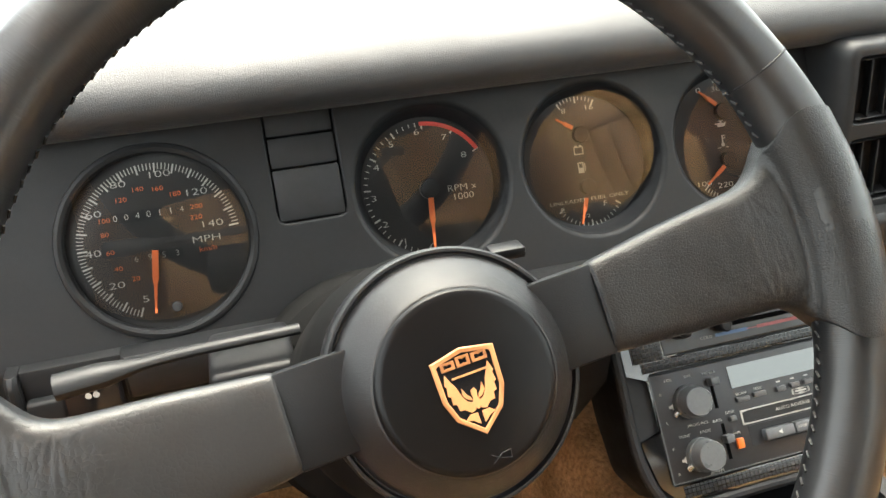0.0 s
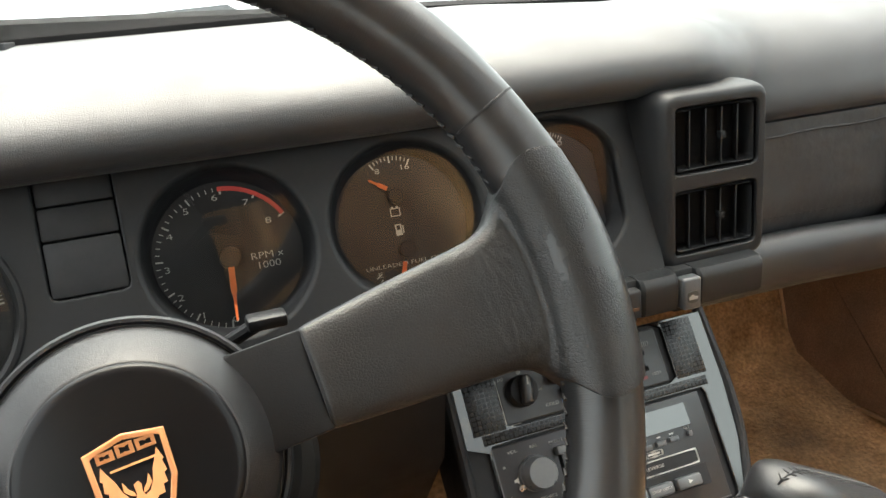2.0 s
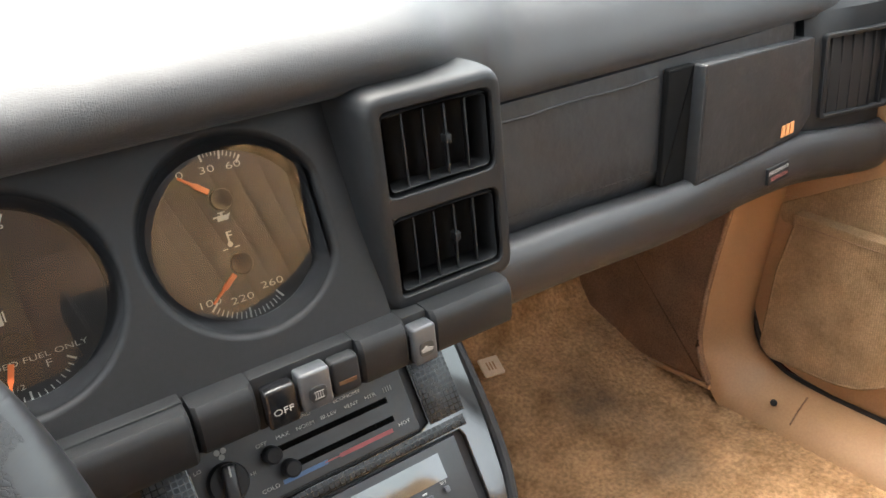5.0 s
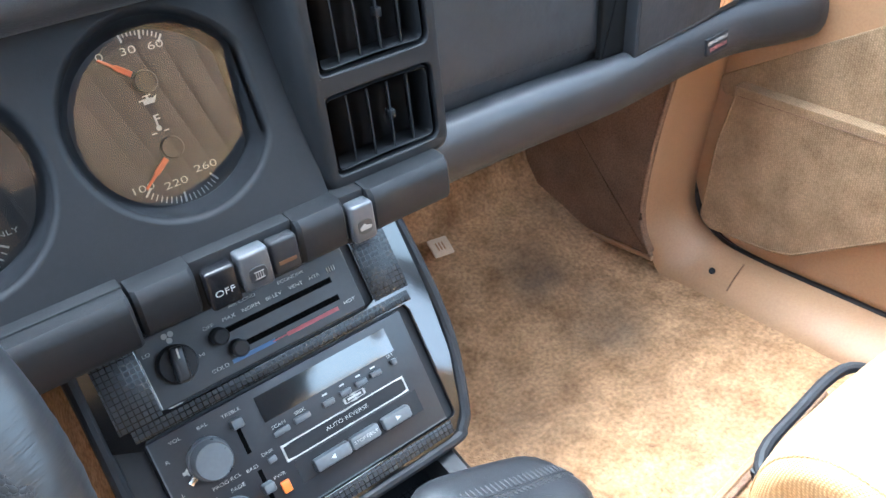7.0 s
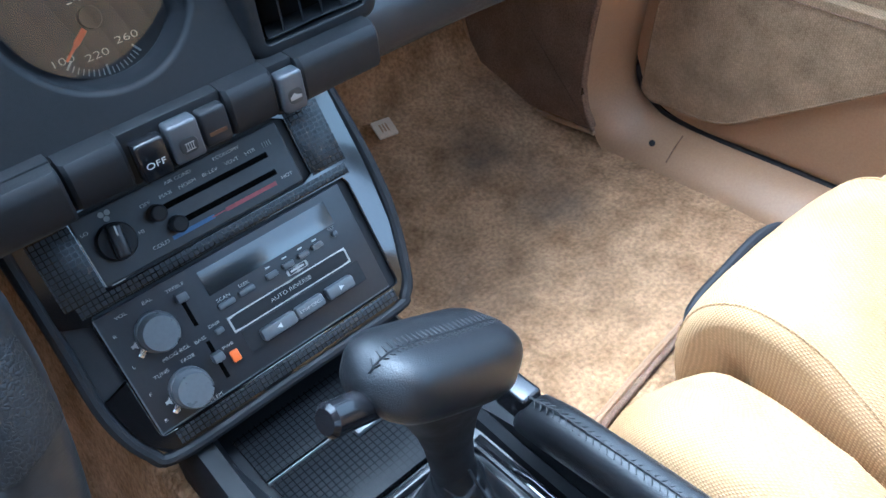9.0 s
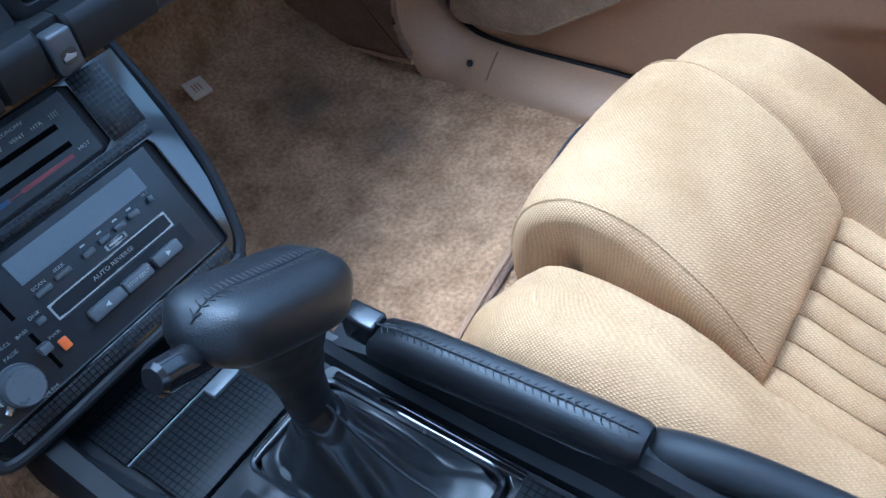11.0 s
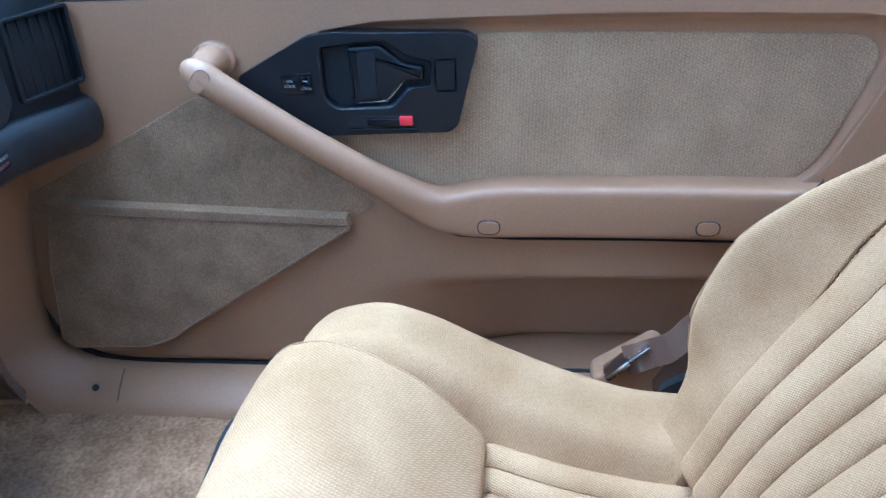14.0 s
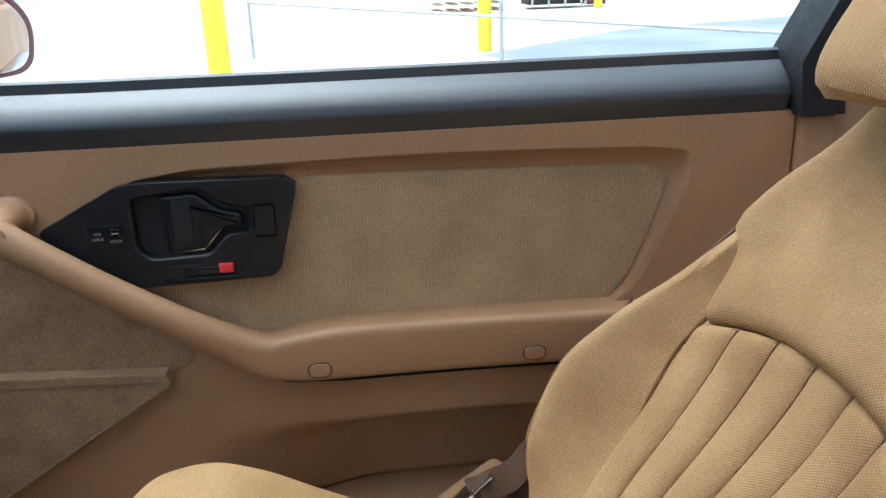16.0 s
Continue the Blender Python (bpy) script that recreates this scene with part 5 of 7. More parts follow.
part("grid_plate", box(0.0895, 0.1205, 0.0690, 0.1225, 0.0008, 0.0018, 0.0002), GRIDPLATE, stack, "matt squares printed on the gloss plate")
part("grid_strip", box(-0.1080, 0.1180, 0.0578, 0.0664, 0.0008, 0.0018, 0.0002), GRIDPLATE, stack, "strip of printed squares under the heater panel")
part("grid_strip", box(-0.0950, 0.1060, -0.0540, -0.0440, 0.0008, 0.0018, 0.0002), GRIDPLATE, stack, "strip of printed squares under the radio")
part("grid_plate", box(-0.1150, -0.0850, 0.0670, 0.1180, 0.0008, 0.0018, 0.0002), GRIDPLATE, stack, "matt squares printed on the gloss plate")
edge_path = [(0.136, 0.128), (0.1385, 0.09), (0.1400, 0.05), (0.1370, 0.008), (0.1245, -0.041), (0.115, -0.0555), (0.100, -0.0615), (0.0, -0.0615), (-0.098, -0.0615), (-0.117, -0.048), (-0.128, -0.01), (-0.1275, 0.05), (-0.1265, 0.12)]
part("edge_roll", sweep(spline([(x, y, -0.003) for x, y in edge_path], 60), 0.0052, 10), DARK, stack, "rounded black edge moulding")
part("side_skirt", loft([[(x, y, z) for x, y in rounded(face_out, 0.008)] for z in (-0.005, -0.075)]), DARK, stack)

heater = thing("heater_control", ST @ at(0, 0, -0.0015), "charcoal heater control panel with two sliders and a fan knob", "heater control")
part("panel", slab(rounded(rect(-0.0835, 0.0815, 0.0690, 0.1200), 0.003), -0.004, 0.0020, 0.0012), HEATERFACE, heater)
for y, x0, x1 in ((0.1000, -0.036, 0.064), (0.0855, -0.026, 0.064)):
    part("slot", box(x0, x1, y - 0.0022, y + 0.0022, 0.0018, 0.0024, 0), SLOTBLACK, heater)
part("slider_knob", rod((-0.030, 0.0995, 0.002), (-0.030, 0.0985, 0.014), 0.0062, 20, edge=0.0014), DARK, heater)
part("slider_knob", rod((-0.021, 0.0860, 0.002), (-0.021, 0.0850, 0.014), 0.0062, 20, edge=0.0014), DARK, heater)
fan = part("fan_knob", revolve([(0.0135, 0.002), (0.0135, 0.010), (0.0125, 0.0125), (0.001, 0.0128)], 40, at(-0.063, 0.0945)), DARK, heater, "round black fan knob")
part("grip", moved(box(-0.0048, 0.0048, -0.0125, 0.0125, 0.011, 0.021, 0.003, 3), at(-0.063, 0.0945, 0, -8)), FACE, fan)
part("pointer", moved(box(-0.0006, 0.0006, 0.004, 0.011, 0.0208, 0.0214, 0), at(-0.063, 0.0945, 0, -8)), PRINT, fan)
part("warm_line", box(0.016, 0.060, 0.0762, 0.0792, 0.0018, 0.0023, 0), WARMBAR, heater, "faded red bar")
part("cold_line", box(-0.028, 0.006, 0.0762, 0.0792, 0.0018, 0.0023, 0), COLDBAR, heater, "faded blue bar")
part("mid_line", box(0.004, 0.018, 0.0772, 0.0782, 0.0018, 0.0023, 0), WARMBAR, heater)
HZ = 0.0022
for txt, x, y, s in (("OFF", -0.0335, 0.1075, 0.0045), ("MAX", -0.0175, 0.1075, 0.0045), ("NORM", 0.000, 0.1075, 0.0045), ("BI-LEV", 0.0185, 0.1075, 0.0045), ("VENT", 0.0370, 0.1075, 0.0045), ("HTR", 0.0530, 0.1075, 0.0045), ("AIR COND", -0.004, 0.1145, 0.0042), ("ECONOMY", 0.036, 0.1145, 0.0042), ("COLD", -0.0375, 0.0775, 0.0045), ("HOT", 0.0705, 0.0790, 0.0045), ("LO", -0.0785, 0.1080, 0.0042), ("HI", -0.0450, 0.0920, 0.0042)):
    lettering(txt, s * 0.85, at(x, y, HZ), heater, PRINT)
part("corner_line", joined(box(-0.0840, -0.0833, 0.0690, 0.1080, 0.0021, 0.0025, 0), box(-0.0835, -0.070, 0.0685, 0.0691, 0.0021, 0.0025, 0)), PRINT, heater)
part("defroster_symbol", joined(*[box(0.0640 + 0.002 * i, 0.0646 + 0.002 * i, 0.1055, 0.1095, 0.0021, 0.0024, 0) for i in range(4)]), DIMPRINT, heater)
part("fan_symbol", joined(*[disc(0.0021, 0.0021, 0.0024, -0.0605 + 0.0026 * math.cos(a), 0.1135 + 0.0026 * math.sin(a), 12, 0.0001) for a in (0.5, 2.6, 4.7)]), DIMPRINT, heater)

radio = thing("car_radio", ST @ at(0, 0, -0.0015), "black cassette car radio with grey knobs and dark display", "car radio")
part("body", box(-0.103, 0.1045, -0.0405, 0.0545, -0.05, 0.0030, 0.0012), FACE, radio)
part("edge_line", joined(box(-0.1034, -0.1024, -0.0400, 0.0540, 0.0026, 0.0033, 0), box(-0.1030, 0.1040, -0.0408, -0.0400, 0.0026, 0.0033, 0)), GREYPLASTIC, radio)
part("display", moved(box(-0.05625, 0.05625, -0.00975, 0.00975, -0.0008, 0.0003, 0), Matrix.Translation((0.02975, 0.03825, 0.0037)) @ Matrix.Rotation(radians(-3), 4, "X")), DISPLAY, radio, "dark shiny display window")


def knob(y):
    k = part("knob", revolve([(0.0150, 0.003), (0.0150, 0.009), (0.0142, 0.0100), (0.0140, 0.0100), (0.0132, 0.0115), (0.0132, 0.0215), (0.0122, 0.0232), (0.001, 0.0234)], 44, at(-0.071, y)), KNOBGREY, radio, "round grey knob")
    part("lever", moved(box(-0.0026, 0.0026, -0.021, -0.010, 0.0035, 0.0085, 0.0015), at(-0.071, y, 0, -62)), BRIGHT, k, "small pointed lever")


knob(0.0262)
knob(-0.0210)
for x, yk, y0, y1 in ((-0.0450, 0.0390, 0.0145, 0.0420), (-0.0440, -0.0125, -0.0310, 0.0005)):
    part("slider_slot", box(x - 0.0016, x + 0.0016, y0, y1, 0.0026, 0.0034, 0), SLOTBLACK, radio)
    part("slider", box(x - 0.0042, x + 0.0042, yk - 0.0035, yk + 0.0035, 0.003, 0.0125, 0.0012), GREYPLASTIC, radio)
part("power_switch", box(-0.0353, -0.0287, -0.0240, -0.0150, 0.003, 0.0065, 0.001), AMBER, radio, "amber power switch")
for x, y, w in ((0.0215, 0.0185, 0.0048), (0.0365, 0.0190, 0.0048), (0.0510, 0.0195, 0.0048), (0.0645, 0.0200, 0.0048), (0.0820, 0.0210, 0.0022), (-0.0185, 0.0175, 0.0065), (-0.0010, 0.0185, 0.0065), (-0.0330, 0.0030, 0.0032)):
    part("button", box(x - w, x + w, y - 0.0022, y + 0.0022, 0.003, 0.0066, 0.0009), GREYPLASTIC, radio)
for x in (0.0215, 0.0365, 0.0510, 0.0645):
    part("preset_mark", box(x - 0.002, x + 0.002, 0.0242, 0.0254, 0.0030, 0.0033, 0), PRINT, radio)
part("tape_slot", frame_plate(rect(-0.0240, 0.0840, -0.0055, 0.0075), rect(-0.0230, 0.0830, -0.0045, 0.0065), 0.0036, 0.0030, 0.0028, 0.0001), PRINT, radio, "white outlined tape slot")
part("tape_door", box(-0.0230, 0.0830, -0.0044, 0.0064, 0.0025, 0.0032, 0), DARK, radio)
part("tape_well", box(-0.020, 0.089, -0.0250, -0.0070, 0.0020, 0.0033, 0), DARK, radio)
for x, w in ((0.0065, 0.0150), (0.0350, 0.0125), (0.0640, 0.0125)):
    part("tape_key", box(x - w, x + w, -0.0225, -0.0125, 0.0028, 0.0110, 0.002), GREYPLASTIC, radio)
for x, y, txt, s in ((0.030, 0.0012, "AUTO REVERSE", 0.0062), (0.0350, -0.0172, "STOP·EJECT", 0.0046), (-0.0185, 0.0222, "SCAN", 0.0050), (-0.0005, 0.0232, "SEEK", 0.0050), (-0.0450, 0.0465, "TREBLE", 0.0050), (-0.0480, 0.0040, "BASS", 0.0050), (-0.0330, -0.0105, "PWR", 0.0050), (0.0815, 0.0262, "SET", 0.0046), (-0.0340, 0.0085, "DNR", 0.0050), (-0.0860, 0.0478, "VOL", 0.0052), (-0.0660, 0.0478, "BAL", 0.0052), (-0.0670, 0.0050, "PROG·RCL", 0.0052), (-0.0830, -0.0025, "TUNE", 0.0052), (-0.0620, -0.0025, "FADE", 0.0052), (-0.0600, -0.0385, "AM·FM", 0.0052), (-0.0960, 0.0370, "R", 0.0052), (-0.0960, 0.0120, "L", 0.0052), (-0.0960, -0.0110, "F", 0.0052), (-0.0960, -0.0330, "R", 0.0052)):
    z = 0.0112 if "STOP" in txt else 0.0034
    lettering(txt, s * 0.7, at(x, y, z), radio, PRINT)
part("maker_mark", joined(frame_plate(rect(0.033, 0.051, 0.0100, 0.0150), rect(0.0335, 0.0505, 0.0105, 0.0145), 0.0034, 0.0030, 0.0029, 0.0001), box(0.036, 0.048, 0.0117, 0.0134, 0.003, 0.0034, 0)), PRINT, radio)
part("arrow", slab([(0.0040, -0.0172), (0.0080, -0.0152), (0.0080, -0.0192)], 0.0108, 0.0112, 0.0001), PRINT, radio)
part("arrow", slab([(0.0665, -0.0172), (0.0625, -0.0152), (0.0625, -0.0192)], 0.0108, 0.0112, 0.0001), PRINT, radio)
for y in (0.0245, -0.0225):
    part("loudspeaker_symbol", slab([(-0.0905, y - 0.0012), (-0.0885, y - 0.0012), (-0.0865, y - 0.0030), (-0.0865, y + 0.0030), (-0.0885, y + 0.0012), (-0.0905, y + 0.0012)], 0.003, 0.0034, 0.0001), PRINT, radio)

# ---- console, gear lever, handbrake ----
console = thing("center_console", pose(0.36, 0.4, 0.26), "black moulded centre console with printed grid plate and raised edges", "console")


def ring_console(y, xl, xr, z, zl=None):
    return [(xl - 0.012, y, 0.14), (xl - 0.006, y, z - 0.02), (xl, y, z + 0.004), (xl + 0.006, y, z + 0.010), (xl + 0.013, y, z + 0.006), (xl + 0.016, y, z - 0.004), (xr - 0.016, y, z - 0.004), (xr - 0.013, y, z + 0.006), (xr - 0.006, y, z + 0.011), (xr, y, z + 0.005), (xr + 0.006, y, z - 0.02), (xr + 0.012, y, 0.14)]


body_rows = [(0.69, 0.258, 0.452, 0.306), (0.64, 0.264, 0.452, 0.303), (0.58, 0.272, 0.448, 0.300), (0.50, 0.278, 0.446, 0.298), (0.40, 0.284, 0.446, 0.297), (0.30, 0.286, 0.448, 0.298), (0.20, 0.286, 0.452, 0.305), (0.0, 0.286, 0.452, 0.31), (-0.3, 0.286, 0.452, 0.31)]
part("body", loft([ring_console(*r) for r in body_rows]), CONSOLEBLACK, console, world=True)
for sx, x0 in ((1, 0.4455), (-1, 0.264)):
    part("shoulder", loft([[(x0 + sx * dx, y, z) for dx, z in ((-0.016, zt - 0.02), (-0.010, zt), (0.004, zt + 0.002), (0.014, zt - 0.016), (0.020, 0.14), (-0.016, 0.14))] for y, zt in ((0.690, 0.330), (0.660, 0.322), (0.635, 0.316), (0.60, 0.311), (0.56, 0.307), (0.51, 0.304))]), CONSOLEBLACK, console, world=True)
part("front_grid", joined(box(0.288, 0.425, 0.617, 0.668, 0.299, 0.3025, 0.001), box(0.290, 0.425, 0.548, 0.612, 0.298, 0.3035, 0.001)), GRIDLID, console, "gloss black lids printed with matt squares", world=True)
part("lid_edge", joined(box(0.288, 0.4255, 0.6130, 0.6145, 0.2995, 0.3035, 0.0006), box(0.360, 0.388, 0.598, 0.611, 0.302, 0.308, 0.002)), GREYPLASTIC, console, "thin grey lid edge", world=True)
SH = axes((0.362, 0.455, 0.300), (1, 0, 0), (0, 1, 0), (0, 0, 1))
sh_out = rounded(rect(-0.066, 0.066, -0.125, 0.088), 0.008)
plate = part("shifter_plate", frame_plate(sh_out, rounded(rect(-0.030, 0.056, -0.080, 0.080), 0.010), 0.0055, -0.004, -0.004, 0.002, m=SH), GLOSSBLACK, console, "gloss black gear lever surround", world=True)
part("plate_grid", moved(slab(rounded(rect(-0.050, 0.062, -0.122, -0.086), 0.003), 0.0045, 0.0062, 0.0005), SH), GRIDLID, plate, world=True)
part("bright_strip", moved(box(0.0565, 0.0640, -0.085, 0.078, 0.004, 0.0068, 0.001), SH), LACQUER, plate, "gloss edge strip", world=True)
quad = part("gear_window", moved(box(-0.060, -0.042, -0.06, 0.070, 0.005, 0.0072, 0.001), SH), GLOSSBLACK, plate, world=True)
lettering("P", 0.013, WORLD[console].inverted() @ SH @ at(-0.051, 0.058, 0.0074, 0), quad, PRINT)

boot = thing("gear_lever_boot", pose(0.375, 0.46, 0.298), "creased black leather boot round the gear lever", "gear boot")


def boot_mesh():
    rings = []
    for k in range(40):
        t = k / 39
        ring = []
        for i in range(112):
            a = 2 * math.pi * i / 112
            c, s = math.cos(a), math.sin(a)
            f = 0.45 + 0.55 * t
            bx, by = math.copysign(abs(c) ** f, c) * 0.043, math.copysign(abs(s) ** f, s) * 0.080
            w = (1 - t) ** 1.7
            x = bx * w + c * 0.0135 * (1 - w) + 0.000 * t
            y = by * w + s * 0.0135 * (1 - w) + 0.040 * (1 - w)
            broad = math.sin(4 * a + 0.9 + 1.4 * math.sin(a + 2.2 * t)) + 0.45 * math.sin(7 * a - 5.0 * t + 0.6)
            gather = math.exp(-((t - 0.78) / 0.10) ** 2) * math.sin(16 * t * math.pi + 2.0 * math.sin(2 * a))
            fold = 0.0062 * broad * math.sin(math.pi * min(1, t * 1.15)) ** 0.8 + 0.0020 * gather + 0.0022 * noise.noise(Vector((2.5 * c, 2.5 * s, 4 * t)))
            rings_z = 0.004 + 0.066 * t ** 1.35 + fold * (0.8 if t < 0.9 else 0.25) - 0.010 * smooth(0.0, 0.18, t) * smooth(0.5, 0.18, t)
            ring.append((x * (1 + 5 * fold * w), y * (1 + 4 * fold * w), rings_z))
        rings.append(ring)
    return loft(rings, caps=False)


part("leather", boot_mesh(), SOFTLEATHER, boot)
part("base_ring", sweep([(x, y, 0.005) for x, y in rounded(rect(-0.043, 0.043, -0.080, 0.080), 0.014)], 0.0030, 8, closed=True), GLOSSBLACK, boot, "gloss black ring holding the leather")
part("seam", sweep(spline([(0.0, -0.079, 0.010), (0.002, -0.055, 0.020), (0.0, -0.025, 0.032), (0.0, 0.005, 0.050), (0.0, 0.024, 0.068)], 20), 0.0012, 6), SOFTLEATHER, boot)

lever = thing("gear_lever", pose(0.372, 0.50, 0.36), "black leather T-handle gear lever with stitched seam", "gear lever")


def handle():
    """Fat rounded grip lying across the car, drooping to its right."""
    rings = []
    for i in range(25):
        t = i / 24
        u = -0.054 + 0.108 * t
        end = math.sqrt(max(0.0, 1 - (abs(2 * t - 1)) ** 7))
        ry, rz = (0.0272 + 0.003 * math.sin(math.pi * t)) * max(0.18, end), (0.0182 + 0.0040 * t * t) * max(0.18, end)
        ring = []
        for j in range(28):
            a = 2 * math.pi * j / 28
            c, s = math.cos(a), math.sin(a)
            ring.append((u, math.copysign(abs(c) ** 0.62, c) * ry, math.copysign(abs(s) ** 0.66, s) * rz))
        rings.append(ring)
    return loft(rings)


HX = Vector((0.82, 0.10, -0.50)).normalized()
HY = (Vector((0.0, 1.0, -0.12)) - HX * HX.dot(Vector((0.0, 1.0, -0.12)))).normalized()
HM = axes((0.357, 0.476, 0.4895), HX, HY, HX.cross(HY))
grip = part("grip", moved(handle(), HM), LEATHER, lever, "leather covered grip", world=True)


def grip_point(u, a, grow=0.0):
    t = (u + 0.054) / 0.108
    end = math.sqrt(max(0.0, 1 - abs(2 * t - 1) ** 7))
    c, s_ = math.cos(a), math.sin(a)
    return Vector((u, math.copysign(abs(c) ** 0.62, c) * ((0.0272 + 0.003 * math.sin(math.pi * t)) * end + grow), math.copysign(abs(s_) ** 0.66, s_) * ((0.0182 + 0.0040 * t * t) * end + grow)))


seam = []
SEAM_A = radians(92)
for i in range(28):
    u = -0.0515 + 0.0985 * i / 27
    for sy in (-1, 1):
        seam.append(moved(rod(grip_point(u, SEAM_A + 0.02 * sy, 0.0002), grip_point(u + 0.0016, SEAM_A + 0.070 * sy, -0.0001), 0.0005, 5), HM))
part("stitching", joined(*seam), STITCH, grip, "double row of stitches", world=True)
part("seam_groove", moved(sweep([grip_point(-0.0530 + 0.1020 * i / 40, SEAM_A, 0.0001) for i in range(41)], 0.0006, 5), HM), DARK, grip, world=True)
part("button", moved(rod((-0.074, 0.0, -0.014), (-0.04, 0.0, -0.011), 0.0086, 24, edge=0.0022), HM), GLOSSBLACK, lever, "gloss black push button", world=True)
part("neck", loft([[Vector(c) + Vector((rx * math.cos(2 * math.pi * i / 20), ry * math.sin(2 * math.pi * i / 20), 0)) for i in range(20)] for c, rx, ry in (((0.374, 0.500, 0.355), 0.0150, 0.0145), ((0.373, 0.499, 0.385), 0.0165, 0.0150), ((0.371, 0.494, 0.415), 0.022, 0.016), ((0.369, 0.487, 0.445), 0.031, 0.020), ((0.367, 0.481, 0.470), 0.038, 0.024))]), DARK, lever, world=True)

brake = thing("handbrake", pose(0.44, 0.30, 0.33), "black leather sleeved handbrake lever with stitched seam", "handbrake")


def sleeve():
    rows = [(0.500, 0.350, 0.011, 0.014), (0.494, 0.353, 0.0145, 0.018), (0.47, 0.358, 0.0158, 0.020), (0.43, 0.363, 0.0155, 0.019), (0.38, 0.369, 0.0152, 0.018), (0.33, 0.374, 0.0148, 0.017), (0.305, 0.376, 0.0145, 0.016), (0.300, 0.377, 0.012, 0.013)]
    return loft([[(0.4415 + rx * math.copysign(abs(math.cos(a)) ** 0.8, math.cos(a)), y + 0.35 * (rz * math.sin(a)) * (-1 if y > 0.46 else 0), z + rz * math.copysign(abs(math.sin(a)) ** 0.8, math.sin(a))) for a in [2 * math.pi * j / 24 for j in range(24)]] for y, z, rx, rz in rows])


sl = part("sleeve", sleeve(), LEATHER, brake, "stitched leather sleeve", world=True)
SLEEVE_TOP = [(0.305, 0.392), (0.33, 0.391), (0.38, 0.387), (0.43, 0.382), (0.47, 0.378), (0.494, 0.371)]
vees = []
for i in range(33):
    y = 0.488 - 0.0055 * i
    zt = curve_at(SLEEVE_TOP, y)
    for sx in (-1, 1):
        vees.append(rod((0.4395, y, zt + 0.0008), (0.4395 + 0.0044 * sx, y - 0.0036, zt - 0.0005), 0.0005, 5))
part("stitching", joined(*vees, sweep([(0.4395, y, z + 0.0006) for y, z in SLEEVE_TOP], 0.0009, 6)), STITCH, sl, "row of V stitches", world=True)
part("release_button", joined(box(0.433, 0.451, 0.492, 0.522, 0.346, 0.372, 0.003, 3)), GLOSSBLACK, brake, "gloss black release button", world=True)
part("arm", sweep(spline([(0.4415, 0.31, 0.366), (0.444, 0.25, 0.355), (0.446, 0.16, 0.325)], 8), 0.012, 10), DARK, brake, world=True)
rail = thing("console_rail", pose(0.462, 0.1, 0.31), "black moulded rail along the console beside the seat", "console trim")
part("rail", sweep(spline([(0.448, 0.325, 0.352), (0.452, 0.275, 0.372), (0.458, 0.20, 0.372), (0.462, 0.05, 0.36), (0.462, -0.2, 0.35)], 24), 0.013, 12), PLASTIC, rail, world=True)
part("side", loft([[(x, y, z) for x, z in ((0.440, 0.25), (0.442, zt), (0.462, zt), (0.468, 0.12))] for y, zt in ((0.56, 0.306), (0.50, 0.322), (0.42, 0.328), (0.34, 0.335), (0.30, 0.345), (0.24, 0.36), (0.0, 0.35), (-0.3, 0.345))]), PLASTIC, rail, world=True)


# ---- bucket seats ----
PAD_LINE = [(0.455, 0.235), (0.470, 0.275), (0.474, 0.318), (0.462, 0.350), (0.438, 0.366), (0.400, 0.364), (0.350, 0.337), (0.305, 0.296), (0.272, 0.258)]
CREST = [(-0.06, 0.236), (0.0, 0.238), (0.05, 0.243), (0.12, 0.252), (0.18, 0.270), (0.28, 0.314), (0.34, 0.343), (0.385, 0.356), (0.42, 0.350), (0.455, 0.325), (0.478, 0.280)]
BACK_SLOPE = -0.48


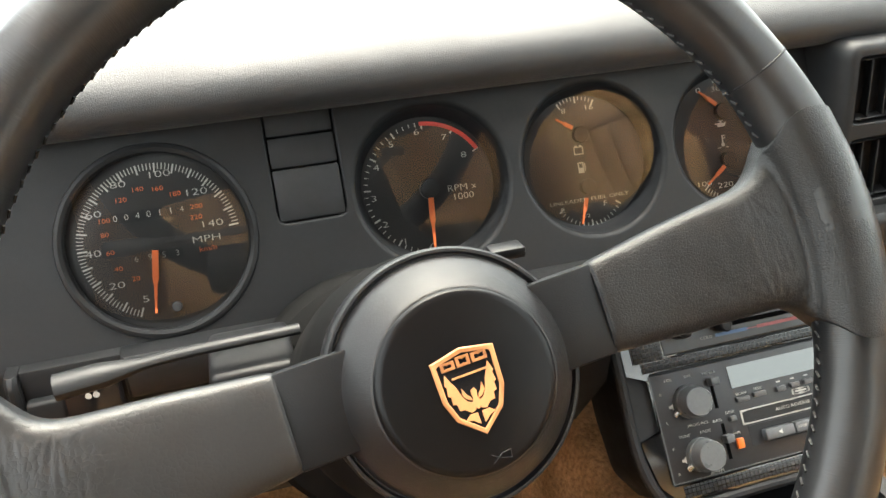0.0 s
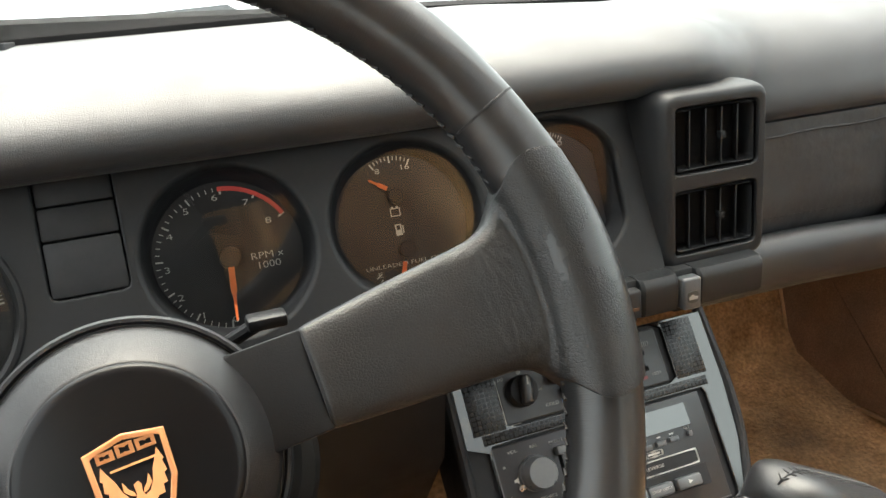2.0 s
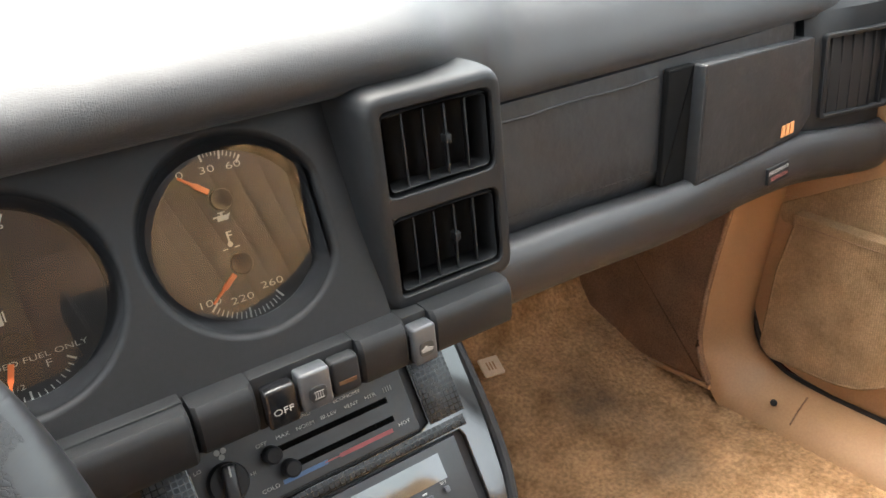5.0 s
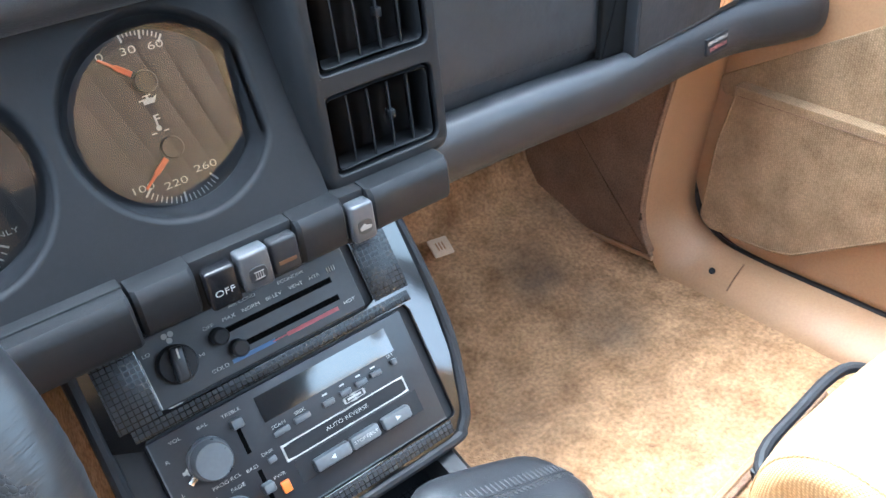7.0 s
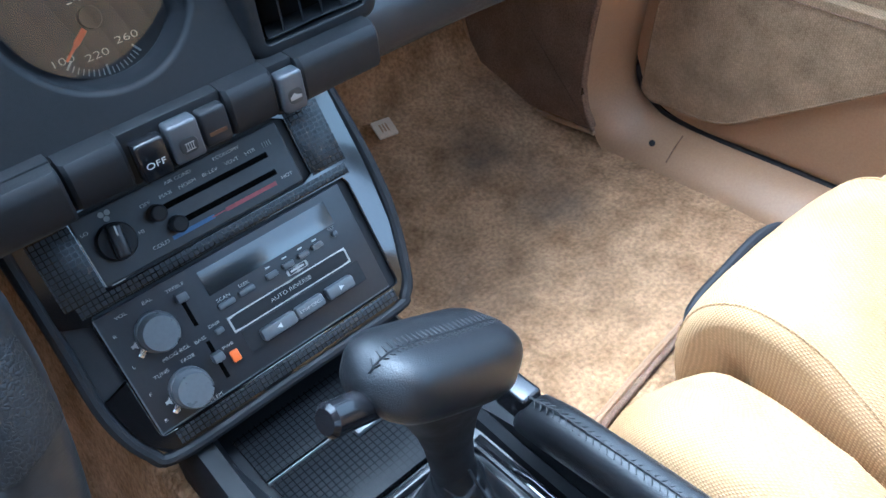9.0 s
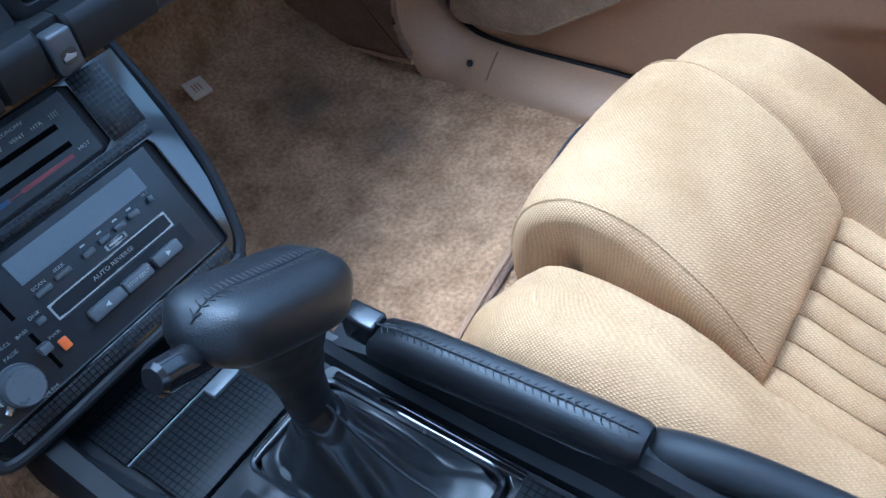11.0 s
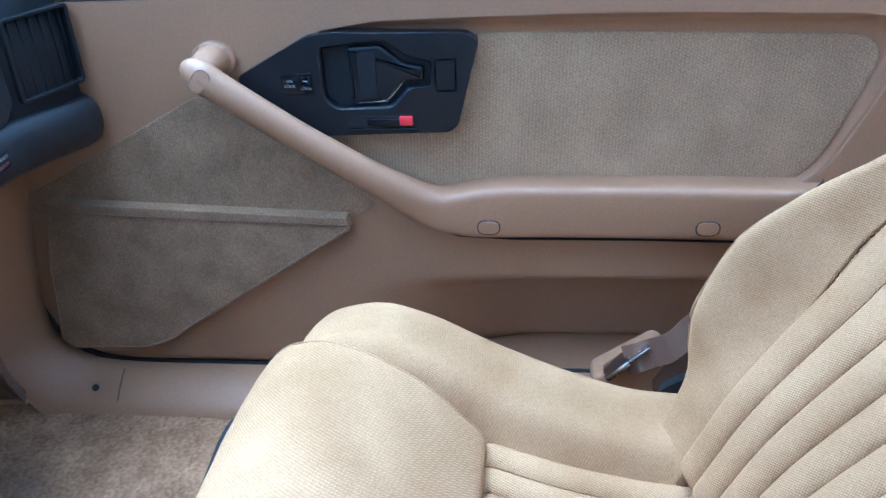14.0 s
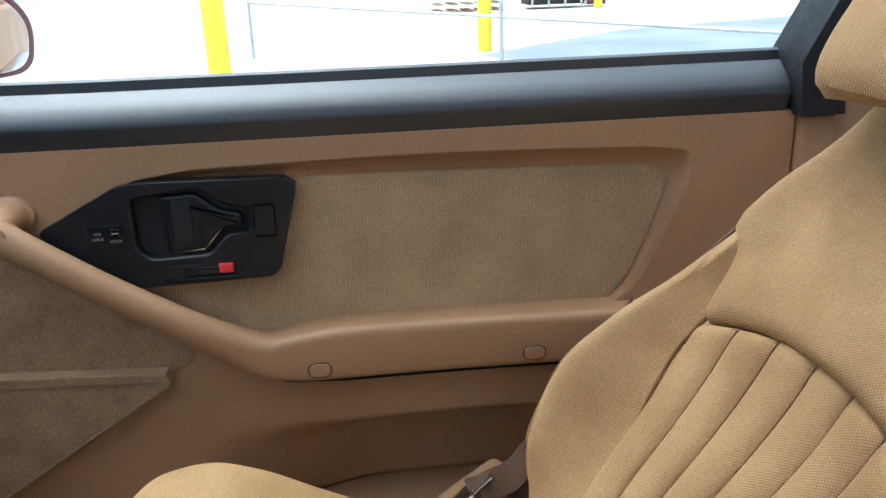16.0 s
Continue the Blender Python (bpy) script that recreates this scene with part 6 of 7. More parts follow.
def bucket_seat():
    s = thing("bucket_seat", pose(0.70, 0.1, 0.10), "tan velour bucket seat with ribbed centre and high side bolsters", "car seat", "front seats")
    o = Vector((0.0, -0.1, -0.10))
    line = spline([(0, y, z) for y, z in PAD_LINE], 40)

    def thigh(u, t):
        p = line[min(39, int(t * 39))].lerp(line[min(39, int(t * 39) + 1)], t * 39 - int(t * 39))
        half = 0.115 - 0.008 * t
        x = half * (2 * u - 1)
        n1 = 0.0016 * noise.noise(Vector((x * 22, t * 7, 1))) + 0.0009 * noise.noise(Vector((x * 60, t * 16, 5)))
        return o + Vector((x, p.y - 0.012 * (x / half) ** 4 * (1 - t), p.z + n1 - 0.006 * (x / half) ** 2 * (1 - t)))

    tp = part("thigh_pad", patch(thigh, 44, 60, 0.016, (0.09, 0.06), 0.05), VELOUR, s, "broad velour thigh pad")

    def seam_over(fn, u, lift, t0=0.04, t1=0.96, n=36):
        """A sewn line along a stuffed panel at the breadth u."""
        pts = []
        for i in range(n):
            t = t0 + (t1 - t0) * i / (n - 1)
            a = fn(u + 0.01, t) - fn(u - 0.01, t)
            b = fn(u, min(1, t + 0.012)) - fn(u, max(0, t - 0.012))
            pts.append(fn(u, t) + b.cross(a).normalized() * lift)
        return sweep(pts, 0.0013, 6)
    for u in (0.055, 0.945):
        part("seam", seam_over(thigh, u, 0.0146), VELOUR, tp)

    def bed(x, y):
        return curve_at([(-0.06, 0.196), (0.0, 0.198), (0.10, 0.206), (0.20, 0.228), (0.262, 0.250)], y) + 0.5 * x * x

    edges = [-0.108 + 0.216 * i / 7 for i in range(8)]
    for a, b in zip(edges, edges[1:]):
        def rib(u, t, a=a, b=b, y0=0.272, y1=0.0312):
            x = (a + (b - a) * u)
            y = y0 + (y1 + 0.9 * x * x - y0) * t
            return o + Vector((x, y, bed(x, y) + 0.001 * noise.noise(Vector((x * 30, y * 25, 2)))))
        part("rib", patch(rib, 10, 34, 0.009, (0.5, 0.025), 0.006), VELOUR, s)

        def tail(u, t, a=a, b=b):
            x = (a + (b - a) * u)
            y = 0.031 + 0.9 * x * x * (1 - t) - 0.088 * t
            return o + Vector((x, y, bed(x, y) + 0.001 * noise.noise(Vector((x * 30, y * 25, 5)))))
        part("rear_rib", patch(tail, 10, 14, 0.009, (0.5, 0.07), 0.006), VELOUR, s)

    def bolster(sign):
        def sheet(u, t):
            y = -0.055 + 0.535 * t
            crest = curve_at(CREST, y)
            inner_x = 0.109 + 0.012 * smooth(0.26, 0.45, y)
            inner_z = min(curve_at([(-0.06, 0.205), (0.10, 0.214), (0.262, 0.262), (0.33, 0.305), (0.42, 0.325), (0.48, 0.25)], y), crest - 0.004)
            lean = 0.010 * smooth(0.30, 0.48, y)
            pts = [(inner_x - 0.006, inner_z - 0.022), (inner_x + 0.004, inner_z - 0.004), (inner_x + 0.022, inner_z + 0.35 * (crest - inner_z) + 0.012), (0.160, crest - 0.008), (0.186, crest), (0.212, crest - 0.010), (0.230 - lean, crest - 0.040), (0.236 - lean, 0.5 * crest + 0.07), (0.232 - lean, 0.16)]
            f = u * (len(pts) - 1)
            k = min(len(pts) - 2, int(f))
            sp_ = spline([(px, 0, pz) for px, pz in pts], 43)
            p = sp_[min(42, round(u * 42))]
            n1 = 0.0022 * noise.noise(Vector((p.x * 16, y * 13, 4 + sign))) + 0.0012 * noise.noise(Vector((p.x * 40, y * 18, 9)))
            wrinkle = -0.004 * math.exp(-((y - 0.262 - 0.25 * (p.x - 0.11)) / 0.006) ** 2) * (1 - smooth(0.13, 0.165, p.x))
            for y0, k, w0 in ((0.300, 0.55, 0.0045), (0.322, 0.75, 0.004), (0.348, 0.45, 0.005), (0.215, 0.9, 0.005)):
                wrinkle -= 0.0024 * math.exp(-((y - y0 - k * (p.x - 0.13)) / w0) ** 2) * smooth(0.112, 0.125, p.x) * smooth(0.195, 0.165, p.x)
            yy = y - 0.02 * smooth(0.40, 0.48, y) * (abs(p.x - 0.18) / 0.07) ** 2
            return o + Vector((sign * p.x, yy, p.z + n1 + wrinkle))
        return (lambda u, t: sheet(u, t)) if sign < 0 else (lambda u, t: sheet(1 - u, t))

    for sg in (1, -1):
        part("side_bolster", patch(bolster(sg), 43, 64, 0.006, (0.04, 0.05), 0.015), VELOUR, s, "raised velour side bolster", sharp=180)

    # back rest
    def back_y(z):
        return BACK_SLOPE * (z - 0.25) + 0.004

    def lumbar(z):
        return 0.046 * smooth(0.50, 0.29, z)

    def half_at(z):
        return curve_at([(0.22, 0.12), (0.30, 0.128), (0.40, 0.145), (0.48, 0.160), (0.55, 0.165)], z)

    def arch(x):
        return 0.485 + 0.030 * (1 - (x / 0.16) ** 2)

    for i in range(7):
        def back_rib(u, t, i=i):
            f = -1 + 2 * (i + u) / 7
            z0, z1 = 0.225, arch(f * 0.16)
            z = z0 + (z1 - z0) * t
            x = f * half_at(z)
            return o + Vector((x, back_y(z) + lumbar(z) + 0.35 * abs(x) ** 1.5, z))
        part("back_rib", patch(lambda u, t, g=back_rib: g(u, t), 10, 34, 0.013, (0.5, 0.05), 0.01), VELOUR, s)

    def upper(u, t):
        f = 2 * u - 1
        z = arch(f * 0.16) + (0.705 - arch(f * 0.16)) * t
        half = curve_at([(0.48, 0.163), (0.53, 0.163), (0.55, 0.170), (0.572, 0.181), (0.60, 0.167), (0.66, 0.127), (0.70, 0.098), (0.72, 0.078)], z)
        x = f * half
        return o + Vector((x, back_y(z) + 0.008 + 0.012 * smooth(0.10, 0.17, abs(x)) * smooth(0.60, 0.52, z) + 0.016 * smooth(0.11, 0.16, abs(x)) * smooth(0.545, 0.585, z) * smooth(0.68, 0.62, z) + 0.0014 * noise.noise(Vector((x * 25, z * 25, 6))), z))
    part("shoulder_pad", patch(upper, 36, 32, 0.012, (0.06, 0.08), 0.006), VELOUR, s, "plain velour shoulder pad")

    WING = [(0.205, 0.0), (0.225, 0.018), (0.25, 0.042), (0.29, 0.070), (0.32, 0.088), (0.365, 0.107), (0.43, 0.111), (0.48, 0.088), (0.53, 0.044), (0.57, 0.024), (0.62, 0.012), (0.66, 0.004)]

    def wing(sign):
        def sheet(u, t):
            z = 0.205 + 0.44 * t
            out = curve_at([(0.2, 0.200), (0.30, 0.212), (0.42, 0.212), (0.53, 0.194), (0.60, 0.162), (0.66, 0.122)], z)
            inn = min(half_at(z), out - 0.03) - 0.004 * smooth(0.455, 0.50, z)
            push = curve_at(WING, z)
            yb = back_y(z)
            yi = yb + lumbar(z) + 0.35 * inn ** 1.5 * smooth(0.52, 0.46, z)
            pts = [(inn - 0.014, yi - 0.006), (inn + 0.008, max(yi + 0.011, yb + 0.40 * push + 0.008)), (inn + 0.55 * (out - inn), max(yi + 0.018, yb + 0.88 * push + 0.009)), (out - 0.014, yb + push + 0.004), (out, yb + push - 0.020), (out + 0.008, yb + 0.25 * push - 0.05), (out + 0.004, yb - 0.10)]
            p = spline([(px, py, 0) for px, py in pts], 37)[round(u * 36)]
            n1 = 0.0016 * noise.noise(Vector((p.x * 18, z * 18, 11 + sign)))
            return o + Vector((sign * p.x, p.y + n1, z))
        return (lambda u, t: sheet(u, t)) if sign > 0 else (lambda u, t: sheet(1 - u, t))

    for sg in (1, -1):
        w = part("back_wing", patch(wing(sg), 37, 60, 0.005, (0.04, 0.05), 0.012), VELOUR, s, "wrap-round velour wing", sharp=180)
        pipe = [o + Vector((sg * curve_at([(0.2, 0.198), (0.30, 0.206), (0.42, 0.204), (0.53, 0.184)], z), back_y(z) + curve_at(WING, z) + 0.007, z)) for z in [0.26 + 0.26 * i / 24 for i in range(25)]]
        part("seam", sweep(pipe, 0.0016, 6), VELOUR, w)
    part("back_shell", loft([[o + Vector((x, back_y(z) - d, z)) for x, d in ((-h, 0.02), (-h + 0.01, 0.10), (h - 0.01, 0.10), (h, 0.02))] for z, h in ((0.16, 0.19), (0.30, 0.205), (0.45, 0.205), (0.56, 0.178), (0.64, 0.125), (0.70, 0.085))]), VELOUR, s)

    def rest():
        rings = []
        for i in range(17):
            t = i / 16
            z = 0.700 + 0.155 * t
            e = max(0.1, math.sqrt(max(0.0, 1 - abs(2 * t - 1) ** 3.2)))
            ring = []
            for j in range(36):
                a = 2 * math.pi * j / 36
                c, q = math.cos(a), math.sin(a)
                ring.append(o + Vector((math.copysign(abs(c) ** 0.6, c) * 0.118 * (0.75 + 0.25 * e), -0.158 - 0.10 * t + math.copysign(abs(q) ** 0.7, q) * 0.046 * e + 0.02 * (abs(c) ** 3), z)))
            rings.append(ring)
        return loft(rings)
    part("headrest", rest(), VELOUR, s, "velour headrest")
    part("base", box(-0.215, 0.215, -0.16, 0.345, 0.0, 0.062, 0.015, 3), DARK, s, "black seat base")
    part("front_edge", sweep(spline([o + Vector(p) for p in ((-0.04, 0.498, 0.222), (0.0, 0.534, 0.228), (0.07, 0.544, 0.228), (0.15, 0.548, 0.228), (0.185, 0.53, 0.22), (0.20, 0.48, 0.20))], 20), 0.006, 10), DARK, s, "black plastic front edge")
    part("valance", loft([[o + Vector((x, y, z)) for y, z in ((0.532, 0.228), (0.495, 0.12), (0.46, 0.12), (0.45, 0.225))] for x in (-0.02, 0.08, 0.17)]), DARK, s, "black plastic front valance")
    part("skirt", loft([[o + Vector((x, y, z)) for x, y in rounded([(-0.215, -0.05), (0.215, -0.05), (0.215, 0.41), (0.12, 0.452), (-0.12, 0.452), (-0.215, 0.41)], 0.03)] for z in (0.12, 0.165)]), DARK, s, "dark lower skirt")
    return s


seat = bucket_seat()
twin = copy_thing(seat, pose(0.0, -0.02, 0.10))

# seat belt and its guide by the sill
belt = thing("seat_belt", pose(1.05, 0.1, 0.13), "brown seat belt with a bright tongue in a tan plastic guide", "seat belt")
GUIDE = pose(1.045, 0.106, 0.190, -35, 0, 0)
part("guide", moved(box(-0.026, 0.024, -0.050, 0.052, -0.060, 0.014, 0.014, 4), GUIDE), TAN, belt, "tan plastic belt guide", world=True)
part("foot", box(1.012, 1.08, 0.06, 0.165, 0.10, 0.140, 0.012, 3), TAN, belt, world=True)
part("tongue", moved(joined(box(-0.014, 0.014, -0.040, 0.012, -0.0015, 0.0015, 0.001), box(-0.019, 0.019, -0.010, 0.026, -0.004, 0.004, 0.002)), pose(1.020, 0.116, 0.203, -39, 14, 0)), BRIGHT, belt, "bright metal tongue", world=True)


def ribbon(pts, w, across):
    rows = spline(pts, 26)
    a = Vector(across).normalized() * w / 2
    n = a.cross(rows[-1] - rows[0]).normalized() * 0.0008
    return loft([[p - a - n, p + a - n, p + a + n, p - a + n] for p in rows])


part("folded_strap", ribbon([(1.020, 0.112, 0.206), (1.014, 0.098, 0.215), (1.022, 0.082, 0.216), (1.012, 0.062, 0.232), (1.020, 0.044, 0.246), (1.018, 0.030, 0.262)], 0.036, (0.35, 0.3, 0.85)), WEBBING, belt, "crumpled fold of webbing", world=True)
part("lap_strap", ribbon([(1.020, 0.078, 0.180), (1.018, 0.060, 0.190), (1.018, 0.042, 0.210), (1.020, 0.020, 0.245), (1.022, -0.02, 0.31), (1.025, -0.085, 0.41)], 0.068, (0.12, 0.10, 0.99)), WEBBING, belt, world=True)
part("shoulder_strap", ribbon([(1.025, -0.075, 0.40), (1.025, -0.130, 0.452), (1.025, -0.200, 0.512), (1.028, -0.300, 0.592), (1.035, -0.42, 0.70)], 0.044, (0.55, -0.55, -0.4)), WEBBING, belt, world=True)
recl = thing("seat_recliner", pose(0.96, 0.03, 0.14), "black metal seat recliner mechanism beside the cushion", "seat mechanism")
part("bracket", moved(slab(rounded([(-0.09, -0.03), (0.05, -0.04), (0.06, 0.02), (0.0, 0.055), (-0.08, 0.06)], 0.015), 0, 0.012, 0.002), axes((0.965, 0.02, 0.185), (0, 1, 0), (0, 0, 1), (1, 0, 0))), DARK, recl, world=True)
for y, z in ((0.045, 0.19), (0.0, 0.20), (-0.03, 0.175)):
    part("bolt", rod((0.975, y, z), (0.984, y, z), 0.007, 6), GLOSSBLACK, recl, world=True)
part("arm", sweep(spline([(0.985, 0.06, 0.18), (0.985, 0.02, 0.205), (0.985, -0.03, 0.20)], 8), 0.006, 8), GLOSSBLACK, recl, world=True)
seamthing = thing("carpet_seam", pose(0.6, 0.62, 0.1), "bound carpet edge beside the seat runner", "carpet edge")
part("binding", sweep(spline([(0.50, 0.55, FLOOR + 0.010), (0.60, 0.564, FLOOR + 0.006), (0.66, 0.572, FLOOR + 0.005), (0.74, 0.581, FLOOR + 0.005), (0.95, 0.60, FLOOR + 0.004)], 20), 0.004, 8), KICKCLOTH, seamthing, world=True)
part("edge_piping", sweep(spline([(0.50, 0.558, FLOOR + 0.012), (0.60, 0.572, FLOOR + 0.008), (0.66, 0.580, FLOOR + 0.007), (0.74, 0.589, FLOOR + 0.007), (0.95, 0.608, FLOOR + 0.006)], 20), 0.0045, 8), TAN, seamthing, world=True)


# ---- passenger door ----
door = thing("door_1", pose(1.12, 0.3, 0.12), "tan moulded passenger door with cloth insert, armrest and black upper trim", "car door", kind="structure")
DM = axes((DOOR_X, 0, 0), (0, 1, 0), (0, 0, 1), (-1, 0, 0))   # local x ahead, y up, z into the cabin


def dpart(name, bm, material, parent=None, label="", sharp=35):
    return part(name, moved(bm, DM), material, parent or door, label, world=True, sharp=sharp)


core = dpart("panel", slab([(-0.292, 0.11), (0.86, 0.126), (0.9, 0.16), (0.908, 0.20), (0.90, 0.45), (0.86, 0.635), (-0.292, 0.632)], -0.098, -0.090, 0.002), TAN, label="tan moulded door panel")
# upper frame round the cloth, with a step into it
upper_out = [(-0.2905, 0.30), (-0.2905, 0.6335), (0.87, 0.6335), (0.905, 0.40), (0.61, 0.528), (0.45, 0.44), (0.42, 0.36), (0.1, 0.36)]
insert = [(0.455, 0.598), (0.43, 0.6035), (0.2, 0.6045), (-0.13, 0.600), (-0.158, 0.594), (-0.168, 0.578), (-0.160, 0.55), (-0.120, 0.462), (-0.103, 0.430), (-0.085, 0.410), (-0.04, 0.398), (0.30, 0.392), (0.43, 0.388), (0.615, 0.50), (0.60, 0.525)]


def softened(pts, turns=2):
    """A closed outline with its corners cut round."""
    for _ in range(turns):
        pts = [(a[0] * (1 - f) + b[0] * f, a[1] * (1 - f) + b[1] * f) for a, b in zip(pts, pts[1:] + pts[:1]) for f in (0.25, 0.75)]
    return pts


insert = softened(insert)
dpart("upper_panel", frame_plate(upper_out, insert, 0.006, -0.016, -0.018, 0.005), TAN, label="tan moulded upper frame", sharp=60)
cloth = [(0.455, 0.582), (0.43, 0.585), (0.2, 0.586), (-0.115, 0.577), (-0.135, 0.572), (-0.145, 0.555), (-0.141, 0.53), (-0.109, 0.445), (-0.092, 0.422), (-0.078, 0.404), (-0.04, 0.394), (0.30, 0.388), (0.43, 0.384), (0.615, 0.495), (0.60, 0.520)]
cloth = softened(cloth)
dpart("insert_border", loft([[(a[0] + (b[0] - a[0]) * t, a[1] + (b[1] - a[1]) * t, z) for a, b in zip(insert, cloth)] for t, z in ((-0.06, 0.0052), (0.0, 0.0045), (0.10, 0.0015), (0.30, -0.0060), (0.55, -0.0100), (0.85, -0.0115), (1.05, -0.0120))], caps=False), TAN, label="soft recessed border round the cloth", sharp=80)
dpart("cloth_insert", slab(cloth, -0.019, -0.0085, 0.003), DOORCLOTH, label="ribbed tan cloth insert")
# lower panel with a scooped well behind
def lower_panel():
    """The door's lower half, hollowed behind into a deep well with a soft rim."""
    rows = []
    for i in range(110):
        y = 0.909 - 1.1995 * i / 109
        zb = 0.126 + curve_at([(0.78, 0.0), (0.83, 0.006), (0.87, 0.022), (0.895, 0.05), (0.909, 0.09)], y)
        zt = curve_at([(-0.3, 0.357), (0.385, 0.363), (0.43, 0.398), (0.605, 0.526), (0.909, 0.385)], y)
        row = []
        for j in range(40):
            t = j / 39
            z = zb + (zt - zb) * t
            scoop = smooth(0.500, 0.20, y + 0.55 * (z - 0.13)) * smooth(0.280, 0.238, z)
            d = 0.004 - 0.090 * scoop - 0.012 * (1 if j == 0 else 0)
            row.append((y, z, d))
        rows.append(row)
    return loft(rows, closed=False)


part("well_floor", box(1.092, 1.197, -0.29, 0.47, 0.116, 0.1275, 0.002), TAN, door, world=True)
dpart("lower_panel", lower_panel(), TAN, label="tan lower panel with a scooped map well", sharp=180)
part("edge_seal", sweep(spline([(1.101, -0.29, 0.125), (1.101, 0.2, 0.125), (1.101, 0.609, 0.126), (1.101, 0.811, 0.127), (1.101, 0.872, 0.140), (1.101, 0.904, 0.180), (1.101, 0.905, 0.235), (1.101, 0.890, 0.324), (1.101, 0.86, 0.50)], 60), 0.0050, 8), SEALBROWN, door, "dark rubber edge seal", world=True)
# cloth triangle and pocket
tri = rounded([(0.607, 0.532), (0.885, 0.388), (0.875, 0.365), (0.47, 0.352), (0.424, 0.378), (0.412, 0.398)], 0.006)
dpart("cloth_triangle", slab(tri, 0.0, 0.0075, 0.002), POCKETCLOTH, label="worn velour triangle")
pocket = rounded([(0.842, 0.385), (0.458, 0.366), (0.453, 0.356), (0.735, 0.176), (0.765, 0.168), (0.868, 0.165), (0.882, 0.178), (0.866, 0.30)], 0.01)
pk = dpart("map_pocket", slab(pocket, 0.0, 0.024, 0.0025), POCKETCLOTH, label="velour map pocket with bound edge")
dpart("pocket_hem", slab([(0.846, 0.390), (0.455, 0.3705), (0.452, 0.3585), (0.846, 0.3745)], 0.004, 0.0258, 0.0016), POCKETCLOTH, pk, "folded hem along the pocket's mouth")
dpart("pocket_piping", sweep([(p[0], p[1], 0.0215) for p in pocket], 0.0032, 8, closed=True), POCKETCLOTH, pk)
dpart("hem_stitching", sweep([(0.840, 0.3768, 0.0256), (0.650, 0.3686, 0.0256), (0.462, 0.3608, 0.0256)], 0.0007, 6), KICKCLOTH, pk)
# armrest and pull handle flow into one another
def flowing(path, sizes, boxy):
    """A moulded bar along path (y, z, depth), with half height and half depth by y, round to boxy."""
    rows = []
    for i, p in enumerate(path):
        q0, q1 = path[max(0, i - 1)], path[min(len(path) - 1, i + 1)]
        run = (q1 - q0).normalized()
        up = Vector((0, 0, 1)).cross(run).normalized() if abs(run.z) < 0.9 else Vector((-0.6, 0.8, 0))
        side = run.cross(up).normalized()
        a = curve_at([(y, h) for y, h, w in sizes], p.x)
        b = curve_at([(y, w) for y, h, w in sizes], p.x)
        k = 1.0 - boxy * smooth(0.42, 0.30, p.x)
        rows.append([p + up * (math.copysign(abs(math.cos(t)) ** k, math.cos(t)) * a) + side * (math.copysign(abs(math.sin(t)) ** k, math.sin(t)) * b) for t in [2 * math.pi * n_ / 32 for n_ in range(32)]])
    return loft(rows)


BAR = spline([(0.6100, 0.5730, 0.048), (0.600, 0.5660, 0.0545), (0.575, 0.5480, 0.058), (0.50, 0.4920, 0.050), (0.43, 0.4400, 0.037), (0.385, 0.4070, 0.025), (0.346, 0.3830, 0.016), (0.315, 0.3780, 0.011), (0.25, 0.3800, 0.008), (0.10, 0.380, 0.008), (-0.10, 0.3765, 0.008), (-0.291, 0.373, 0.008)], 130)
BAR_SIZE = [(-0.3, 0.0335, 0.0265), (0.25, 0.0335, 0.0265), (0.28, 0.0325, 0.0262), (0.315, 0.0285, 0.0245), (0.346, 0.0245, 0.0210), (0.385, 0.0212, 0.0182), (0.43, 0.0188, 0.0165), (0.50, 0.0172, 0.0150), (0.575, 0.0180, 0.0158), (0.590, 0.0192, 0.0165), (0.600, 0.0168, 0.0150), (0.606, 0.0115, 0.0110), (0.6105, 0.0020, 0.0020)]
arm = dpart("armrest", flowing(BAR, BAR_SIZE, 0.70), TAN, label="tan moulded armrest rising into a pull handle", sharp=180)
# dark bead paints the shade in the armrest's lower joint
dpart("shadow_gap", sweep([(0.345, 0.3590, 0.025), (0.315, 0.3500, 0.0275), (0.25, 0.3465, 0.0285), (0.10, 0.3465, 0.0285), (-0.10, 0.3430, 0.0285), (-0.288, 0.3395, 0.0285)], 0.0024, 6), RUBBER, arm, "dark strip for the shaded joint under the armrest")
FOOT = [(0.000, 0.5930, 0.5660, 0.0265, 0.0215), (0.010, 0.5930, 0.5660, 0.0265, 0.0215), (0.0125, 0.5930, 0.5660, 0.0255, 0.0205), (0.0135, 0.5935, 0.5660, 0.0215, 0.0180), (0.030, 0.5950, 0.5650, 0.0185, 0.0165), (0.046, 0.5950, 0.5630, 0.0160, 0.0145), (0.054, 0.5945, 0.5620, 0.0115, 0.0105), (0.058, 0.5940, 0.5615, 0.0055, 0.0050)]
dpart("handle_foot", loft([[(y + ry * math.cos(t), z + rz * math.sin(t), d) for t in [2 * math.pi * k_ / 32 for k_ in range(32)]] for d, y, z, ry, rz in FOOT]), TAN, arm, sharp=50)
PLUG = [(0.0125 * math.copysign(abs(math.cos(a)) ** 0.7, math.cos(a)), 0.0085 * math.copysign(abs(math.sin(a)) ** 0.8, math.sin(a))) for a in [2 * math.pi * i / 28 for i in range(28)]]
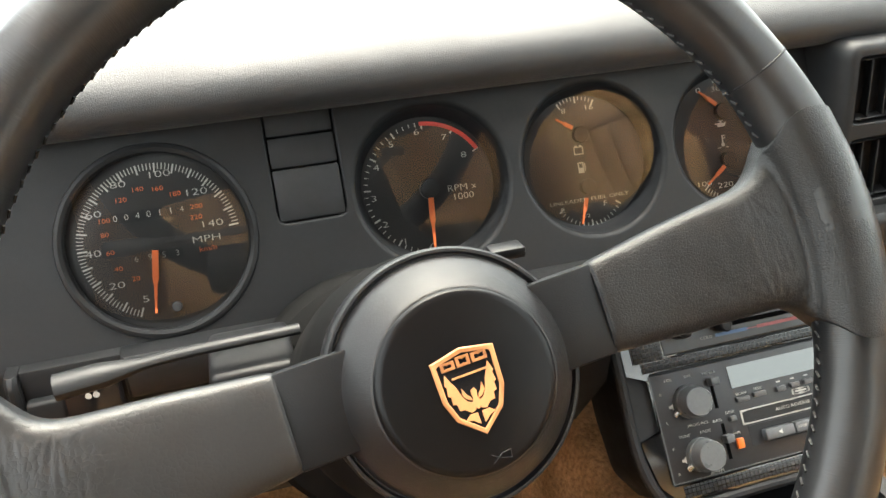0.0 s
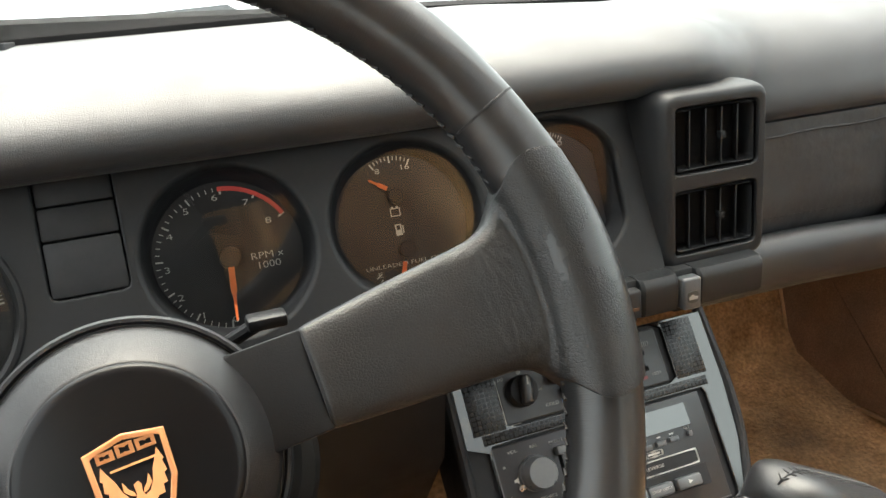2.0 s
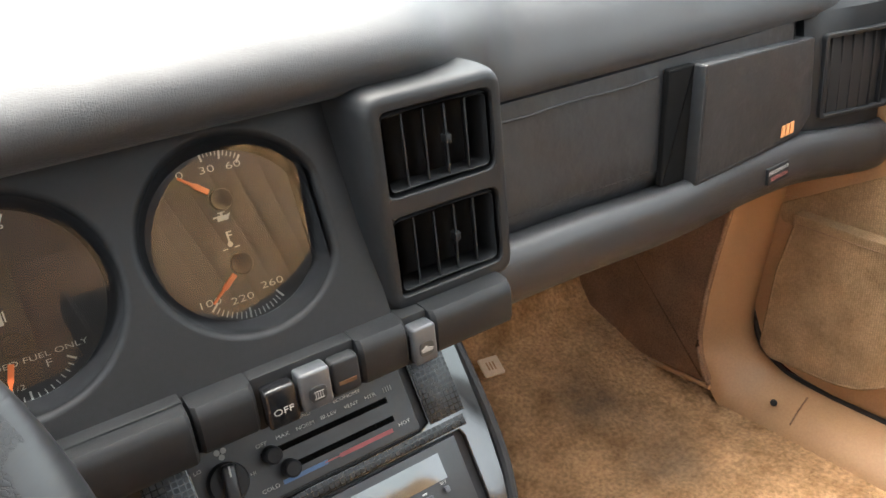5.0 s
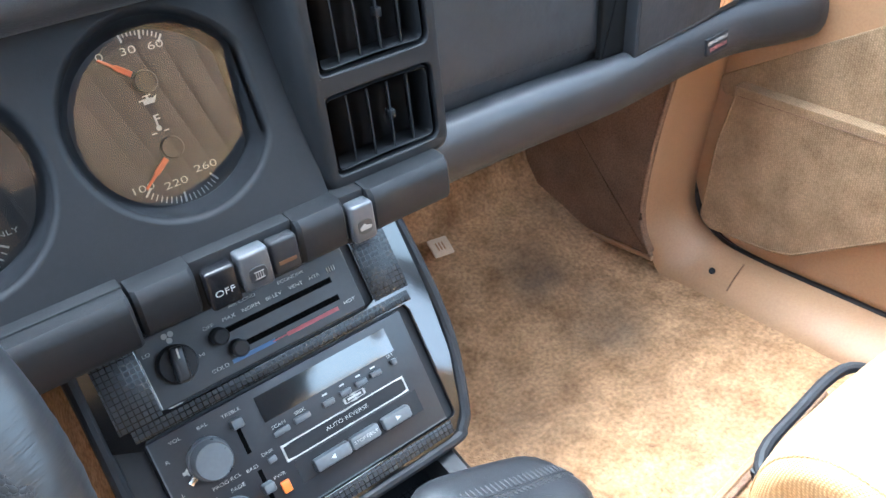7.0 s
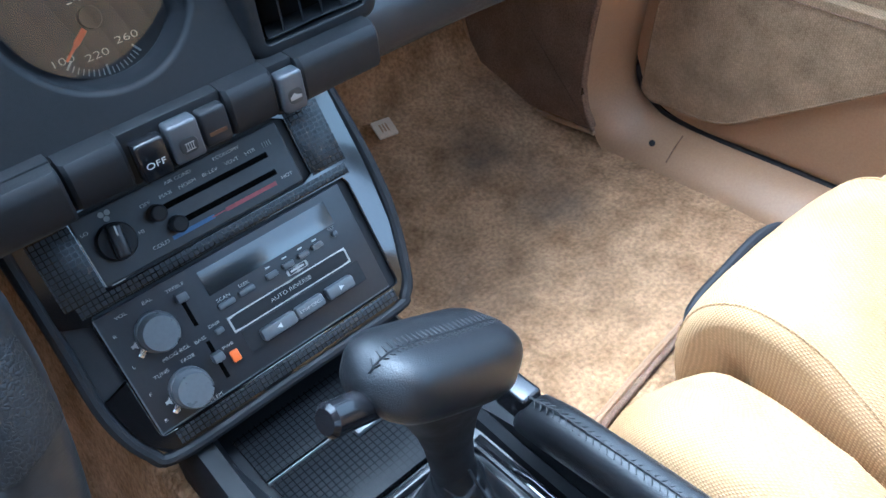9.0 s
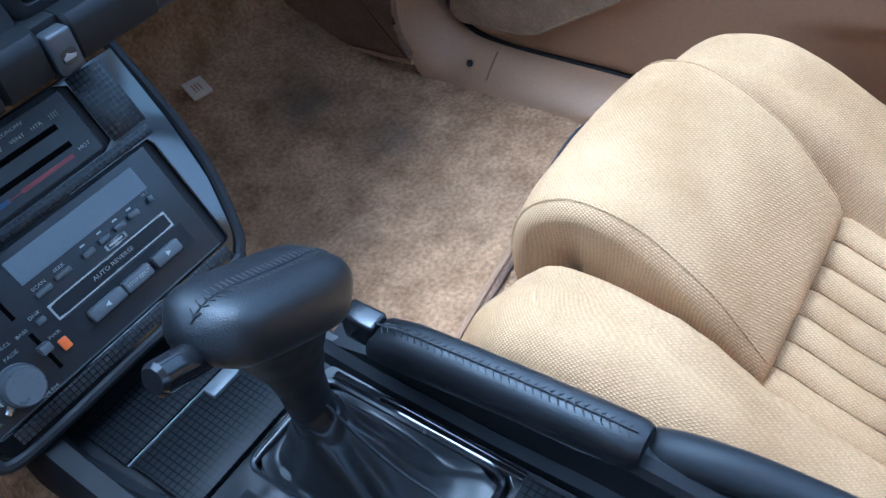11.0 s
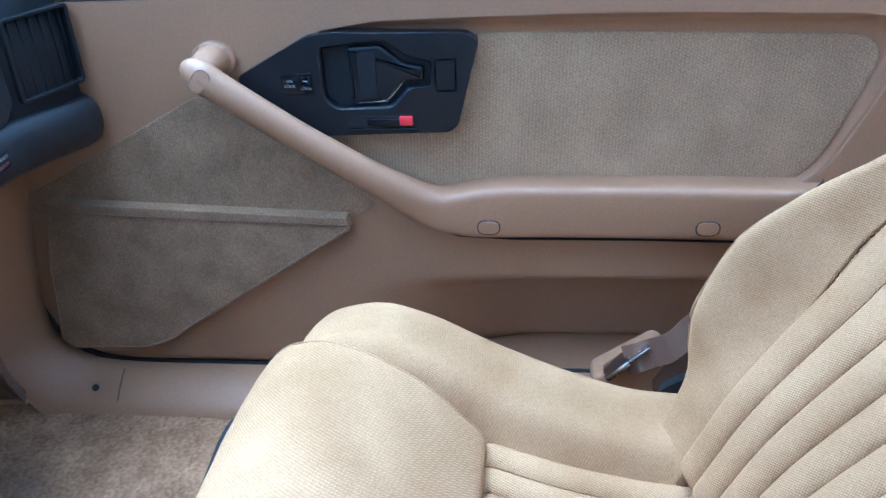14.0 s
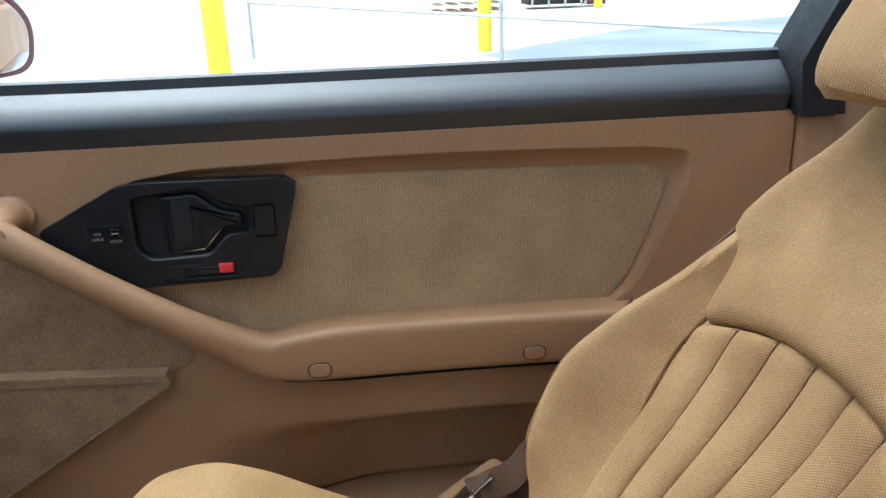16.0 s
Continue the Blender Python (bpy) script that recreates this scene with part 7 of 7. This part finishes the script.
for y, z in ((0.2785, 0.3640), (0.0230, 0.3640)):
    pl_ = dpart("screw_cover", slab(PLUG, 0.026, 0.0368, 0.001, at(y, z)), TAN, arm)
    dpart("rim", sweep([(p[0] * 1.06 + y, p[1] * 1.08 + z, 0.0352) for p in PLUG], 0.0009, 6, closed=True), SEALBROWN, pl_)
pl_ = dpart("screw_cover", moved(slab(PLUG, -0.004, 0.0014, 0.001), Matrix.Translation((0.588, 0.5585, 0.0725)) @ Matrix.Rotation(radians(-52), 4, "Z") @ Matrix.Rotation(radians(-8), 4, "Y")), TAN, arm)
dpart("rim", moved(sweep([(p[0] * 1.06, p[1] * 1.08, 0.0002) for p in PLUG], 0.0009, 6, closed=True), Matrix.Translation((0.588, 0.5585, 0.0725)) @ Matrix.Rotation(radians(-52), 4, "Z") @ Matrix.Rotation(radians(-8), 4, "Y")), KICKCLOTH, pl_)

# black handle plate
plate_out = [(0.448, 0.5955), (0.300, 0.592), (0.2875, 0.583), (0.290, 0.570), (0.312, 0.487), (0.322, 0.478), (0.486, 0.474), (0.500, 0.480), (0.566, 0.541), (0.564, 0.548), (0.480, 0.592)]
cup = rounded([(0.466, 0.578), (0.392, 0.584), (0.368, 0.566), (0.342, 0.561), (0.342, 0.532), (0.368, 0.532), (0.388, 0.510), (0.452, 0.508), (0.466, 0.520)], 0.006)
hp = dpart("handle_plate", frame_plate(rounded(plate_out, 0.006), cup, 0.016, 0.000, -0.002, 0.003), HANDLEBLACK, label="black plastic handle plate")
dpart("cup", slab([(0.47, 0.50), (0.335, 0.50), (0.335, 0.59), (0.47, 0.59)], -0.002, 0.0015, 0.0005), DARK, hp)
dpart("release_lever", slab(rounded([(0.436, 0.577), (0.398, 0.579), (0.372, 0.558), (0.350, 0.554), (0.350, 0.538), (0.372, 0.538), (0.392, 0.514), (0.436, 0.512)], 0.004), 0.0, 0.0105, 0.003), HANDLEBLACK, hp, "black release lever")
dpart("lever_recess", slab(rounded([(0.425, 0.572), (0.404, 0.573), (0.404, 0.518), (0.425, 0.517)], 0.003), 0.010, 0.0113, 0.0005), DARK, hp)
dpart("bright_line", sweep([(0.428, 0.5125, 0.0108), (0.394, 0.5145, 0.0108), (0.376, 0.5345, 0.0108)], 0.0006, 5), BRIGHT, hp)
dpart("blank_cover", frame_plate(rect(0.3125, 0.3365, 0.527, 0.564), rect(0.3135, 0.3355, 0.528, 0.563), 0.0167, 0.0161, 0.015, 0.0002), DARK, hp)
lk = dpart("lock_switch", slab(rounded(rect(0.478, 0.514, 0.526, 0.5505), 0.001), 0.015, 0.0175, 0.0005), GLOSSBLACK, hp)
for txt, y, z in (("UN", 0.5045, 0.5415), ("LOCK", 0.5045, 0.5355), ("LOCK", 0.4860, 0.5325)):
    lettering(txt, 0.0045, WORLD[door].inverted() @ axes((DOOR_X - 0.0177, y, z), (0, -1, 0), (0, 0, 1), (-1, 0, 0)), lk, PRINT, wide=1.05)
dpart("door_symbol", joined(frame_plate(rect(0.4815, 0.4905, 0.5365, 0.5460), rect(0.4825, 0.4895, 0.5375, 0.5450), 0.0180, 0.0175, 0.017, 0.0001), box(0.4825, 0.4895, 0.5405, 0.5420, 0.0174, 0.0179, 0)), PRINT, lk)
dpart("lock_slot", slab(rounded(rect(0.362, 0.440, 0.4845, 0.4985), 0.002), 0.015, 0.0166, 0.0004), DARK, hp)
dpart("slot_lip", box(0.360, 0.441, 0.4810, 0.4840, 0.015, 0.019, 0.001), GLOSSBLACK, hp)
dpart("lock_slider", box(0.380, 0.418, 0.4875, 0.4960, 0.015, 0.0195, 0.001), GLOSSBLACK, hp)
dpart("lock_marker", box(0.3645, 0.380, 0.4880, 0.4985, 0.015, 0.0205, 0.001), REDPLASTIC, hp, "red lock marker")
# black upper trim with a sloping shoulder, seal and glass
TRIM = [(1.098, 0.628), (1.0960, 0.630), (1.0945, 0.634), (1.0895, 0.652), (1.0895, 0.659), (1.0935, 0.667), (1.107, 0.679), (1.118, 0.6865), (1.121, 0.6885), (1.121, 0.6845), (1.126, 0.6845), (1.1265, 0.699), (1.131, 0.7015), (1.136, 0.699), (1.15, 0.66), (1.15, 0.628)]
ut = part("upper_trim", loft([[(x + 0.004 * smooth(0.5, 0.9, y), y, z + 0.004 * smooth(0.4, 0.9, y)) for x, z in TRIM] for y in (-0.2785, -0.274, -0.1, 0.1, 0.3, 0.5, 0.7, 0.86)]), TRIMBLACK, door, "black grained upper trim", world=True, sharp=50)
glass = part("window_pane", loft([[(1.134, -0.28, 0.69), (1.134, 0.86, 0.69)], [(1.10, -0.34, 0.85), (1.10, 0.62, 0.85)], [(1.0, -0.46, 1.08), (1.0, 0.44, 1.08)]], closed=False), WINDOW, door, "clear side window", world=True)
glass.data.flip_normals()      # the pane's face looks into the cabin
glass.visible_shadow = False
part("seal", sweep(spline([(1.089, 0.15, 0.121), (1.089, 0.6, 0.122), (1.089, 0.80, 0.124), (1.089, 0.872, 0.138), (1.089, 0.912, 0.188), (1.089, 0.914, 0.30), (1.089, 0.885, 0.52)], 40), 0.0042, 8), SEALBROWN, door, "dark rubber seal", world=True)

mirror = thing("door_mirror", pose(1.23, 0.70, 0.66), "dark red door mirror outside the window", "door mirror")
mo = rounded([(-0.10, -0.055), (0.095, -0.045), (0.105, 0.02), (0.07, 0.06), (-0.10, 0.065)], 0.035)
MM = axes((1.228, 0.672, 0.740), (0.8, -0.6, 0), (0, 0, 1), (-0.6, -0.8, 0))
part("housing", joined(slab(mo, -0.09, 0.0, 0.004, MM)), MAROON, mirror, "dark red painted housing", world=True)
part("glass", slab([(x * 0.9, y * 0.86) for x, y in mo], 0.0, 0.0015, 0.0005, MM), MIRROR, mirror, "mirror glass", world=True)
part("foot", sweep([(1.15, 0.80, 0.68), (1.24, 0.76, 0.70)], 0.03, 12), MAROON, mirror, world=True)
solo("door_skin", box(1.200, 1.225, -0.33, 1.3, -0.05, 0.655, 0.01), MAROON, "dark red outer skin of the door", "door skin", kind="structure")

# ---- outside the side window ----
def bollard(x, y, top=0.95):
    b = thing("bollard", pose(x, y, -0.25), "yellow painted steel bollard on the concrete", "bollard", "yard bollards")
    part("post", revolve([(0.093, 0.0), (0.093, top + 0.2), (0.08, top + 0.235), (0.04, top + 0.255), (0.002, top + 0.26)], 24), YELLOW, b)


bollard(7.05, 1.325)
bollard(10.74, -1.47)
bollard(19.5, -5.6)
fence = thing("pipe_fence", pose(9, -1.4, -0.25), "thin galvanised pipe fence across the yard", "fence")
A, B = Vector((11.03, 1.52, 0.452)), Vector((8.98, -1.37, 0.271))
dirn = B - A
for f, name in ((0, "post"), (1.0, "post"), (2.3, "post")):
    p = A + dirn * f
    part("post", rod((p.x, p.y, -0.25), (p.x, p.y, p.z + (0.03 if f == 0 else 0.6)), 0.024, 12), STEEL, fence, world=True)
    part("foot_plate", revolve([(0.07, 0), (0.07, 0.012), (0.03, 0.014)], 12, pose(p.x, p.y, -0.25)), STEEL, fence, world=True)
part("rail", rod(A, A + dirn * 2.3, 0.018, 12), STEEL, fence, world=True)
part("rail", rod(A + dirn * 1.0 + Vector((0, 0, 0.42)), A + dirn * 2.3 + Vector((0, 0, 0.42)), 0.02, 12), STEEL, fence, world=True)
pallet = thing("pallet_stack", pose(20.5, -2.6, -0.25), "stack of pale timber pallets across the yard", "pallets")
for k in range(4):
    for j in range(5):
        part("board", box(-0.6, 0.6, -0.8 + 0.36 * j, -0.6 + 0.36 * j, 0.02 + 0.15 * k, 0.05 + 0.15 * k, 0.003), TIMBER, pallet)
crate = thing("wire_crate", pose(20.3, -4.6, -0.25), "black wire crate on the concrete", "crate")
part("crate_body", box(-0.5, 0.5, -0.75, 0.6, 0.10, 1.0, 0.02), DARK, crate)
for y in (-0.7, -0.3, 0.1, 0.5):
    part("bar", box(-0.53, -0.505, y, y + 0.05, 0.05, 1.0, 0.005), STEEL, crate)
bin_ = thing("red_bin", pose(20.4, -5.75, -0.25), "dark red bin beside the crate", "bin")
part("bin_body", loft([[(x * s, y * s, z) for x, y in ((-0.3, -0.28), (0.3, -0.28), (0.3, 0.28), (-0.3, 0.28))] for z, s in ((0.05, 0.85), (0.9, 1.0), (0.92, 1.06), (0.97, 1.06))]), MAROON, bin_)


def parked_car(m, label, paint):
    """A plain parked car: body, glasshouse and four wheels."""
    c = thing("parked_car", m, label, "car")
    side = [(-2.2, 0.45), (-2.15, 0.8), (-1.2, 0.95), (-0.6, 1.35), (0.9, 1.4), (1.5, 0.98), (2.15, 0.9), (2.25, 0.5)]
    part("body", loft([[(x, y, z if z < 1 else 1.0) for x, z in side] + [(2.2, y, 0.28), (-2.15, y, 0.28)] for y in (-0.85, -0.8, 0.8, 0.85)]), paint, c)
    part("glasshouse", loft([[(x, y * f, z) for x, z in ((-1.15, 0.99), (-0.6, 1.36), (0.85, 1.4), (1.45, 0.99))] for y, f in ((-0.74, 1), (0.74, 1))]), DISPLAY, c)
    for x in (-1.35, 1.4):
        for y in (-0.86, 0.68):
            w = part("wheel", revolve([(0.16, 0.0), (0.30, 0.0), (0.33, 0.03), (0.33, 0.16), (0.30, 0.19), (0.16, 0.19)], 28, Matrix.Translation((x, y, 0.33)) @ Matrix.Rotation(radians(-90), 4, "X")), RUBBER, c, "black tyre")
            part("hub_cap", revolve([(0.20, -0.005), (0.19, 0.02), (0.02, 0.05), (0.02, 0.14), (0.19, 0.17), (0.20, 0.195)], 20, Matrix.Translation((x, y, 0.33)) @ Matrix.Rotation(radians(-90), 4, "X")), STEEL, w)
    return c


parked_car(pose(23, -10.5, -0.25, 0, 0, 65), "dark car parked across the yard", DISPLAY)
parked_car(pose(0.9, 16.0, -0.25, 0, 0, 0), "pale car parked ahead of the bonnet", surface("silver car paint", (0.45, 0.46, 0.47), 0.3, metal=0.5, coat=0.5, mottle=(2, 0.05)))
